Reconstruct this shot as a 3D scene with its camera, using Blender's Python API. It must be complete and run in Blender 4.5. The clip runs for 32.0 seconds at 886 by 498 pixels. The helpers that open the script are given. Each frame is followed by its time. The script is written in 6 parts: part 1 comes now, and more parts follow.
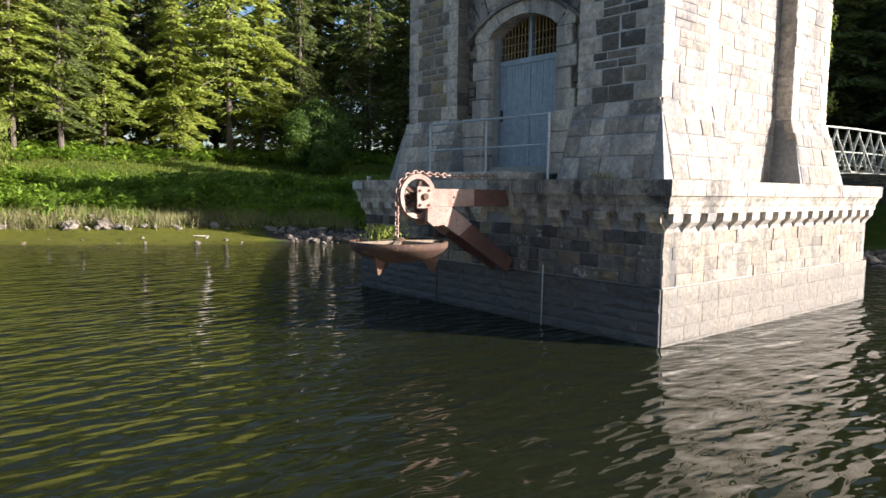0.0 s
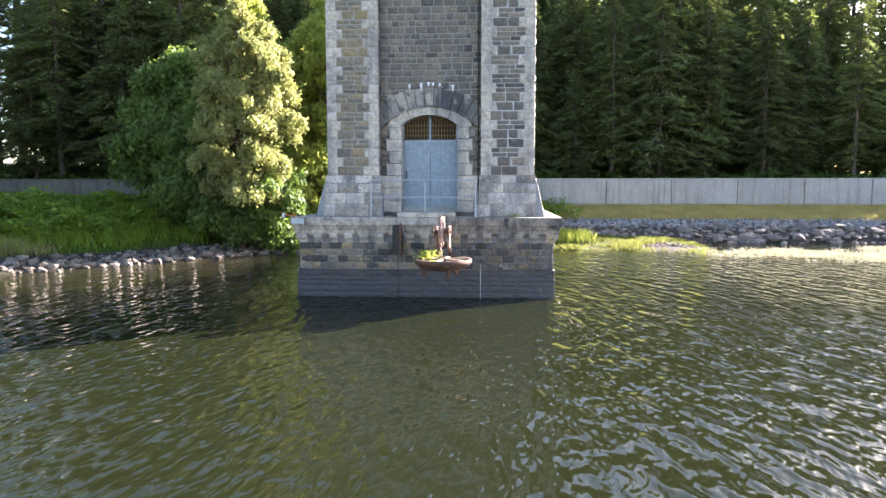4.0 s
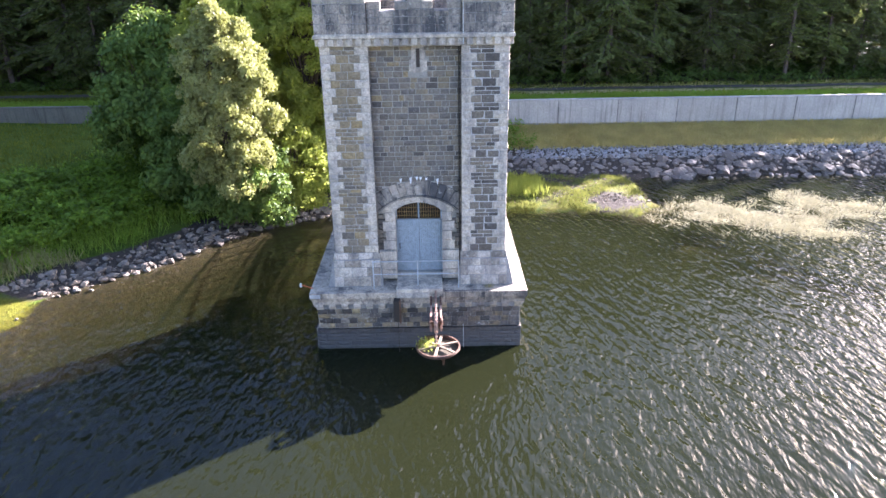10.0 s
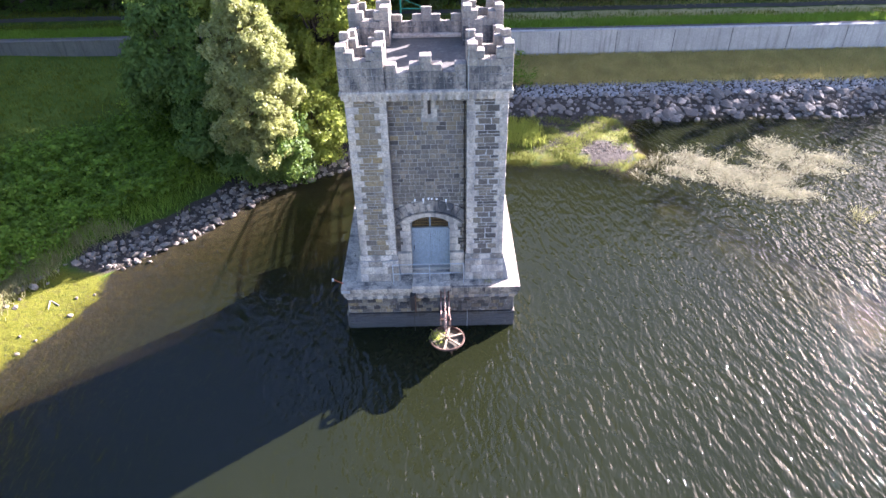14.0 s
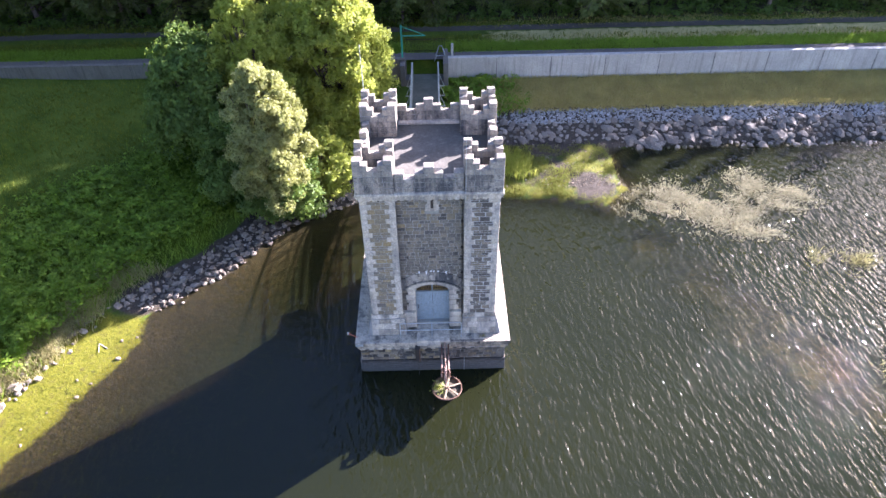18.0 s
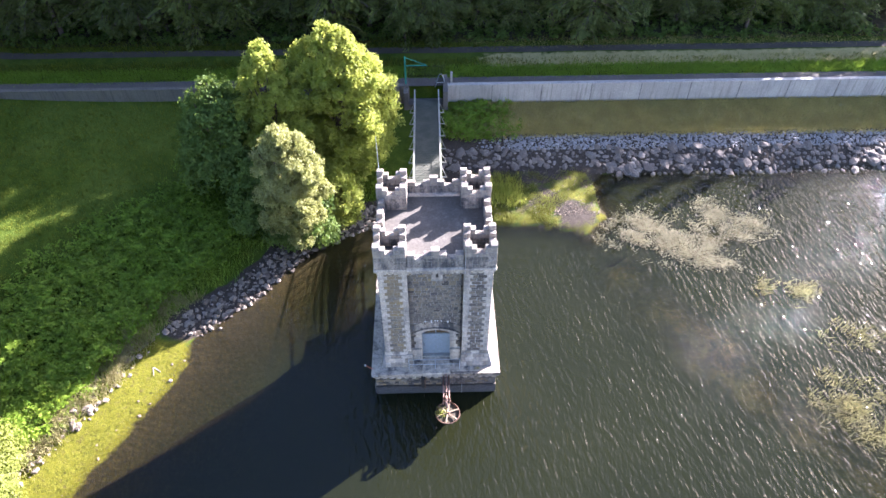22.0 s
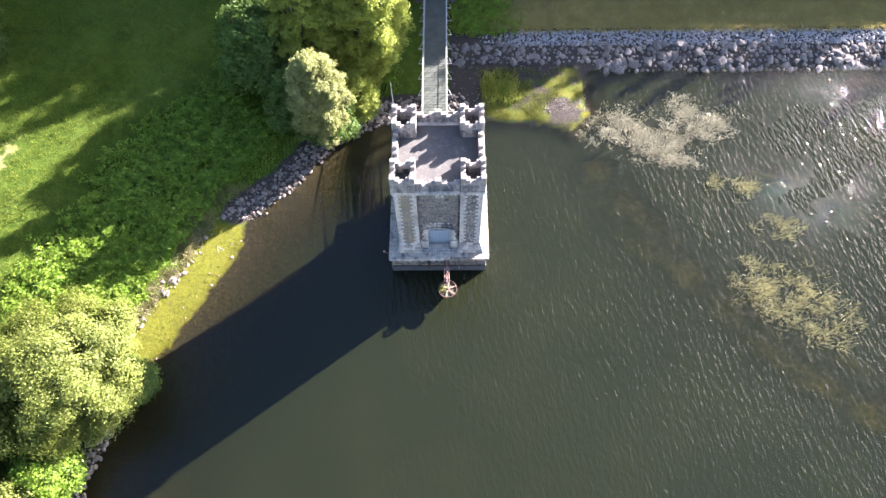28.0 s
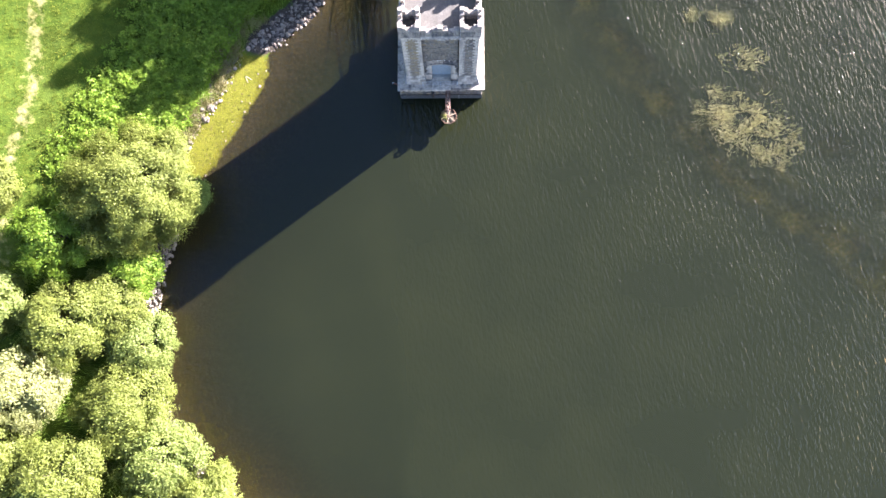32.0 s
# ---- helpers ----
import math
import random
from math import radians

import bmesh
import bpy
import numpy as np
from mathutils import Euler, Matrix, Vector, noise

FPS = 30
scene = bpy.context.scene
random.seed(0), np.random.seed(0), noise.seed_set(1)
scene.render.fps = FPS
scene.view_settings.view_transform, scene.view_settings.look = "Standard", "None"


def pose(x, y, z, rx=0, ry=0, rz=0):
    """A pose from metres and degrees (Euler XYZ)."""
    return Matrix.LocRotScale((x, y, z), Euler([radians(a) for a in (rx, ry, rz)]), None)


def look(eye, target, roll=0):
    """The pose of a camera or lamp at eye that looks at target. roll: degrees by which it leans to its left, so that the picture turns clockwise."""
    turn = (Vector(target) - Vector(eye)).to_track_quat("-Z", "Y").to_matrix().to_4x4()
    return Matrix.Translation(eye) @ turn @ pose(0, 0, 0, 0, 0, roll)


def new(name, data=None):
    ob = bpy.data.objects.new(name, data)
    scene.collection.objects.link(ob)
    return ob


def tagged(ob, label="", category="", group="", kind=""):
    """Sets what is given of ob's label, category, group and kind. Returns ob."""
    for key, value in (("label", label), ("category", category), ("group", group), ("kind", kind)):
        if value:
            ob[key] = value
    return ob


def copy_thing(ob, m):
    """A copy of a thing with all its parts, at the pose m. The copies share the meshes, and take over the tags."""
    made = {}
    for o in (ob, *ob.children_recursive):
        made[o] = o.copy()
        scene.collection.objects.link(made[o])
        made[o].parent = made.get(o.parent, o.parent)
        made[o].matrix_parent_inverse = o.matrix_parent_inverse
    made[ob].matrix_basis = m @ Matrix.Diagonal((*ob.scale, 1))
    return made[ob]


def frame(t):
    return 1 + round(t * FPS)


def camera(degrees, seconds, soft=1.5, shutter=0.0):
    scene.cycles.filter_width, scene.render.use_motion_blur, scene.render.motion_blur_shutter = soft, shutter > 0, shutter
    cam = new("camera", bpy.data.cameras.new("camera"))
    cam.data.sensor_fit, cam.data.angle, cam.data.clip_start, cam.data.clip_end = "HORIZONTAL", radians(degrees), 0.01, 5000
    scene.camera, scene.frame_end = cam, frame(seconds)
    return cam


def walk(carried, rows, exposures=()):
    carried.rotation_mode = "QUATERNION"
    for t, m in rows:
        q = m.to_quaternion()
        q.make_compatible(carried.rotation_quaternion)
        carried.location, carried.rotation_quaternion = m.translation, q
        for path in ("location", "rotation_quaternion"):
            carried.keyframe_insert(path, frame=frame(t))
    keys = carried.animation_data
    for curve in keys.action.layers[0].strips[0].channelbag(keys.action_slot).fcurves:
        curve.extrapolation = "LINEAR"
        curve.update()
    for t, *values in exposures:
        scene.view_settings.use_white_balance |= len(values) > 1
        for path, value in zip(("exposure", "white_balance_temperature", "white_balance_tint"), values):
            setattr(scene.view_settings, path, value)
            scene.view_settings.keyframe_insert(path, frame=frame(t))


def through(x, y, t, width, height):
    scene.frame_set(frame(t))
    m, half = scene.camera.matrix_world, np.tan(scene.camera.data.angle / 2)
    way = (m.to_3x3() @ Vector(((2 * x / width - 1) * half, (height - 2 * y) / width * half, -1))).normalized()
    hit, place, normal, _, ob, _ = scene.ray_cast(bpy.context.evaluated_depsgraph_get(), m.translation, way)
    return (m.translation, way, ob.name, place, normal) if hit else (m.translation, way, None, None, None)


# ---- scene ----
cam = camera(65.7, 32.0)
PATH = [
    (0, (9.05, -12.204, 2.171), (7.523, -10.924, 1.998), 0.8),
    (0.5, (8.796, -13.301, 2.186), (7.41, -11.869, 2.017), 0.9),
    (1, (8.448, -14.366, 2.201), (7.194, -12.817, 2.037), 0.9),
    (1.5, (8.005, -15.337, 2.194), (6.861, -13.704, 2.035), 1),
    (2, (7.317, -16.457, 2.26), (6.176, -14.822, 2.094), 0.7),
    (2.5, (6.234, -17.779, 2.259), (5.371, -15.982, 2.094), 1.2),
    (4.5, (1.402, -24.749, 4.261), (1.307, -22.76, 4.079), -0.4),
    (5, (1.417, -24.908, 5.58), (1.318, -22.919, 5.396), -0.5),
    (5.5, (1.333, -24.999, 6.598), (1.232, -23.009, 6.418), -0.5),
    (6, (1.248, -25.117, 7.561), (1.144, -23.13, 7.353), -0.5),
    (6.5, (1.194, -25.202, 8.412), (1.086, -23.224, 8.136), -0.7),
    (7, (1.099, -25.264, 9.178), (0.989, -23.298, 8.828), -0.7),
    (7.5, (1.03, -25.291, 10.081), (0.921, -23.338, 9.664), -0.7),
    (8, (0.953, -25.502, 10.926), (0.954, -23.563, 10.436), -0.7),
    (8.5, (0.877, -25.754, 11.57), (0.897, -23.835, 11.006), -0.7),
    (9, (0.815, -25.932, 12.078), (0.833, -24.035, 11.445), -0.8),
    (9.5, (0.761, -26.098, 12.647), (0.778, -24.227, 11.941), -0.79),
    (10, (0.713, -26.196, 13.353), (0.729, -24.352, 12.58), -0.8),
    (10.5, (0.689, -26.29, 14.231), (0.703, -24.475, 13.392), -0.9),
    (11, (0.69, -26.402, 15.266), (0.701, -24.618, 14.361), -1),
    (11.5, (0.681, -26.559, 16.38), (0.689, -24.809, 15.413), -1.09),
    (12, (0.634, -26.774, 17.484), (0.638, -25.059, 16.455), -1.1),
    (12.5, (0.573, -27.006, 18.532), (0.577, -25.331, 17.439), -1.2),
    (13, (0.523, -27.158, 19.548), (0.528, -25.524, 18.395), -1.32),
    (13.5, (0.537, -27.217, 20.545), (0.539, -25.603, 19.365), -1.29),
    (14, (0.557, -27.242, 21.574), (0.559, -25.63, 20.391), -1.2),
    (14.5, (0.571, -27.24, 22.602), (0.574, -25.633, 21.411), -1.1),
    (15, (0.581, -27.209, 23.658), (0.584, -25.612, 22.453), -1.19),
    (15.5, (0.57, -27.248, 24.745), (0.574, -25.665, 23.523), -1.2),
    (17.5, (0.537, -27.014, 28.004), (0.543, -25.495, 26.704), -1.13),
    (18, (0.48, -26.999, 29.029), (0.489, -25.5, 27.705), -1.11),
    (18.5, (0.368, -27.001, 30.116), (0.383, -25.517, 28.776), -0.79),
    (19, (0.242, -27.01, 31.236), (0.263, -25.544, 29.877), -0.6),
    (19.5, (0.145, -27.015, 32.391), (0.168, -25.563, 31.016), -0.43),
    (20, (0.104, -27.01, 33.565), (0.128, -25.575, 32.172), -0.39),
    (20.5, (0.104, -27.008, 34.744), (0.127, -25.588, 33.336), -0.36),
    (21, (0.103, -27.015, 35.933), (0.124, -25.611, 34.509), -0.51),
    (21.5, (0.077, -27.021, 37.143), (0.1, -25.636, 35.701), -0.42),
    (22, (0.036, -27.007, 38.375), (0.062, -25.645, 36.911), -0.26),
    (22.5, (-0.001, -26.977, 39.558), (0.026, -25.636, 38.075), -0.21),
    (23, (-0.017, -26.97, 40.567), (0.01, -25.651, 39.064), -0.19),
    (23.5, (0.015, -27.011, 41.372), (0.031, -25.721, 39.844), -0.16),
    (24, (0.114, -27.059, 42.13), (0.129, -25.795, 40.58), -0.7),
    (24.5, (0.24, -27.038, 43.077), (0.246, -25.801, 41.505), -0.7),
    (26.5, (0.726, -27.186, 47.338), (0.713, -26.08, 45.672), -0.92),
    (27, (0.754, -27.24, 48.537), (0.739, -26.209, 46.823), -0.99),
    (27.5, (0.789, -27.266, 49.833), (0.772, -26.304, 48.08), -1.15),
    (28, (0.812, -27.285, 51.171), (0.794, -26.396, 49.38), -1.37),
    (28.5, (0.794, -27.312, 52.519), (0.776, -26.495, 50.694), -1.51),
    (29, (0.753, -27.35, 53.861), (0.734, -26.608, 52.004), -1.61),
    (29.5, (0.731, -27.39, 55.186), (0.714, -26.722, 53.301), -1.81),
    (30, (0.756, -27.422, 56.488), (0.736, -26.827, 54.579), -2.14),
    (30.5, (0.822, -27.452, 57.768), (0.799, -26.93, 55.837), -2.61),
    (31, (0.913, -27.491, 59.041), (0.887, -27.042, 57.093), -3.44),
    (31.5, (1.011, -27.536, 60.334), (0.984, -27.162, 58.37), -4.47),
    (32, (1.101, -27.559, 61.666), (1.07, -27.258, 59.689), -5.97),
]
walk(cam, [(t, look(eye, target, roll)) for t, eye, target, roll in PATH],
     exposures=[(0.0, 1.76, 6000, 14), (1.0, 2.15, 6050, 15), (2.0, 2.58, 6100, 15), (2.5, 2.85, 6200, 17), (4.5, 3.66, 6150, 21), (7.0, 3.74, 5990, 23), (10.0, 3.60, 5800, 28), (14.0, 3.45, 5680, 30), (20.0, 3.40, 5720, 29), (32.0, 3.44, 5760, 24)])

# ---- light ----
SUN_AZ, SUN_EL = radians(37), radians(21)          # azimuth from +x towards +y
SUN_DIR = Vector((math.cos(SUN_EL) * math.cos(SUN_AZ), math.cos(SUN_EL) * math.sin(SUN_AZ), math.sin(SUN_EL)))
world = bpy.data.worlds.new("sky")
scene.world = world
world.use_nodes = True
wn = world.node_tree
wn.nodes.clear()
sky = wn.nodes.new("ShaderNodeTexSky")
sky.sky_type, sky.sun_disc = "NISHITA", False
sky.sun_elevation, sky.sun_rotation = SUN_EL, radians(90) - SUN_AZ
sky.air_density, sky.dust_density, sky.ozone_density = 1.0, 1.5, 1.0
bg = wn.nodes.new("ShaderNodeBackground")
bg.inputs["Strength"].default_value = 0.055
wo = wn.nodes.new("ShaderNodeOutputWorld")
haze = wn.nodes.new("ShaderNodeHueSaturation")
haze.inputs["Saturation"].default_value = 1.08
wn.links.new(sky.outputs[0], haze.inputs["Color"])
wn.links.new(haze.outputs[0], bg.inputs[0])
wn.links.new(bg.outputs[0], wo.inputs[0])
sun = new("sun", bpy.data.lights.new("sun", "SUN"))
sun.data.energy, sun.data.angle, sun.data.color = 5.0, radians(0.55), (1.0, 0.92, 0.83)
sun.matrix_world = look(SUN_DIR * 100, (0, 0, 0))


# ---- materials ----
class Nodes:
    """A short way to write a node material."""

    def __init__(self, name):
        self.mat = bpy.data.materials.new(name)
        self.mat.use_nodes = True
        self.t = self.mat.node_tree
        self.t.nodes.clear()
        self.out = self.t.nodes.new("ShaderNodeOutputMaterial")
        self.coord = None

    def node(self, kind, **inputs):
        n = self.t.nodes.new("ShaderNode" + kind)
        for k, v in inputs.items():
            self.put(n.inputs[k.replace("_", " ")], v)
        return n

    def put(self, socket, v):
        if isinstance(v, bpy.types.NodeSocket):
            self.t.links.new(v, socket)
        elif isinstance(v, (tuple, list)) and len(v) == 3 and socket.type == "RGBA":
            socket.default_value = (*v, 1)
        else:
            socket.default_value = v

    def place(self, space="Object", scale=(1, 1, 1), turn=(0, 0, 0)):
        c = self.t.nodes.new("ShaderNodeTexCoord")
        if space == "World":
            src = self.t.nodes.new("ShaderNodeNewGeometry").outputs["Position"]
        else:
            src = c.outputs[space]
        m = self.node("Mapping", Vector=src)
        m.inputs["Scale"].default_value, m.inputs["Rotation"].default_value = scale, [radians(a) for a in turn]
        return m.outputs[0]

    def noise(self, at, scale, detail=4.0, rough=0.55, distort=0.0):
        n = self.node("TexNoise", Vector=at, Scale=scale, Detail=detail, Roughness=rough, Distortion=distort)
        return n.outputs["Fac"]

    def ramp(self, fac, *stops):
        r = self.node("ValToRGB", Fac=fac)
        e = r.color_ramp.elements
        while len(e) < len(stops):
            e.new(0.5)
        while len(e) > len(stops):
            e.remove(e[-1])
        for el, (p, c) in zip(e, stops):
            el.position = p
            el.color = (*c, 1) if isinstance(c, (tuple, list)) else (c, c, c, 1)
        return r.outputs["Color"]

    def mix(self, fac, a, b, how="MIX"):
        n = self.t.nodes.new("ShaderNodeMix")
        n.data_type, n.blend_type = "RGBA", how
        self.put(n.inputs[0], fac)
        self.put(n.inputs[6], a)
        self.put(n.inputs[7], b)
        return n.outputs[2]

    def math(self, how, a, b=0.0, clamp=False):
        n = self.t.nodes.new("ShaderNodeMath")
        n.operation, n.use_clamp = how, clamp
        self.put(n.inputs[0], a)
        self.put(n.inputs[1], b)
        return n.outputs[0]

    def attr(self, name):
        n = self.t.nodes.new("ShaderNodeAttribute")
        n.attribute_name = name
        return n.outputs["Fac"]

    def random(self):
        return self.t.nodes.new("ShaderNodeObjectInfo").outputs["Random"]

    def island(self):
        return self.t.nodes.new("ShaderNodeNewGeometry").outputs["Random Per Island"]

    def bump(self, height, strength=0.4, distance=0.02, normal=None):
        n = self.node("Bump", Height=height, Strength=strength, Distance=distance)
        if normal:
            self.put(n.inputs["Normal"], normal)
        return n.outputs[0]

    def finish(self, colour, rough=0.8, metal=0.0, normal=None, spec=0.4, through=None, glow=0.35):
        p = self.node("BsdfPrincipled", Base_Color=colour, Roughness=rough, Metallic=metal)
        p.inputs["Specular IOR Level"].default_value = spec
        if normal:
            self.put(p.inputs["Normal"], normal)
        s = p.outputs[0]
        if through:
            tr = self.node("BsdfTranslucent", Color=through)
            mx = self.t.nodes.new("ShaderNodeMixShader")
            mx.inputs[0].default_value = glow
            self.put(mx.inputs[1], s)
            self.put(mx.inputs[2], tr.outputs[0])
            s = mx.outputs[0]
        self.t.links.new(s, self.out.inputs[0])
        return self.mat


def stone_mat(name, tones, rough=0.85, stain=(0.10, 0.10, 0.10), stain_amount=0.5, light=1.0, lichen=0.25, tide=0.0, stain_from=0.48):
    """Rock-faced stone: a tone a block, grain, dark runs and pale lichen."""
    k = Nodes(name)
    at = k.place("World")
    tones = [(min(1, r * 1.13), g * 1.0, b * 0.86) for r, g, b in tones]
    n = len(tones)
    pick = k.math("FRACT", k.math("ADD", k.random(), k.island()))
    base = k.ramp(pick, *[((i + 0.5) / n, t) for i, t in enumerate(tones)])
    grain = k.noise(at, 14.0, 6.0, 0.65)
    base = k.mix(1.0, base, k.ramp(grain, (0.28, 0.58 * light), (0.5, 0.97 * light), (0.72, 1.32 * light)), "MULTIPLY")
    grime = k.noise(at, 3.2, 7.0, 0.72, 0.4)
    base = k.mix(k.math("MULTIPLY", k.ramp(grime, (0.50, 0.0), (0.64, 1.0)), min(1.0, stain_amount * 0.9)), base, stain)
    runs = k.noise(k.place("World", (1.3, 1.3, 0.22)), 1.5, 5.0, 0.6)
    base = k.mix(k.math("MULTIPLY", k.ramp(runs, (stain_from, 0.0), (stain_from + 0.2, 1.0)), stain_amount), base, stain)
    spots = k.noise(at, 5.5, 3.0, 0.7)
    base = k.mix(k.math("MULTIPLY", k.ramp(spots, (0.60, 0.0), (0.70, 1.0)), lichen), base, (0.52, 0.51, 0.45))
    if tide:
        z = k.t.nodes.new("ShaderNodeSeparateXYZ")
        k.put(z.inputs[0], k.t.nodes.new("ShaderNodeNewGeometry").outputs["Position"])
        level = k.math("ADD", z.outputs[2], k.math("MULTIPLY", k.noise(at, 2.2, 4.0), 0.5))
        base = k.mix(k.ramp(level, (0.95, 0.82 * tide), (1.12, 0.0)), base, (0.075, 0.075, 0.075))
        base = k.mix(k.ramp(level, (0.24, 0.75 * tide), (0.34, 0.0)), base, (0.035, 0.037, 0.03))
    relief = k.math("ADD", k.noise(at, 7.0, 6.0, 0.6), k.math("MULTIPLY", grain, 0.5))
    return k.finish(base, rough, normal=k.bump(relief, 0.7, 0.03), spec=0.3)


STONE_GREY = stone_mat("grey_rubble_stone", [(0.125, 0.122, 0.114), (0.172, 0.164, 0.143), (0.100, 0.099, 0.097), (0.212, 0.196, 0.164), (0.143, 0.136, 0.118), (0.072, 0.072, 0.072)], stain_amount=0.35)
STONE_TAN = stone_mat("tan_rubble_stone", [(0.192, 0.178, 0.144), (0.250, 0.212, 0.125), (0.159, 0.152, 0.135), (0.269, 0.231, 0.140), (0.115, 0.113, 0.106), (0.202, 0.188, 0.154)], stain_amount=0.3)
STONE_PALE = stone_mat("pale_dressed_stone", [(0.441, 0.438, 0.415), (0.505, 0.492, 0.460), (0.376, 0.374, 0.356), (0.467, 0.454, 0.408)], stain=(0.12, 0.12, 0.118), stain_amount=0.65, stain_from=0.45)
STONE_DARK = stone_mat("dark_parapet_stone", [(0.300, 0.296, 0.282), (0.360, 0.350, 0.330), (0.240, 0.240, 0.234), (0.324, 0.312, 0.282)], stain=(0.05, 0.051, 0.054), stain_amount=0.95, lichen=0.4, stain_from=0.40)
STONE_PLINTH = stone_mat("weathered_plinth_stone", [(0.285, 0.281, 0.259), (0.350, 0.317, 0.244), (0.233, 0.233, 0.227), (0.317, 0.306, 0.275), (0.169, 0.172, 0.180)], stain=(0.075, 0.075, 0.078), stain_amount=0.75, tide=1.0)
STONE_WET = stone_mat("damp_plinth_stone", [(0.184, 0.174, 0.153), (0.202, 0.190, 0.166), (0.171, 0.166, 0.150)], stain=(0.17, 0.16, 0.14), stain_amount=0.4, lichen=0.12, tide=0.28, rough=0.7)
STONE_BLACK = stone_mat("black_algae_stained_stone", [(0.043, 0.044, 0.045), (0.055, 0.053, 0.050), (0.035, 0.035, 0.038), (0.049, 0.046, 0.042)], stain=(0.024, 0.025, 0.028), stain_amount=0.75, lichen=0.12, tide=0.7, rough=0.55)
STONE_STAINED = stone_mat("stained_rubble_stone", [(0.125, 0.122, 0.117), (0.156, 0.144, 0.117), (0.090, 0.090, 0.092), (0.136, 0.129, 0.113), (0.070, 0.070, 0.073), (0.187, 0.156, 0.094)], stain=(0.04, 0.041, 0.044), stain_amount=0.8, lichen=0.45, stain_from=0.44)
STONE_LEDGE = stone_mat("pale_ledge_stone", [(0.383, 0.371, 0.336)], stain=(0.05, 0.05, 0.05), stain_amount=0.85, lichen=0.3, stain_from=0.47)
# Paler copy for the sunny plinth side; also mixed into the front
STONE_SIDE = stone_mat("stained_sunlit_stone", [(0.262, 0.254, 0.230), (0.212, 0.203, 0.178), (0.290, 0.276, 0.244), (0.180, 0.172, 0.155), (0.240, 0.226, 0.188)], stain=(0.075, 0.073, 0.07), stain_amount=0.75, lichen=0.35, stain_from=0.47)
STONE_CAP = stone_mat("weathered_coping_stone", [(0.268, 0.262, 0.242), (0.300, 0.290, 0.265), (0.225, 0.222, 0.212)], stain=(0.09, 0.09, 0.09), stain_amount=0.6, lichen=0.4, stain_from=0.47)
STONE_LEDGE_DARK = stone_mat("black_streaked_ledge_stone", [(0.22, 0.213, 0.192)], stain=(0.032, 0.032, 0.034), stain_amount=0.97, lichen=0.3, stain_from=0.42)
STONE_UPPER = stone_mat("mid_grey_rubble_stone", [(0.152, 0.152, 0.147), (0.107, 0.109, 0.112), (0.196, 0.187, 0.165)], stain_amount=0.3)
# Sun on the east face is put into this paler rubble tone
STONE_SUNLIT = stone_mat("sunlit_rubble_stone", [(0.286, 0.279, 0.266), (0.311, 0.302, 0.286), (0.261, 0.255, 0.245), (0.294, 0.286, 0.266), (0.245, 0.233, 0.204)], stain=(0.11, 0.108, 0.105), stain_amount=0.8, stain_from=0.46)


def plain_mat(name, a, b, scale=6.0, rough=0.7, metal=0.0, bump=0.3, dist=0.01, spec=0.4, spotty=None):
    k = Nodes(name)
    at = k.place("World")
    big, fine = k.noise(at, scale * 0.25, 4.0), k.noise(at, scale * 3, 5.0, 0.65)
    c = k.mix(k.ramp(big, (0.35, 0.0), (0.65, 1.0)), a, b)
    c = k.mix(1.0, c, k.ramp(fine, (0.3, 0.75), (0.7, 1.2)), "MULTIPLY")
    if spotty:
        c = k.mix(k.ramp(k.noise(at, scale, 5.0, 0.7), (0.56, 0.0), (0.66, 0.8)), c, spotty)
    return k.finish(c, rough, metal, k.bump(k.math("ADD", fine, big), bump, dist), spec)


MORTAR = plain_mat("old_mortar", (0.345, 0.325, 0.28), (0.262, 0.25, 0.218), 5, 0.95)
# Paler mortar to go with the sun-lightened east stones
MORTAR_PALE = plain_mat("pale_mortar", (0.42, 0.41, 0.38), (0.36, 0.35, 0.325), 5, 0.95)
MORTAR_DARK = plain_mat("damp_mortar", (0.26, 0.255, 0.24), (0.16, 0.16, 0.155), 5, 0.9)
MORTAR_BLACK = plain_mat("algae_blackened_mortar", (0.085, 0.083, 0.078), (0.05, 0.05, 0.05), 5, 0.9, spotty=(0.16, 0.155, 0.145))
PAINT_BLUE = plain_mat("blue_grey_door_paint", (0.218, 0.262, 0.288), (0.238, 0.282, 0.305), 3, 0.55, bump=0.15)
RUST = plain_mat("rusty_iron", (0.115, 0.062, 0.036), (0.055, 0.031, 0.022), 9, 0.85, 0.15, 0.5, spotty=(0.22, 0.14, 0.09))
RUST_PALE = plain_mat("pale_red_lead_paint", (0.33, 0.225, 0.175), (0.235, 0.145, 0.11), 7, 0.75, 0.0, 0.4, spotty=(0.19, 0.085, 0.055))
# Darker copy of the red lead: shade near the tower painted in
RUST_RED = plain_mat("shaded_red_lead_paint", (0.125, 0.058, 0.040), (0.085, 0.042, 0.030), 7, 0.8, 0.0, 0.4, spotty=(0.06, 0.04, 0.03))
IRON_DARK = plain_mat("dark_iron", (0.035, 0.033, 0.03), (0.06, 0.045, 0.035), 9, 0.7, 0.4)
GALV = plain_mat("galvanised_rail", (0.42, 0.45, 0.46), (0.34, 0.36, 0.37), 9, 0.45, 0.5)
BITUMEN = plain_mat("felted_roof", (0.080, 0.074, 0.062), (0.110, 0.101, 0.085), 2.5, 0.9, spotty=(0.145, 0.134, 0.114))


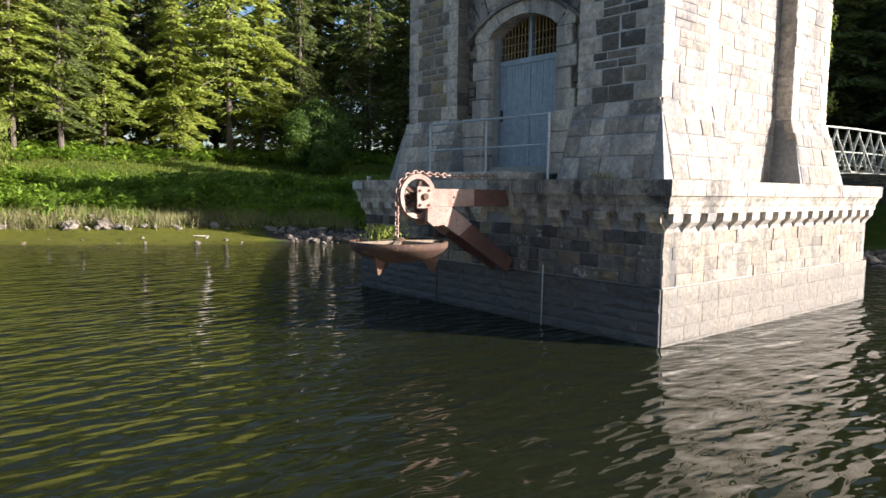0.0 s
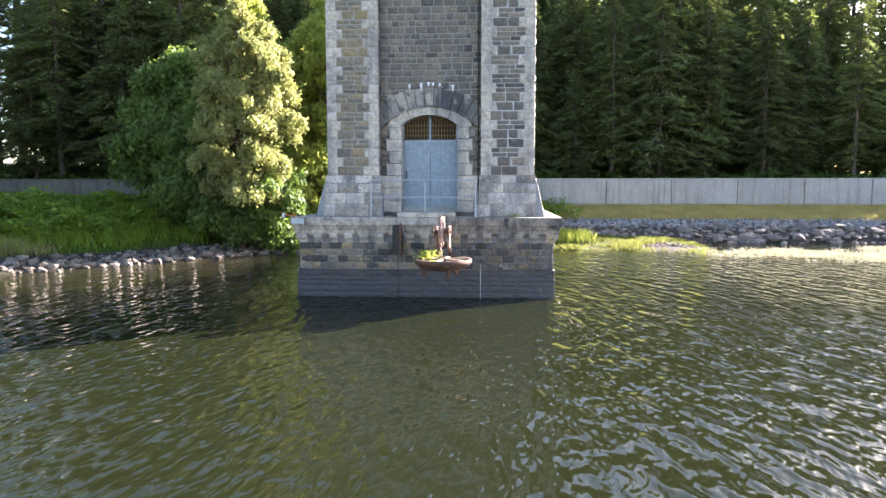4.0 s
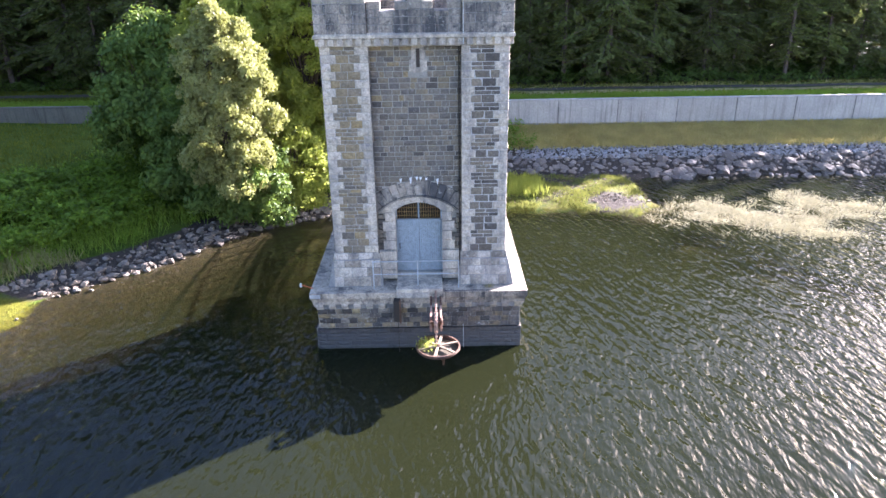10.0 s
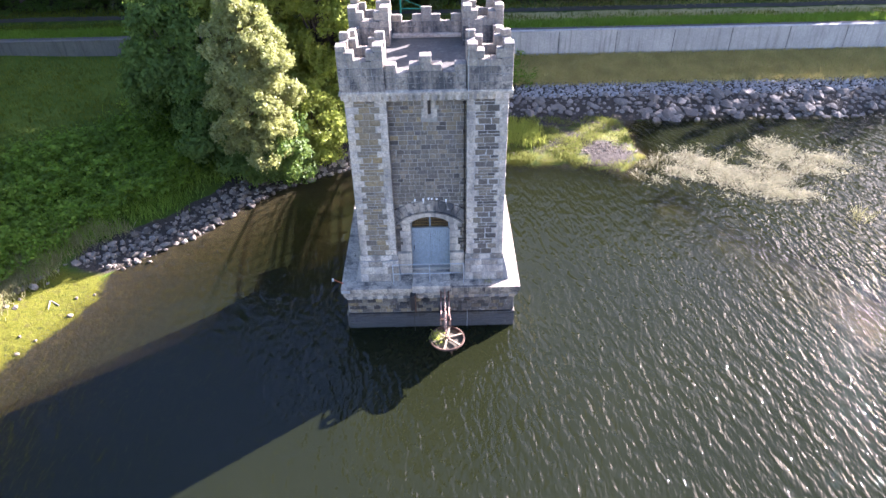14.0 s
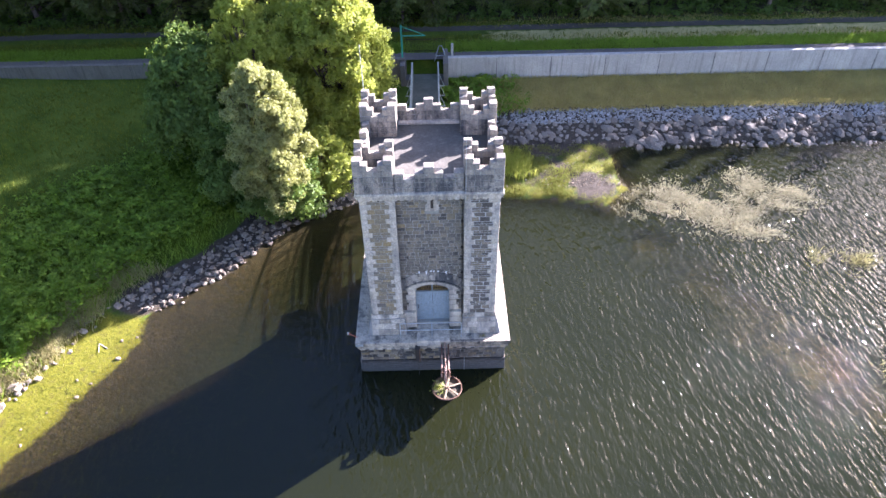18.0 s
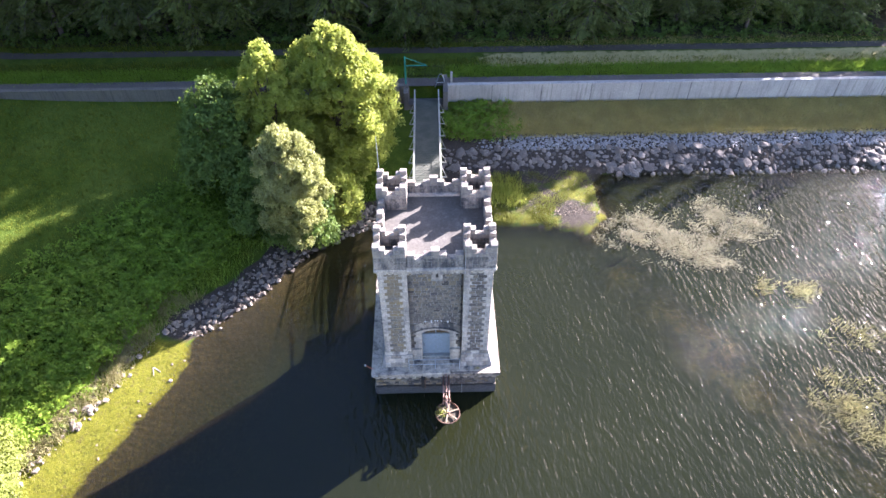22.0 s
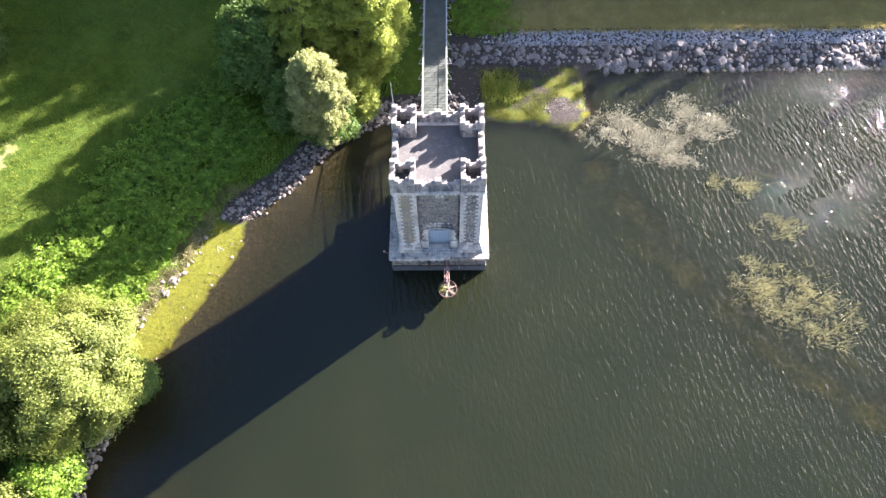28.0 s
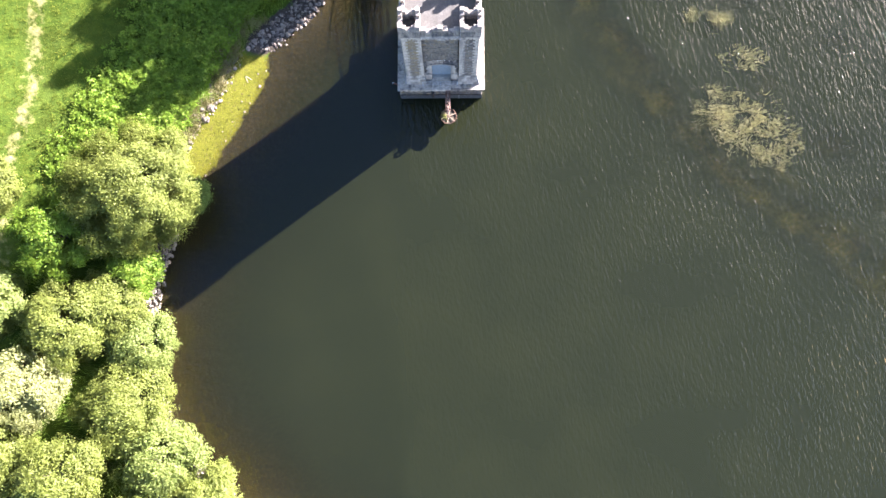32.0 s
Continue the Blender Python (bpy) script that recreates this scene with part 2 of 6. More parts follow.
def concrete_mat(name, a, b, stain):
    """Cast concrete: cloudy grey with dark runs down its face."""
    k = Nodes(name)
    at = k.place("World")
    fine = k.noise(at, 9.0, 6.0, 0.7)
    c = k.mix(k.ramp(k.noise(at, 0.7, 5.0, 0.6), (0.35, 0.0), (0.65, 1.0)), a, b)
    c = k.mix(1.0, c, k.ramp(fine, (0.3, 0.78), (0.7, 1.18)), "MULTIPLY")
    runs = k.noise(k.place("World", (2.4, 2.4, 0.16)), 1.6, 6.0, 0.68)
    c = k.mix(k.ramp(runs, (0.50, 0.0), (0.68, 0.65)), c, stain)
    c = k.mix(k.math("MULTIPLY", k.random(), 0.22), c, stain)
    return k.finish(c, 0.92, normal=k.bump(fine, 0.35, 0.01), spec=0.3)


# Darker, browner copy with the left wall's shade put into its colour
CONCRETE_LEFT = concrete_mat("shaded_brown_concrete", (0.172, 0.158, 0.132), (0.125, 0.116, 0.098), (0.066, 0.061, 0.050))
CONCRETE_DARK = concrete_mat("dark_concrete", (0.150, 0.140, 0.122), (0.105, 0.100, 0.088), (0.055, 0.052, 0.046))
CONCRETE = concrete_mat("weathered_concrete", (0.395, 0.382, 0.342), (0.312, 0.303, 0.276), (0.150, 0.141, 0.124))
GRILLE = plain_mat("ochre_rusted_grille", (0.26, 0.18, 0.07), (0.18, 0.11, 0.05), 9, 0.8)
WHEEL = plain_mat("lichened_pale_iron", (0.25, 0.195, 0.13), (0.16, 0.11, 0.07), 8, 0.85, spotty=(0.13, 0.075, 0.045))
TRACK = plain_mat("earthy_track", (0.052, 0.044, 0.034), (0.072, 0.060, 0.045), 3, 0.95)
TARMAC = plain_mat("worn_path", (0.078, 0.070, 0.059), (0.100, 0.090, 0.076), 3, 0.95)
BRIDGE_PAINT = plain_mat("pale_green_grey_bridge_paint", (0.36, 0.37, 0.31), (0.27, 0.27, 0.22), 7, 0.7, spotty=(0.20, 0.13, 0.08))
BRIDGE_DECK = plain_mat("worn_deck_planks", (0.058, 0.066, 0.048), (0.09, 0.094, 0.07), 4, 0.9)
GREEN_PAINT = plain_mat("green_gate_paint", (0.02, 0.20, 0.13), (0.03, 0.26, 0.18), 5, 0.5)
TIMBER = plain_mat("ochre_boarding", (0.42, 0.29, 0.10), (0.34, 0.22, 0.08), 8, 0.7)
BARK = plain_mat("conifer_bark", (0.085, 0.065, 0.05), (0.13, 0.10, 0.08), 5, 0.95, bump=0.8, dist=0.04)
WEB = plain_mat("white_droppings", (0.75, 0.75, 0.73), (0.62, 0.62, 0.60), 9, 0.9)
ORANGE = plain_mat("orange_red_plastic", (0.55, 0.13, 0.05), (0.45, 0.10, 0.04), 7, 0.5)
WHITE = plain_mat("white_plastic", (0.62, 0.64, 0.63), (0.55, 0.57, 0.56), 7, 0.5)


def leaf_mat(name, a, b, c, through, glow=0.38, rough=0.55, patch_size=0.7, low=0.72, high=1.2, vary=False):
    k = Nodes(name)
    col = k.ramp(k.island(), (0.1, a), (0.5, b), (0.9, c))
    patch = k.noise(k.place("World"), patch_size, 3.0)
    col = k.mix(1.0, col, k.ramp(patch, (0.3, low), (0.7, high)), "MULTIPLY")
    if vary:
        col = k.mix(1.0, col, k.ramp(k.random(), (0.0, (0.80, 0.72, 0.74)), (0.5, (1.0, 0.96, 0.9)), (1.0, (1.16, 1.04, 0.80))), "MULTIPLY")
    return k.finish(col, rough, spec=0.18, through=through, glow=glow)


LEAF_SPRUCE = leaf_mat("spruce_needles", (0.082, 0.116, 0.036), (0.115, 0.158, 0.048), (0.162, 0.205, 0.064), (0.24, 0.29, 0.075), 0.38, vary=True)
# Lighter copy of the spruce needles with sunlight put into the colour
LEAF_SPRUCE_SUNLIT = leaf_mat("sunlit_spruce_needles", (0.18, 0.24, 0.05), (0.25, 0.32, 0.07), (0.33, 0.385, 0.10), (0.48, 0.53, 0.10), 0.48, vary=True)
LEAF_BIRCH = leaf_mat("birch_leaves", (0.158, 0.200, 0.032), (0.215, 0.260, 0.046), (0.285, 0.325, 0.068), (0.47, 0.515, 0.10), 0.50)
LEAF_ALDER = leaf_mat("alder_leaves", (0.062, 0.108, 0.022), (0.088, 0.142, 0.028), (0.12, 0.176, 0.038), (0.18, 0.26, 0.045), 0.36)
LEAF_WILLOW = leaf_mat("willow_leaves", (0.205, 0.215, 0.072), (0.255, 0.265, 0.096), (0.315, 0.322, 0.13), (0.33, 0.35, 0.10), 0.40)
LEAF_BUSH = leaf_mat("sallow_leaves", (0.106, 0.129, 0.022), (0.144, 0.170, 0.032), (0.184, 0.208, 0.046), (0.27, 0.31, 0.052), 0.38)
LEAF_FRESH = leaf_mat("fresh_scrub_leaves", (0.122, 0.158, 0.034), (0.164, 0.203, 0.047), (0.214, 0.248, 0.068), (0.30, 0.355, 0.072), 0.40)
# Strong patch contrast on the herbs paints dark gaps between the clumps
LEAF_HERB = leaf_mat("herb_leaves", (0.098, 0.170, 0.014), (0.142, 0.224, 0.021), (0.200, 0.278, 0.031), (0.24, 0.345, 0.03), 0.38, 0.5, 1.9, 0.34, 1.5)
GRASS = leaf_mat("grass_blades", (0.068, 0.096, 0.009), (0.112, 0.132, 0.013), (0.178, 0.178, 0.024), (0.20, 0.225, 0.028), 0.36)
GRASS_STRIP = leaf_mat("bright_mown_grass_blades", (0.12, 0.215, 0.020), (0.175, 0.28, 0.029), (0.24, 0.32, 0.045), (0.28, 0.40, 0.045), 0.38)
GRASS_DRY = leaf_mat("dry_grass_blades", (0.29, 0.255, 0.12), (0.38, 0.34, 0.17), (0.19, 0.21, 0.06), (0.38, 0.34, 0.15), 0.32)
GRASS_GOLD = leaf_mat("yellow_green_grass_blades", (0.11, 0.135, 0.025), (0.17, 0.175, 0.045), (0.07, 0.12, 0.025), (0.24, 0.25, 0.06), 0.32)
GRASS_VERGE = leaf_mat("faded_verge_grass_blades", (0.43, 0.34, 0.13), (0.52, 0.42, 0.17), (0.29, 0.29, 0.08), (0.46, 0.39, 0.14), 0.3)
WEED = leaf_mat("brown_water_weed", (0.085, 0.065, 0.02), (0.13, 0.10, 0.03), (0.10, 0.10, 0.025), (0.12, 0.10, 0.03), 0.2)
REED = leaf_mat("pale_reed_stems", (0.42, 0.39, 0.27), (0.54, 0.50, 0.37), (0.30, 0.28, 0.15), (0.40, 0.38, 0.24), 0.22)
REED_OLIVE = leaf_mat("olive_reed_stems", (0.30, 0.27, 0.12), (0.40, 0.36, 0.18), (0.22, 0.21, 0.08), (0.34, 0.32, 0.12), 0.25)


def rock_mat(name, tones):
    k = Nodes(name)
    at = k.place("World")
    base = k.ramp(k.random(), *[((i + 0.5) / len(tones), t) for i, t in enumerate(tones)])
    grain = k.noise(at, 9.0, 6.0, 0.7)
    base = k.mix(1.0, base, k.ramp(grain, (0.25, 0.6), (0.75, 1.3)), "MULTIPLY")
    base = k.mix(k.ramp(k.noise(at, 3.0, 3.0, 0.7), (0.60, 0.0), (0.72, 0.5)), base, (0.40, 0.39, 0.34))
    return k.finish(base, 0.9, normal=k.bump(grain, 0.6, 0.04), spec=0.3)


ROCK = rock_mat("shore_rock", [(0.085, 0.070, 0.054), (0.122, 0.101, 0.079), (0.056, 0.046, 0.037), (0.205, 0.172, 0.136), (0.100, 0.083, 0.063)])
ROCK_BLUE = rock_mat("riprap_rock", [(0.128, 0.108, 0.088), (0.170, 0.146, 0.120), (0.082, 0.070, 0.060), (0.245, 0.212, 0.176), (0.140, 0.118, 0.096)])
ROCK_PALE = rock_mat("pale_tan_stone", [(0.172, 0.142, 0.108), (0.222, 0.183, 0.142), (0.126, 0.104, 0.082), (0.275, 0.236, 0.188), (0.188, 0.152, 0.114)])
ROCK_CHIP = rock_mat("broken_blue_stone", [(0.235, 0.245, 0.25), (0.30, 0.31, 0.31), (0.18, 0.185, 0.188), (0.36, 0.355, 0.345), (0.215, 0.21, 0.203)])

# ---- small mesh helpers ----
def mesh_of(name, verts, faces, material, smooth=False):
    me = bpy.data.meshes.new(name)
    me.from_pydata([tuple(v) for v in verts], [], [tuple(f) for f in faces])
    me.materials.append(material)
    if smooth:
        me.polygons.foreach_set("use_smooth", [True] * len(me.polygons))
    me.update()
    return me


def bm_mesh(name, bm, material, smooth=False):
    bmesh.ops.recalc_face_normals(bm, faces=bm.faces)
    me = bpy.data.meshes.new(name)
    bm.to_mesh(me)
    bm.free()
    me.materials.append(material)
    if smooth:
        me.polygons.foreach_set("use_smooth", [True] * len(me.polygons))
    return me


def part(name, bm, material, parent=None, label="", smooth=False):
    me = bm if isinstance(bm, bpy.types.Mesh) else bm_mesh(name, bm, material, smooth)
    ob = new(name, me)
    if parent:
        ob.parent = parent
    if label:
        tagged(ob, label)
    return ob


def holder(name, at, label, category, group="", kind=""):
    ob = new(name)
    ob.location = at
    ob.empty_display_size = 0.2
    return tagged(ob, label, category, group, kind)


def box(bm, a, b, bevel=0.0):
    """A box from corner a to corner b, its edges taken off by bevel."""
    r = bmesh.ops.create_cube(bm, size=1.0)
    c = [(p + q) / 2 for p, q in zip(a, b)]
    s = [abs(q - p) for p, q in zip(a, b)]
    for v in r["verts"]:
        v.co = Vector((c[i] + v.co[i] * s[i] for i in range(3)))
    if bevel:
        edges = list({e for v in r["verts"] for e in v.link_edges})
        bmesh.ops.bevel(bm, geom=edges, offset=bevel, segments=1, affect="EDGES")
    return bm


def boxes(*spans, bevel=0.0):
    bm = bmesh.new()
    for a, b in spans:
        box(bm, a, b, bevel)
    return bm


def rod(bm, p, q, r, sides=8, r2=None):
    """A round bar from p to q."""
    p, q = Vector(p), Vector(q)
    d = q - p
    ret = bmesh.ops.create_cone(bm, cap_ends=True, segments=sides, radius1=r, radius2=r if r2 is None else r2, depth=d.length)
    m = Matrix.Translation((p + q) / 2) @ d.to_track_quat("Z", "Y").to_matrix().to_4x4()
    bmesh.ops.transform(bm, matrix=m, verts=ret["verts"])
    return bm


def bar(bm, p, q, w, h, up=(0, 0, 1)):
    """A flat bar from p to q, w wide and h deep along up."""
    p, q = Vector(p), Vector(q)
    d = (q - p).normalized()
    side = d.cross(Vector(up)).normalized()
    top = side.cross(d)
    vs = [bm.verts.new(e + side * (w / 2 * i) + top * (h / 2 * j)) for e in (p, q) for i, j in ((-1, -1), (1, -1), (1, 1), (-1, 1))]
    for f in ((0, 1, 2, 3), (7, 6, 5, 4), (0, 4, 5, 1), (1, 5, 6, 2), (2, 6, 7, 3), (3, 7, 4, 0)):
        bm.faces.new([vs[i] for i in f])
    return bm


def lathe(bm, profile, centre, sides=32, axis="Z"):
    """Turns a profile of (radius, height) round an axis through centre."""
    rings = []
    for r, h in profile:
        ring = []
        for k in range(sides):
            a = 2 * math.pi * k / sides
            v = (r * math.cos(a), r * math.sin(a), h) if axis == "Z" else (h, r * math.cos(a), r * math.sin(a))
            ring.append(bm.verts.new(Vector(centre) + Vector(v)))
        rings.append(ring)
    for a, b in zip(rings, rings[1:]):
        for k in range(sides):
            bm.faces.new((a[k], a[(k + 1) % sides], b[(k + 1) % sides], b[k]))
    return bm


# ---- the lie of the land ----
SHORE = [(2.0, -120.0), (-6.0, -60.0), (-12.0, -46.0), (-18.2, -39.8), (-22.4, -36.1), (-25.1, -31.2), (-25.9, -24.2), (-25.3, -19.6),
         (-23.6, -14.5), (-21.8, -9.9), (-18.8, -4.8), (-16.4, 1.0), (-12.8, 4.4), (-9.2, 9.1), (-5.0, 11.3), (-1.0, 12.2),
         (3.8, 11.7), (6.4, 11.2), (9.5, 11.1), (11.9, 9.9), (13.5, 12.1), (13.2, 16.6), (16.0, 17.3), (28.0, 17.5), (42.0, 17.6), (140.0, 18.0), (900.0, 20.0)]


def shore_distance(x, y):
    """Metres to the water's edge, positive on land."""
    best = np.full(x.shape, 1e9)
    inside = np.zeros(x.shape, bool)
    ring = SHORE + [(900.0, -900.0), (2.0, -900.0)]
    for n, ((ax, ay), (bx, by)) in enumerate(zip(ring, ring[1:] + ring[:1])):
        if n < len(SHORE) - 1:
            dx, dy = bx - ax, by - ay
            s = np.clip(((x - ax) * dx + (y - ay) * dy) / (dx * dx + dy * dy), 0, 1)
            best = np.minimum(best, np.hypot(x - ax - s * dx, y - ay - s * dy))
        crosses = (ay > y) != (by > y)
        with np.errstate(divide="ignore", invalid="ignore"):
            inside ^= crosses & (x < (bx - ax) * (y - ay) / (by - ay if by != ay else 1e-9) + ax)
    return np.where(inside, -best, best)


def smooth_step(a, b, v):
    s = np.clip((v - a) / (b - a), 0, 1)
    return s * s * (3 - 2 * s)


def ripple(x, y, k=1.0):
    return (np.sin(x * 1.31 * k + 2.1 * np.sin(y * 0.73 * k)) + np.sin(y * 1.73 * k + 1.7 * np.sin(x * 0.91 * k)) + np.sin((x + y) * 0.57 * k)) / 3


WALL_Y = 25.0


def weed_bar(x, y):
    """How near a place is to the sunken bar of weed."""
    near = np.full(np.shape(x), 1e9)
    line = [(14.0, 6.5), (17.0, 0.8), (21.2, -5.4), (25.2, -10.3), (31.0, -14.6), (40.0, -20.4), (60.0, -30.0)]
    for (ax, ay), (bx, by) in zip(line, line[1:]):
        dx, dy = bx - ax, by - ay
        s = np.clip(((x - ax) * dx + (y - ay) * dy) / (dx * dx + dy * dy), 0, 1)
        near = np.minimum(near, np.hypot(x - ax - s * dx, y - ay - s * dy))
    return near


def weed_rise(x, y):
    """Height of the weedy bar and of the weed beds beyond it, 0 to 1."""
    beds = ((30.0, -2.5, 2.2, 2.0), (36.0, -8.5, 4.0, 2.6), (22.5, 9.5, 3.0, 2.0), (40.0, -14.0, 4.5, 2.0), (28.5, 5.5, 2.5, 1.2), (37.0, 1.5, 3.0, 1.4), (18.0, -1.0, 2.0, 3.0))
    r = 0.97 * np.exp(-(weed_bar(x, y) / 4.0) ** 2)
    for cx, cy, rx, ry in beds:
        r = np.maximum(r, 0.92 * np.exp(-(((x - cx) / rx) ** 2 + ((y - cy) / ry) ** 2)))
    return np.clip(r * (0.86 + 0.20 * ripple(x, y, 0.8) + 0.14 * ripple(x, y, 2.3)), 0, 1)


def ground_height(x, y):
    x, y = np.asarray(x, float), np.asarray(y, float)
    d = shore_distance(x, y) + 0.25 * ripple(x, y)
    left = np.interp(d, [0, 1.0, 2.8, 5, 9, 15, 24, 45, 90], [0, 0.12, 0.55, 1.1, 1.75, 2.25, 2.6, 3.6, 5.2]) + 0.10 * ripple(x, y, 0.4)
    left = left + 1.6 * smooth_step(-36, -52, x)
    right = np.interp(y, [16.9, 17.4, 21.2, 21.8, 24.9], [0.12, 0.12, 1.25, 1.35, 1.85])
    right = np.where(y < 17.2, np.minimum(0.28, 0.10 * np.maximum(d, 0)) + 0.05 * ripple(x, y, 1.3), right)
    w = smooth_step(-6.0, 0.0, x)
    land = left * (1 - w) + right * w
    back = 3.42 + 0.02 * np.maximum(y - 30, 0) + 0.05 * ripple(x, y, 0.5)
    back = np.where(y > 34, np.minimum(back, 3.6), back)
    land = np.where(y > WALL_Y + 0.45, np.maximum(back, np.where(x < -36, land, back)), land)
    bed = -(0.15 + 0.95 * smooth_step(-4, 3, x)) * np.maximum(-d, 0) ** 1.25
    bed = np.maximum(bed, -7.0)
    bed = np.maximum(bed, -7.0 + 5.95 * np.minimum(1.0, 1.1 * weed_rise(x, y)))
    bed = 0.5 - 0.5 * np.sqrt(1 - 4 * bed)      # a bed that levels out
    return np.where(d > 0, np.maximum(land, 0.02), np.minimum(bed, -0.02)), d


def axis_steps(fine0, fine1, step, reach):
    mid = list(np.arange(fine0, fine1 + 1e-6, step))
    lo, hi, s = [], [], step
    while (lo[-1] if lo else fine0) > -reach:
        s *= 1.35
        lo.append((lo[-1] if lo else fine0) - s)
    s = step
    while (hi[-1] if hi else fine1) < reach:
        s *= 1.35
        hi.append((hi[-1] if hi else fine1) + s)
    return np.array(lo[::-1] + mid + hi)


def grid_mesh(name, xs, ys, heights, material, keep=None, attrs=()):
    ny, nx = len(ys), len(xs)
    X, Y = np.meshgrid(xs, ys)
    co = np.column_stack([X.ravel(), Y.ravel(), heights.ravel()])
    i = np.arange(ny * nx).reshape(ny, nx)
    quads = np.stack([i[:-1, :-1], i[:-1, 1:], i[1:, 1:], i[1:, :-1]], -1).reshape(-1, 4)
    if keep is not None:
        ok = keep.ravel()[quads].any(1)
        quads = quads[ok]
    me = bpy.data.meshes.new(name)
    me.vertices.add(len(co))
    me.vertices.foreach_set("co", co.ravel())
    me.loops.add(len(quads) * 4)
    me.loops.foreach_set("vertex_index", quads.ravel())
    me.polygons.add(len(quads))
    me.polygons.foreach_set("loop_start", np.arange(len(quads)) * 4)
    me.polygons.foreach_set("loop_total", np.full(len(quads), 4))
    me.polygons.foreach_set("use_smooth", np.ones(len(quads), bool))
    for label, values in attrs:
        a = me.attributes.new(label, "FLOAT", "POINT")
        a.data.foreach_set("value", np.ascontiguousarray(values.ravel(), dtype=np.float32))
    me.update()
    me.validate()
    me.materials.append(material)
    return me


def ground_mat():
    k = Nodes("ground_cover")
    at = k.place("World")
    big, mid, fine = k.noise(at, 0.16, 4.0), k.noise(at, 1.3, 5.0, 0.65), k.noise(at, 16.0, 5.0, 0.7)
    meadow = k.ramp(mid, (0.3, (0.028, 0.056, 0.003)), (0.55, (0.056, 0.088, 0.005)), (0.75, (0.102, 0.126, 0.012)))
    meadow = k.mix(k.ramp(big, (0.45, 0.0), (0.65, 0.55)), meadow, (0.090, 0.125, 0.016))
    verge = k.ramp(mid, (0.3, (0.27, 0.24, 0.09)), (0.6, (0.38, 0.32, 0.14)), (0.8, (0.23, 0.24, 0.07)))
    algae = k.ramp(k.noise(at, 3.0, 5.0, 0.7), (0.3, (0.036, 0.038, 0.004)), (0.5, (0.100, 0.102, 0.006)), (0.70, (0.064, 0.054, 0.012)))
    gravel = k.ramp(k.noise(at, 11.0, 5.0, 0.75), (0.3, (0.026, 0.021, 0.016)), (0.55, (0.055, 0.045, 0.034)), (0.8, (0.135, 0.110, 0.082)))
    litter = k.ramp(mid, (0.3, (0.045, 0.038, 0.025)), (0.7, (0.075, 0.07, 0.035)))
    bed = k.ramp(k.noise(at, 4.0, 7.0, 0.78), (0.34, (0.006, 0.005, 0.0015)), (0.52, (0.016, 0.0125, 0.003)), (0.70, (0.040, 0.028, 0.008)))
    weed = k.ramp(k.noise(at, 2.5, 6.0, 0.7), (0.34, (0.040, 0.045, 0.011)), (0.52, (0.078, 0.078, 0.018)), (0.72, (0.130, 0.110, 0.030)))
    c = meadow
    for name, col in (("verge", verge), ("forest", litter), ("bed", bed), ("gravel", gravel), ("algae", algae), ("weed", weed)):
        edge = k.math("ADD", k.attr(name), k.math("MULTIPLY", k.math("SUBTRACT", mid, 0.5), 0.7))
        c = k.mix(k.ramp(edge, (0.40, 0.0), (0.60, 1.0)), c, col)
    c = k.mix(1.0, c, k.ramp(fine, (0.3, 0.7), (0.7, 1.25)), "MULTIPLY")
    return k.finish(c, 0.95, normal=k.bump(k.math("ADD", fine, k.math("MULTIPLY", mid, 2.0)), 0.8, 0.06), spec=0.2)


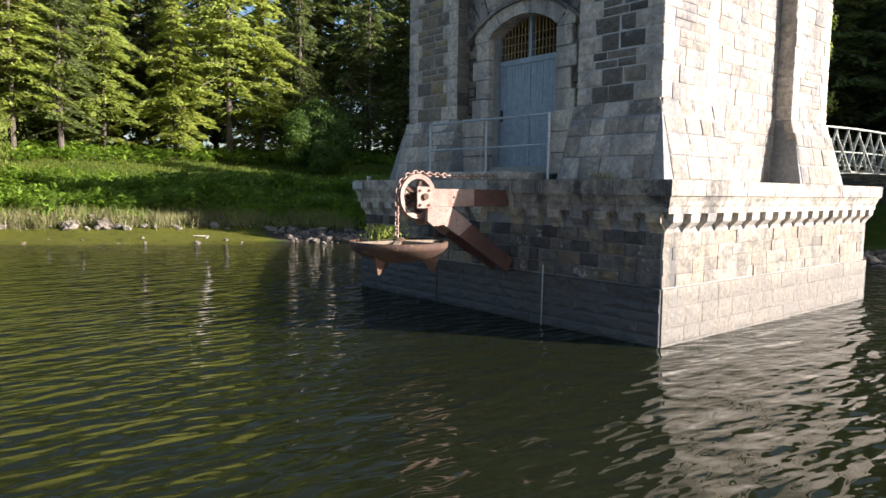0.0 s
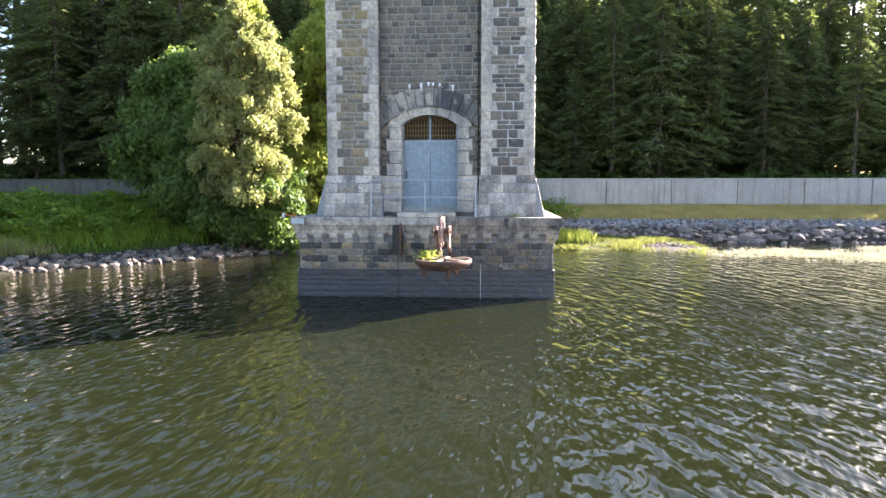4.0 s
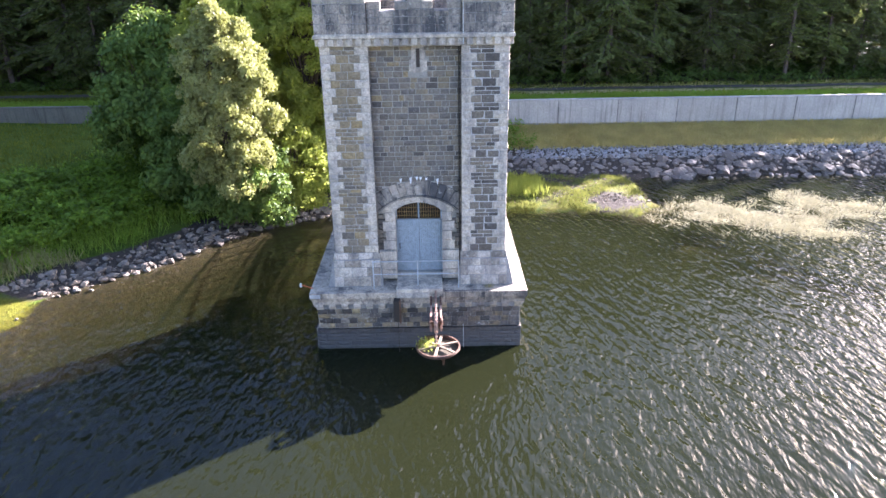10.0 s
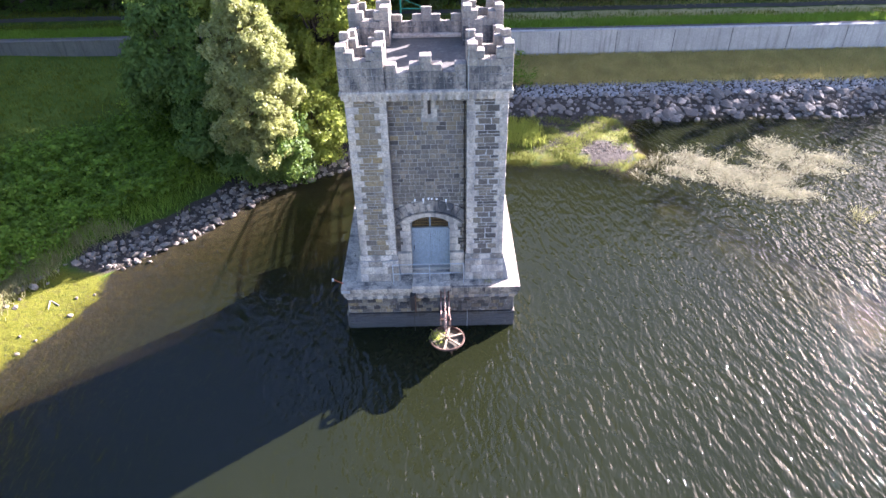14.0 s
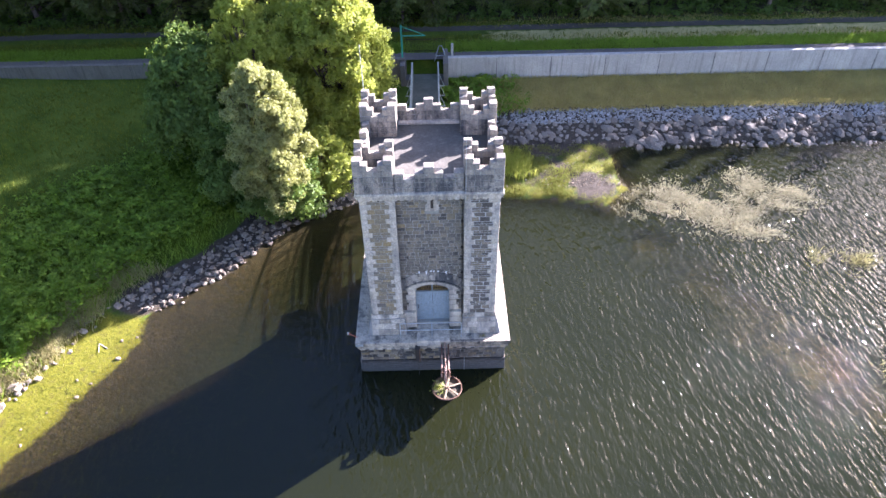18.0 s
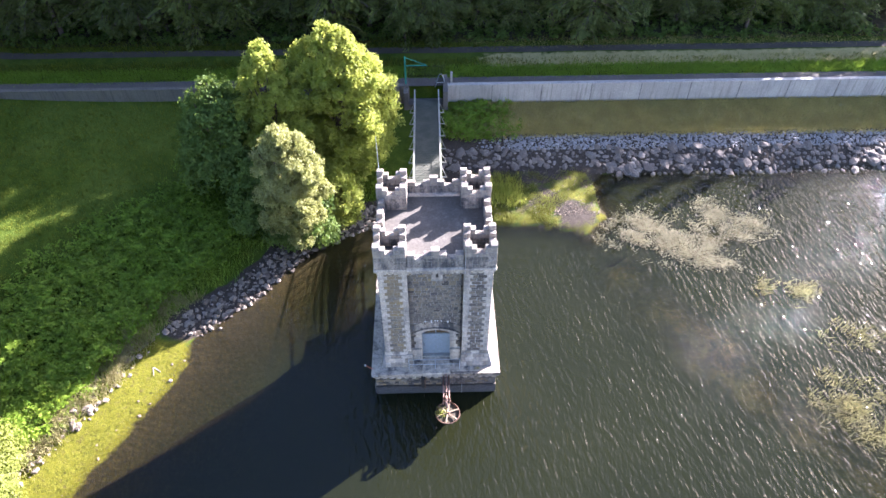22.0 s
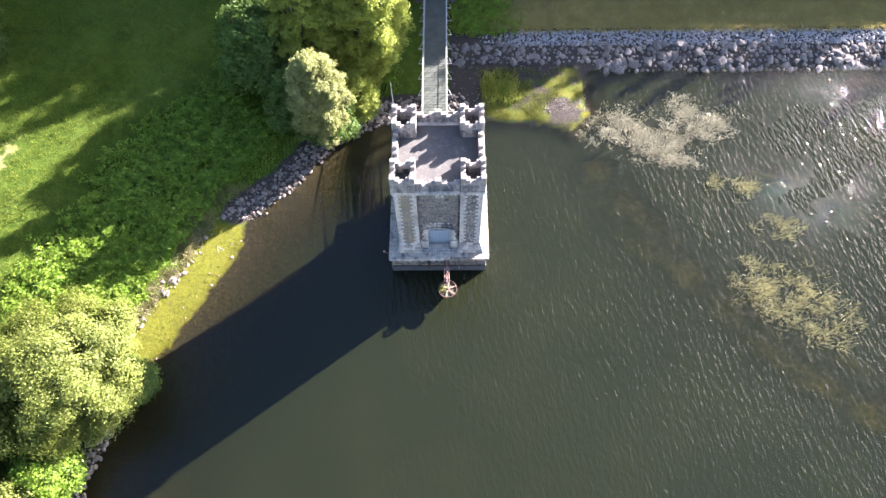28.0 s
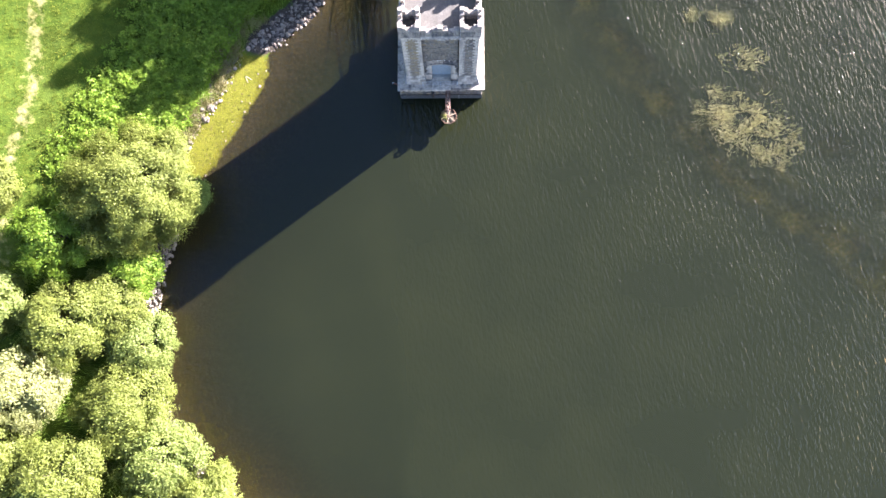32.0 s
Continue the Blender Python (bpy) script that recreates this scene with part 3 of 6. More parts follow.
def water_mat():
    k = Nodes("dark_peaty_water")
    at = k.place("World", (1, 1, 1), (0, 0, 28))
    def across(turn, sx, sy):
        m = k.node("Mapping", Vector=k.place("World", (1, 1, 1), (0, 0, turn)))
        m.inputs["Scale"].default_value = (sx, sy, 1)
        return m.outputs[0]

    swell = k.noise(across(-10, 1.25, 0.42), 2.3, 1.0, 0.5, 0.25)
    chop = k.noise(across(9, 1.5, 0.6), 3.9, 1.0, 0.5, 0.3)
    gust = k.ramp(k.noise(at, 0.06, 3.0), (0.35, 0.65), (0.65, 1.0))
    east = k.node("SeparateXYZ", Vector=k.place("World")).outputs["X"]
    gust = k.math("MULTIPLY", gust, k.ramp(k.math("MULTIPLY", east, 0.02), (0.24, 1.0), (0.62, 1.45)))      # open water lies in the wind
    h = k.math("MULTIPLY", k.math("ADD", swell, k.math("MULTIPLY", chop, 0.5)), gust)
    normal = k.bump(h, 1.0, 0.125)
    murk_c = k.mix(k.ramp(k.noise(at, 0.12, 3.0), (0.4, 0.0), (0.65, 1.0)), (0.0090, 0.0108, 0.0042), (0.0104, 0.0122, 0.0046))
    depth = k.attr("depth")
    clear = k.math("POWER", 2.718, k.math("MULTIPLY", depth, -0.68))
    body = k.t.nodes.new("ShaderNodeMixShader")
    k.put(body.inputs[0], clear)
    k.put(body.inputs[1], k.node("BsdfDiffuse", Color=murk_c).outputs[0])
    k.put(body.inputs[2], k.node("BsdfTransparent", Color=k.ramp(clear, (0.0, (0.84, 0.78, 0.42)), (1.0, (0.98, 0.96, 0.88)))).outputs[0])
    gloss = k.node("BsdfGlossy", Color=(1, 1, 1), Roughness=0.02)
    k.put(gloss.inputs["Normal"], normal)
    facing = k.node("LayerWeight", Blend=0.5)
    k.put(facing.inputs["Normal"], normal)
    shine = k.math("ADD", k.math("MULTIPLY", k.math("POWER", facing.outputs["Facing"], 5.0), 0.80), 0.018)
    top = k.t.nodes.new("ShaderNodeMixShader")
    k.put(top.inputs[0], shine)
    k.put(top.inputs[1], body.outputs[0])
    k.put(top.inputs[2], gloss.outputs[0])
    k.t.links.new(top.outputs[0], k.out.inputs[0])
    k.mat.use_transparent_shadow = True
    return k.mat


xs, ys = axis_steps(-48, 48, 0.6, 1500), axis_steps(-48, 40, 0.6, 1500)
GX, GY = np.meshgrid(xs, ys)
GZ, GD = ground_height(GX, GY)
left_side = 1 - smooth_step(-3, 3, GX)
algae_zone = smooth_step(-13.5, -9.5, GY) * (1 - smooth_step(-1.0, 2.0, GY)) * smooth_step(3.6, 2.4, GD) * smooth_step(-1.5, 0.3, GD) * left_side
mound = np.exp(-(((GX - 11.2) / 2.0) ** 2 + ((GY - 12.0) / 1.3) ** 2)) * (0.85 + 0.6 * ripple(GX, GY, 1.9))
spit_zone = smooth_step(3.0, 4.5, GX) * smooth_step(16.5, 15.0, GX) * smooth_step(17, 15.8, GY) * smooth_step(-0.7, 0.05, GD) * (1 - smooth_step(0.35, 0.55, mound)) * (0.56 + 0.45 * ripple(GX, GY, 1.3) + 0.25 * ripple(GX, GY, 2.9))
gravel_zone = np.where(GX < 1, smooth_step(2.7, 1.8, GD) * smooth_step(-0.5, 0.1, GD), smooth_step(21.5, 20.8, GY) * (GD > -0.3)) * (1 - algae_zone) * (1 - 0.9 * spit_zone)
verge_zone = smooth_step(1, 3, GX) * smooth_step(20.6, 21.2, GY) * (GY < 25.1)
foot_way = np.exp(-((GX + 37.6 - 0.10 * GY + 0.4 * np.sin(GY * 0.4)) / 1.8) ** 2) * smooth_step(-26, -20, GY) * smooth_step(14, 6, GY)
verge_zone = np.maximum(verge_zone, 0.47 * foot_way)
verge_zone = np.maximum(verge_zone, 0.70 * smooth_step(1, 7, GX) * smooth_step(27.8, 28.6, GY) * smooth_step(31.2, 30.4, GY))
forest_zone = np.maximum(smooth_step(32, 33.5, GY), smooth_step(-46, -49, GX))
ground = new("ground", grid_mesh("ground", xs, ys, GZ, ground_mat(), attrs=(
    ("verge", verge_zone), ("forest", forest_zone), ("gravel", gravel_zone), ("algae", np.maximum(algae_zone, spit_zone * 0.9)),
    ("bed", smooth_step(0.25, -0.4, GD)), ("weed", (GD < -3) * smooth_step(0.1, 0.4, weed_rise(GX, GY))))))
tagged(ground, "grassy reservoir bank sloping down to a stony shore", "ground", kind="structure")
water = new("water", grid_mesh("water", xs, ys, np.zeros_like(GZ), water_mat(), keep=GD < 1.2, attrs=(("depth", np.maximum(-GZ, 0.0) * (1 + np.maximum(-GZ, 0.0))),)))
tagged(water, "dark peaty reservoir water with wind ripples", "water", kind="structure")


def land_z(x, y):
    z, d = ground_height(np.array([x]), np.array([y]))
    return float(z[0])

# ---- the valve tower ----
CX = 0.08                                   # the shaft's middle
HALF, BACK = 3.1, 2.85                      # outer faces of the corner piers: front and sides, back
INNER = 1.52                                # inner edge of the piers
LEDGE, TOP = 2.35, 10.85                    # top of the plinth, underside of the cornice

_stone_meshes = {}
srng = random.Random(3)


def stone_mesh(material, variant):
    """A rock-faced block of unit size, its face towards -y."""
    key = (material.name, variant)
    if key not in _stone_meshes:
        r = random.Random(variant * 7 + 1)
        v = [(x, 0.5, z) for x, z in ((-0.5, -0.5), (0.5, -0.5), (0.5, 0.5), (-0.5, 0.5))]
        v += [(x, -0.40, z) for x, _, z in v]
        v += [(x * r.uniform(0.86, 0.98), -0.5 + r.uniform(0, 0.09), z * r.uniform(0.80, 0.96)) for x, _, z in v[:4]]
        v.append((r.uniform(-0.15, 0.15), -0.5 - r.uniform(0.02, 0.18), r.uniform(-0.2, 0.2)))
        f = [(i, (i + 1) % 4, (i + 1) % 4 + 4, i + 4) for i in range(4)] + [(i + 4, (i + 1) % 4 + 4, (i + 1) % 4 + 8, i + 8) for i in range(4)]
        f += [(i + 8, (i + 1) % 4 + 8, 12) for i in range(4)]
        _stone_meshes[key] = mesh_of("stone", v, f, material)
    return _stone_meshes[key]


def lay(parent, place, x, z, w, h, depth, proud, material, name="stone"):
    ob = new(name, stone_mesh(material, srng.randrange(9)))
    ob.parent = parent
    ob.matrix_basis = place @ Matrix.Translation((x, depth / 2 - proud, z)) @ Matrix.Diagonal((w, depth, h, 1))
    return ob


def merged(parent, name, place, items, material):
    """Blocks far from the camera's way, joined into one part."""
    verts, faces = [], []
    for x, z, w, h, depth, proud in items:
        me = stone_mesh(material, srng.randrange(5))
        m = place @ Matrix.Translation((x, depth / 2 - proud, z)) @ Matrix.Diagonal((w, depth, h, 1))
        n = len(verts)
        verts += [m @ v.co for v in me.vertices]
        faces += [[i + n for i in p.vertices] for p in me.polygons]
    ob = part(name, mesh_of(name, verts, faces, material), material, parent)
    return tagged(ob, "coursed grey stonework", kind="stuff")


def courses(x0, x1, z0, z1, h, w, hole=None, joint=0.014):
    """Blocks of broken courses: x, z, width, height."""
    z = z0
    rows = max(1, round((z1 - z0) / h))
    heights = [srng.uniform(0.8, 1.2) for _ in range(rows)]
    k = (z1 - z0) / sum(heights)
    for hh in heights:
        hh *= k
        x = x0
        while x < x1 - 0.02:
            ww = w * srng.uniform(0.55, 1.5)
            if x1 - x - ww < w * 0.45:
                ww = x1 - x
            xc, zc = x + ww / 2, z + hh / 2
            if not (hole and hole(xc, zc, ww, hh)):
                yield xc, zc, ww - joint, hh - joint
            x += ww
        z += hh


def face(x, y, turn):
    return Matrix.Translation((x, y, 0)) @ Matrix.Rotation(radians(turn), 4, "Z")


tower = holder("valve_tower", (0, 0, 0), "square battlemented grey stone valve tower standing in the water", "tower")

# the plinth
plinth = part("plinth", boxes(((-3.70, -3.70, -7.2), (3.70, 3.70, 1.90))), MORTAR_DARK, tower, "stone base, dark and damp below a tide line")
part("plinth_toe", boxes(((-3.745, -3.745, -7.1), (3.745, 3.745, 0.81))), MORTAR_DARK, plinth)
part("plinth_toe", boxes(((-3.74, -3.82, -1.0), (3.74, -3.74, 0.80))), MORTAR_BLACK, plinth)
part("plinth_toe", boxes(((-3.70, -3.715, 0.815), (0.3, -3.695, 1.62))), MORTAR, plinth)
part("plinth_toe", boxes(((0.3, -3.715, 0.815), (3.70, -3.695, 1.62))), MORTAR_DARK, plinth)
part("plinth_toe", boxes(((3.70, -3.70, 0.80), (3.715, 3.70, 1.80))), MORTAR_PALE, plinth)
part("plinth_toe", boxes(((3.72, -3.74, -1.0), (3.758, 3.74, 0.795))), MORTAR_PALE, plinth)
for n, (turn, split) in enumerate(((0, True), (90, True), (180, False), (-90, False))):
    f = face(0, 0, turn) @ Matrix.Translation((0, -3.70, 0))
    side = turn == 90
    deep = 0.05 if side else 0.16
    low = [(x, z, w, h, deep, 0.075 if side else 0.135) for x, z, w, h in courses(-3.775, 3.755 if turn == 0 else 3.775, -0.55, 0.82, 0.27 if side else 0.165, 0.62 if side else 0.5, None, 0.005 if side else 0.010)]
    high = [(x, z, w, h, deep, (0.028 if side else 0.04) + srng.uniform(-0.006, 0.010)) for x, z, w, h in courses(-3.74, 3.715 if turn == 0 else 3.74, 0.83, 1.62, 0.20, 0.40 if side else 0.33, None, 0.006 if side else 0.010)]
    if split:
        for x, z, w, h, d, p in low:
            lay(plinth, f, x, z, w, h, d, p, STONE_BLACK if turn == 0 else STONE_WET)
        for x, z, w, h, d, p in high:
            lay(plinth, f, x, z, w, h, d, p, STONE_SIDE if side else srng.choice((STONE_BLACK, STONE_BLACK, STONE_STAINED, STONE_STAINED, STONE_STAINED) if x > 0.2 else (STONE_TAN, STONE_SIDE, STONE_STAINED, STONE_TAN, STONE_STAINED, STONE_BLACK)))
    else:
        merged(plinth, "far_stonework", f, low + high, STONE_PLINTH)


def ring_profile(profile, cx, y0, y1, half):
    """A moulding of (outset, height) round a rectangle."""
    bm = bmesh.new()
    loops = []
    for o, z in profile:
        loops.append([bm.verts.new(p) for p in ((cx - half - o, y0 - o, z), (cx + half + o, y0 - o, z), (cx + half + o, y1 + o, z), (cx - half - o, y1 + o, z))])
    for a, b in zip(loops, loops[1:]):
        for i in range(4):
            bm.faces.new((a[i], a[(i + 1) % 4], b[(i + 1) % 4], b[i]))
    bm.faces.new(loops[-1])
    bm.faces.new(loops[0][::-1])
    return bm


part("cornice", ring_profile([(0.06, 1.80), (0.075, 1.88), (0.16, 1.88), (0.16, 1.97), (0.175, 2.00), (0.19, 2.06), (0.215, 2.11), (0.215, 2.125), (0.245, 2.13), (0.25, 2.345), (0.24, LEDGE)], 0, -3.7, 3.7, 3.7),
     STONE_LEDGE, tower, "moulded stone ledge, pale on its top")
LEDGE_SHAPE = [(0.06, 1.80), (0.079, 1.876), (0.164, 1.876), (0.164, 1.968), (0.179, 1.998), (0.194, 2.058), (0.219, 2.108), (0.219, 2.122), (0.249, 2.127), (0.254, 2.349), (0.10, 2.354)]


def ledge_stone(x0, x1, corner):
    """One moulded stone of the front ledge, mitred at the corner."""
    bm = bmesh.new()
    a = [bm.verts.new((x0, -3.7 - o, z)) for o, z in LEDGE_SHAPE] + [bm.verts.new((x0, -3.65, 2.0))]
    b = [bm.verts.new((x1 + (o if corner else 0), -3.7 - o, z)) for o, z in LEDGE_SHAPE] + [bm.verts.new((x1, -3.65, 2.0))]
    for i in range(len(a)):
        bm.faces.new((a[i], b[i], b[(i + 1) % len(a)], a[(i + 1) % len(a)]))
    bm.faces.new(a), bm.faces.new(b[::-1])
    return bm


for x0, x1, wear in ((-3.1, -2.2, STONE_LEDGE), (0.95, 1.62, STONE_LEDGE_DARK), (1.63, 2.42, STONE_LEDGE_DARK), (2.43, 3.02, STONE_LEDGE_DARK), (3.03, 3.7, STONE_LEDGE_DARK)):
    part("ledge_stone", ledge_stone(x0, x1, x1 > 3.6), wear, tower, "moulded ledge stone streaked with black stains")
for turn in (0, 90, 180, -90):
    f = face(0, 0, turn)
    for i in range(17):
        x = -3.62 + i * 7.24 / 16
        if turn == 0 and (abs(x + 0.82) < 0.2 or abs(x - 0.62) < 0.25):
            continue
        bm = bmesh.new()
        w = 0.12
        prof = [(-3.69, 1.60), (-3.735, 1.60), (-3.76, 1.66), (-3.86, 1.76), (-3.87, 1.88), (-3.69, 1.88)]
        a = [bm.verts.new((x - w, y, z)) for y, z in prof]
        b = [bm.verts.new((x + w, y, z)) for y, z in prof]
        bm.faces.new(a), bm.faces.new(b[::-1])
        for j in range(6):
            bm.faces.new((a[j], b[j], b[(j + 1) % 6], a[(j + 1) % 6]))
        bmesh.ops.transform(bm, matrix=f, verts=bm.verts)
        part("corbel", bm, STONE_PALE if turn == 90 or turn == 0 and x < 0.5 else STONE_PLINTH, tower)
# joints of the ledge's paving
for turn in (0, 90):
    for i in range(6):
        x = -3.2 + i * 1.28 + srng.uniform(-0.15, 0.15)
        bm = boxes(((x - 0.006, -3.953, 2.13), (x + 0.006, -3.2, LEDGE + 0.003)))
        bmesh.ops.transform(bm, matrix=face(0, 0, turn), verts=bm.verts)
        part("joint", bm, MORTAR_DARK, tower)

# the shaft's core behind the stones
part("core_wall", boxes(((CX - HALF + 0.30, -HALF + 0.30, 2.30), (CX + HALF - 0.30, -2.35, 2.62))), MORTAR, tower)
for sx in (-1, 1):
    part("core_wall", boxes(((CX + sx * 1.30, -HALF + 0.38, 2.3), (CX + sx * (HALF - 0.38), BACK - 0.29, 10.9))), MORTAR, tower)
part("core_wall", boxes(((CX - 1.31, 2.2, 2.3), (CX + 1.31, BACK - 0.29, 10.9))), MORTAR, tower)
part("core_wall", boxes(((CX - 1.31, -HALF + 0.38, 5.62), (CX + 1.31, -2.3, 10.9))), MORTAR, tower)
for sx in (-1, 1):
    part("core_wall", boxes(((CX + sx * 0.86, -HALF + 0.38, 2.3), (CX + sx * 1.31, -2.3, 5.63))), MORTAR, tower)


def batter(x0, x1, y0, y1, out, top=3.58):
    """A sloping pier foot round the rectangle, out metres wider at its base on each side given."""
    l, r, f, b = out
    bm = bmesh.new()
    lo = [bm.verts.new(p) for p in ((x0 - l, y0 - f, LEDGE), (x1 + r, y0 - f, LEDGE), (x1 + r, y1 + b, LEDGE), (x0 - l, y1 + b, LEDGE))]
    mi = [bm.verts.new(p) for p in ((x0 - l * 0.35, y0 - f * 0.35, 3.25), (x1 + r * 0.35, y0 - f * 0.35, 3.25), (x1 + r * 0.35, y1 + b * 0.35, 3.25), (x0 - l * 0.35, y1 + b * 0.35, 3.25))]
    hi = [bm.verts.new(p) for p in ((x0, y0, top), (x1, y0, top), (x1, y1, top), (x0, y1, top))]
    for a, c in ((lo, mi), (mi, hi)):
        for i in range(4):
            bm.faces.new((a[i], a[(i + 1) % 4], c[(i + 1) % 4], c[i]))
    bm.faces.new(hi)
    return bm


PIERS = [(-1, -1), (1, -1), (1, 1), (-1, 1)]
for sx, sy in PIERS:
    x0, x1 = sorted((CX + sx * INNER, CX + sx * HALF))
    y0, y1 = (-HALF, -INNER) if sy < 0 else (BACK - (HALF - INNER), BACK)
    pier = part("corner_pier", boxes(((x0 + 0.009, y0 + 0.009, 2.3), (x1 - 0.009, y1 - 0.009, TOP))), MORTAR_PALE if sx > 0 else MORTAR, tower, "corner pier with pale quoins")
    foot = part("pier_foot", batter(x0, x1, y0, y1, (0.3 if sx < 0 else 0.14, 0.3 if sx > 0 else 0.14, 0.3 if sy < 0 else 0.14, 0.3 if sy > 0 else 0.14)), MORTAR_DARK, pier)
    # sloping face stones of the foot
    sides = [(0, y0, (x0 + x1) / 2, x1 - x0, sy < 0, 0.3 if sy < 0 else 0.14), (90, x1, (y0 + y1) / 2, y1 - y0, sx > 0, 0.3 if sx > 0 else 0.14),
             (-90, x0, (y0 + y1) / 2, y1 - y0, sx < 0, 0.3 if sx < 0 else 0.14), (180, y1, (x0 + x1) / 2, x1 - x0, sy > 0, 0.3 if sy > 0 else 0.14)]
    for turn, plane, mid, wide, outer, lean in sides:
        at = {0: (mid, plane), 180: (mid, plane), 90: (plane, mid), -90: (plane, mid)}[turn]
        f = face(at[0], at[1], turn)
        near = (turn == 0 and sy < 0) or (turn == 90 and sx > 0) or (turn == 0 and sx > 0)
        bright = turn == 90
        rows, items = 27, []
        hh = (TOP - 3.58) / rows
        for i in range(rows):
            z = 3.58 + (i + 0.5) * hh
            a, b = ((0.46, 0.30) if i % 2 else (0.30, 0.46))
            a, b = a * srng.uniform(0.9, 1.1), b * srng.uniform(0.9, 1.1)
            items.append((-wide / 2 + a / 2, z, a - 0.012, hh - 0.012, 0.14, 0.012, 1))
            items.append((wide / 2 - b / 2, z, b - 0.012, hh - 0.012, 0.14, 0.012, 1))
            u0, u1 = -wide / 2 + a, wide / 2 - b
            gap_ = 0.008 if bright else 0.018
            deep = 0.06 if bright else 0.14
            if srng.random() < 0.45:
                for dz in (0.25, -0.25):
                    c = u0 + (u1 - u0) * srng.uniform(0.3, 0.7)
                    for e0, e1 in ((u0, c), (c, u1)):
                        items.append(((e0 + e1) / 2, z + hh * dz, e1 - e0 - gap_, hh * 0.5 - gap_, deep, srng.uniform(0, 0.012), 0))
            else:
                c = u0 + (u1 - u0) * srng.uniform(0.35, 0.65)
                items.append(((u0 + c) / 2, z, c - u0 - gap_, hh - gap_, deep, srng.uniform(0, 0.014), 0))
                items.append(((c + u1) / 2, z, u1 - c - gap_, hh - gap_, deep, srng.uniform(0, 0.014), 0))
        # the east faces take the copy with sunlight in its colour
        fill = STONE_SUNLIT if bright else (STONE_TAN if sx < 0 else STONE_GREY)
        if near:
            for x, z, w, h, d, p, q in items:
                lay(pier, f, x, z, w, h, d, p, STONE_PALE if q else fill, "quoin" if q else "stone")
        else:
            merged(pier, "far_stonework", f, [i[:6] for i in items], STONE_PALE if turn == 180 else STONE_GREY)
        # three courses of the foot
        if near and outer:
            for r, (za, zb) in enumerate(((2.36, 2.72), (2.72, 3.06), (3.06, 3.32), (3.32, 3.58))):
                for x, z, w, h in courses(-wide / 2 - 0.06, wide / 2 + 0.06, za, zb, zb - za, 0.46):
                    t = (z - LEDGE) / (3.58 - LEDGE)
                    out = lean * (1 - t) if t > 0.73 else lean * (1 - t * 0.9)
                    lay(foot, f @ Matrix.Translation((x, -max(out, 0), z)) @ Matrix.Rotation(-math.atan(lean * 0.89 / 1.23), 4, "X"), 0, 0, w, h, 0.16, 0.028, STONE_SUNLIT if bright else srng.choice((STONE_PALE, STONE_PALE, STONE_CAP, STONE_SIDE)))

# the recessed panels between the piers
DOOR_X = 0.045


def front_hole(x, z, w, h):
    if z < 5.02 and abs(x - DOOR_X) < 1.12 + 0.10 * (int(z / 0.36) % 2):
        return True
    return z >= 4.9 and math.hypot(x - DOOR_X, z - 3.58) < 2.60 or (abs(x - 0.17) < 0.24 and 9.75 < z < 10.9)


front_panel = part("front_panel", boxes(((CX - INNER, -2.7895, 5.9), (CX + INNER, -2.6, TOP))), MORTAR, tower, "recessed panel of coursed grey rubble")
f = face(0, -2.80, 0)
top_rows = []
for x, z, w, h in courses(CX - INNER, CX + INNER, 3.5, TOP, 0.185, 0.29, front_hole, 0.024):
    if z < 8.9:
        lay(front_panel, f, x, z, w, h, 0.14, 0.010 + srng.uniform(-0.004, 0.010), STONE_GREY)
    else:
        top_rows.append((x, z, w, h, 0.14, 0.010 + srng.uniform(-0.004, 0.010)))
for row in range(3):
    merged(front_panel, "upper_stonework", f, top_rows[row::3], (STONE_GREY, STONE_TAN, STONE_UPPER)[row])
right_panel = part("side_panel", boxes(((CX + 2.60, -INNER, 2.3), (CX + 2.797, 1.28, TOP))), MORTAR_PALE, tower, "recessed side panel, sunlight put into its paler rubble")
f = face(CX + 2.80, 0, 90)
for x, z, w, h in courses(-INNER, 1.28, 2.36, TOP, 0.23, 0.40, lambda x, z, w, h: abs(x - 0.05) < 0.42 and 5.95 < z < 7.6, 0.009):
    lay(right_panel, f, x, z, w, h, 0.06, 0.010 + srng.uniform(-0.004, 0.006), STONE_SUNLIT)
left_panel = part("side_panel", boxes(((CX - 2.80, -INNER, 2.3), (CX - 2.60, 1.28, TOP))), MORTAR, tower)
merged(left_panel, "far_stonework", face(CX - 2.80, 0, -90), [(x, z, w, h, 0.14, 0.03) for x, z, w, h in courses(-1.28, INNER, 2.36, TOP, 0.25, 0.4)], STONE_GREY)
back_panel = part("back_panel", boxes(((CX - INNER, 2.35, 2.3), (CX + INNER, 2.55, TOP))), MORTAR, tower)
merged(back_panel, "far_stonework", face(CX, 2.55, 180), [(x, z, w, h, 0.14, 0.03) for x, z, w, h in courses(-INNER, INNER, 2.36, TOP, 0.25, 0.4)], STONE_GREY)

# slit high on the front, and a barred window on the sunlit side
slit = part("slit_window", boxes(((0.11, -2.812, 10.12), (0.23, -2.70, 10.72))), IRON_DARK, tower, "narrow dark slit with pale jambs")
for x, z, w, h in ((0.03, 10.55, 0.16, 0.36), (0.31, 10.55, 0.16, 0.36), (-0.01, 10.17, 0.24, 0.36), (0.35, 10.17, 0.24, 0.36), (0.17, 10.03, 0.34, 0.16), (0.17, 10.79, 0.4, 0.12)):
    lay(slit, face(0, -2.80, 0), x, z, w, h, 0.14, 0.04, STONE_PALE, "jamb_stone")
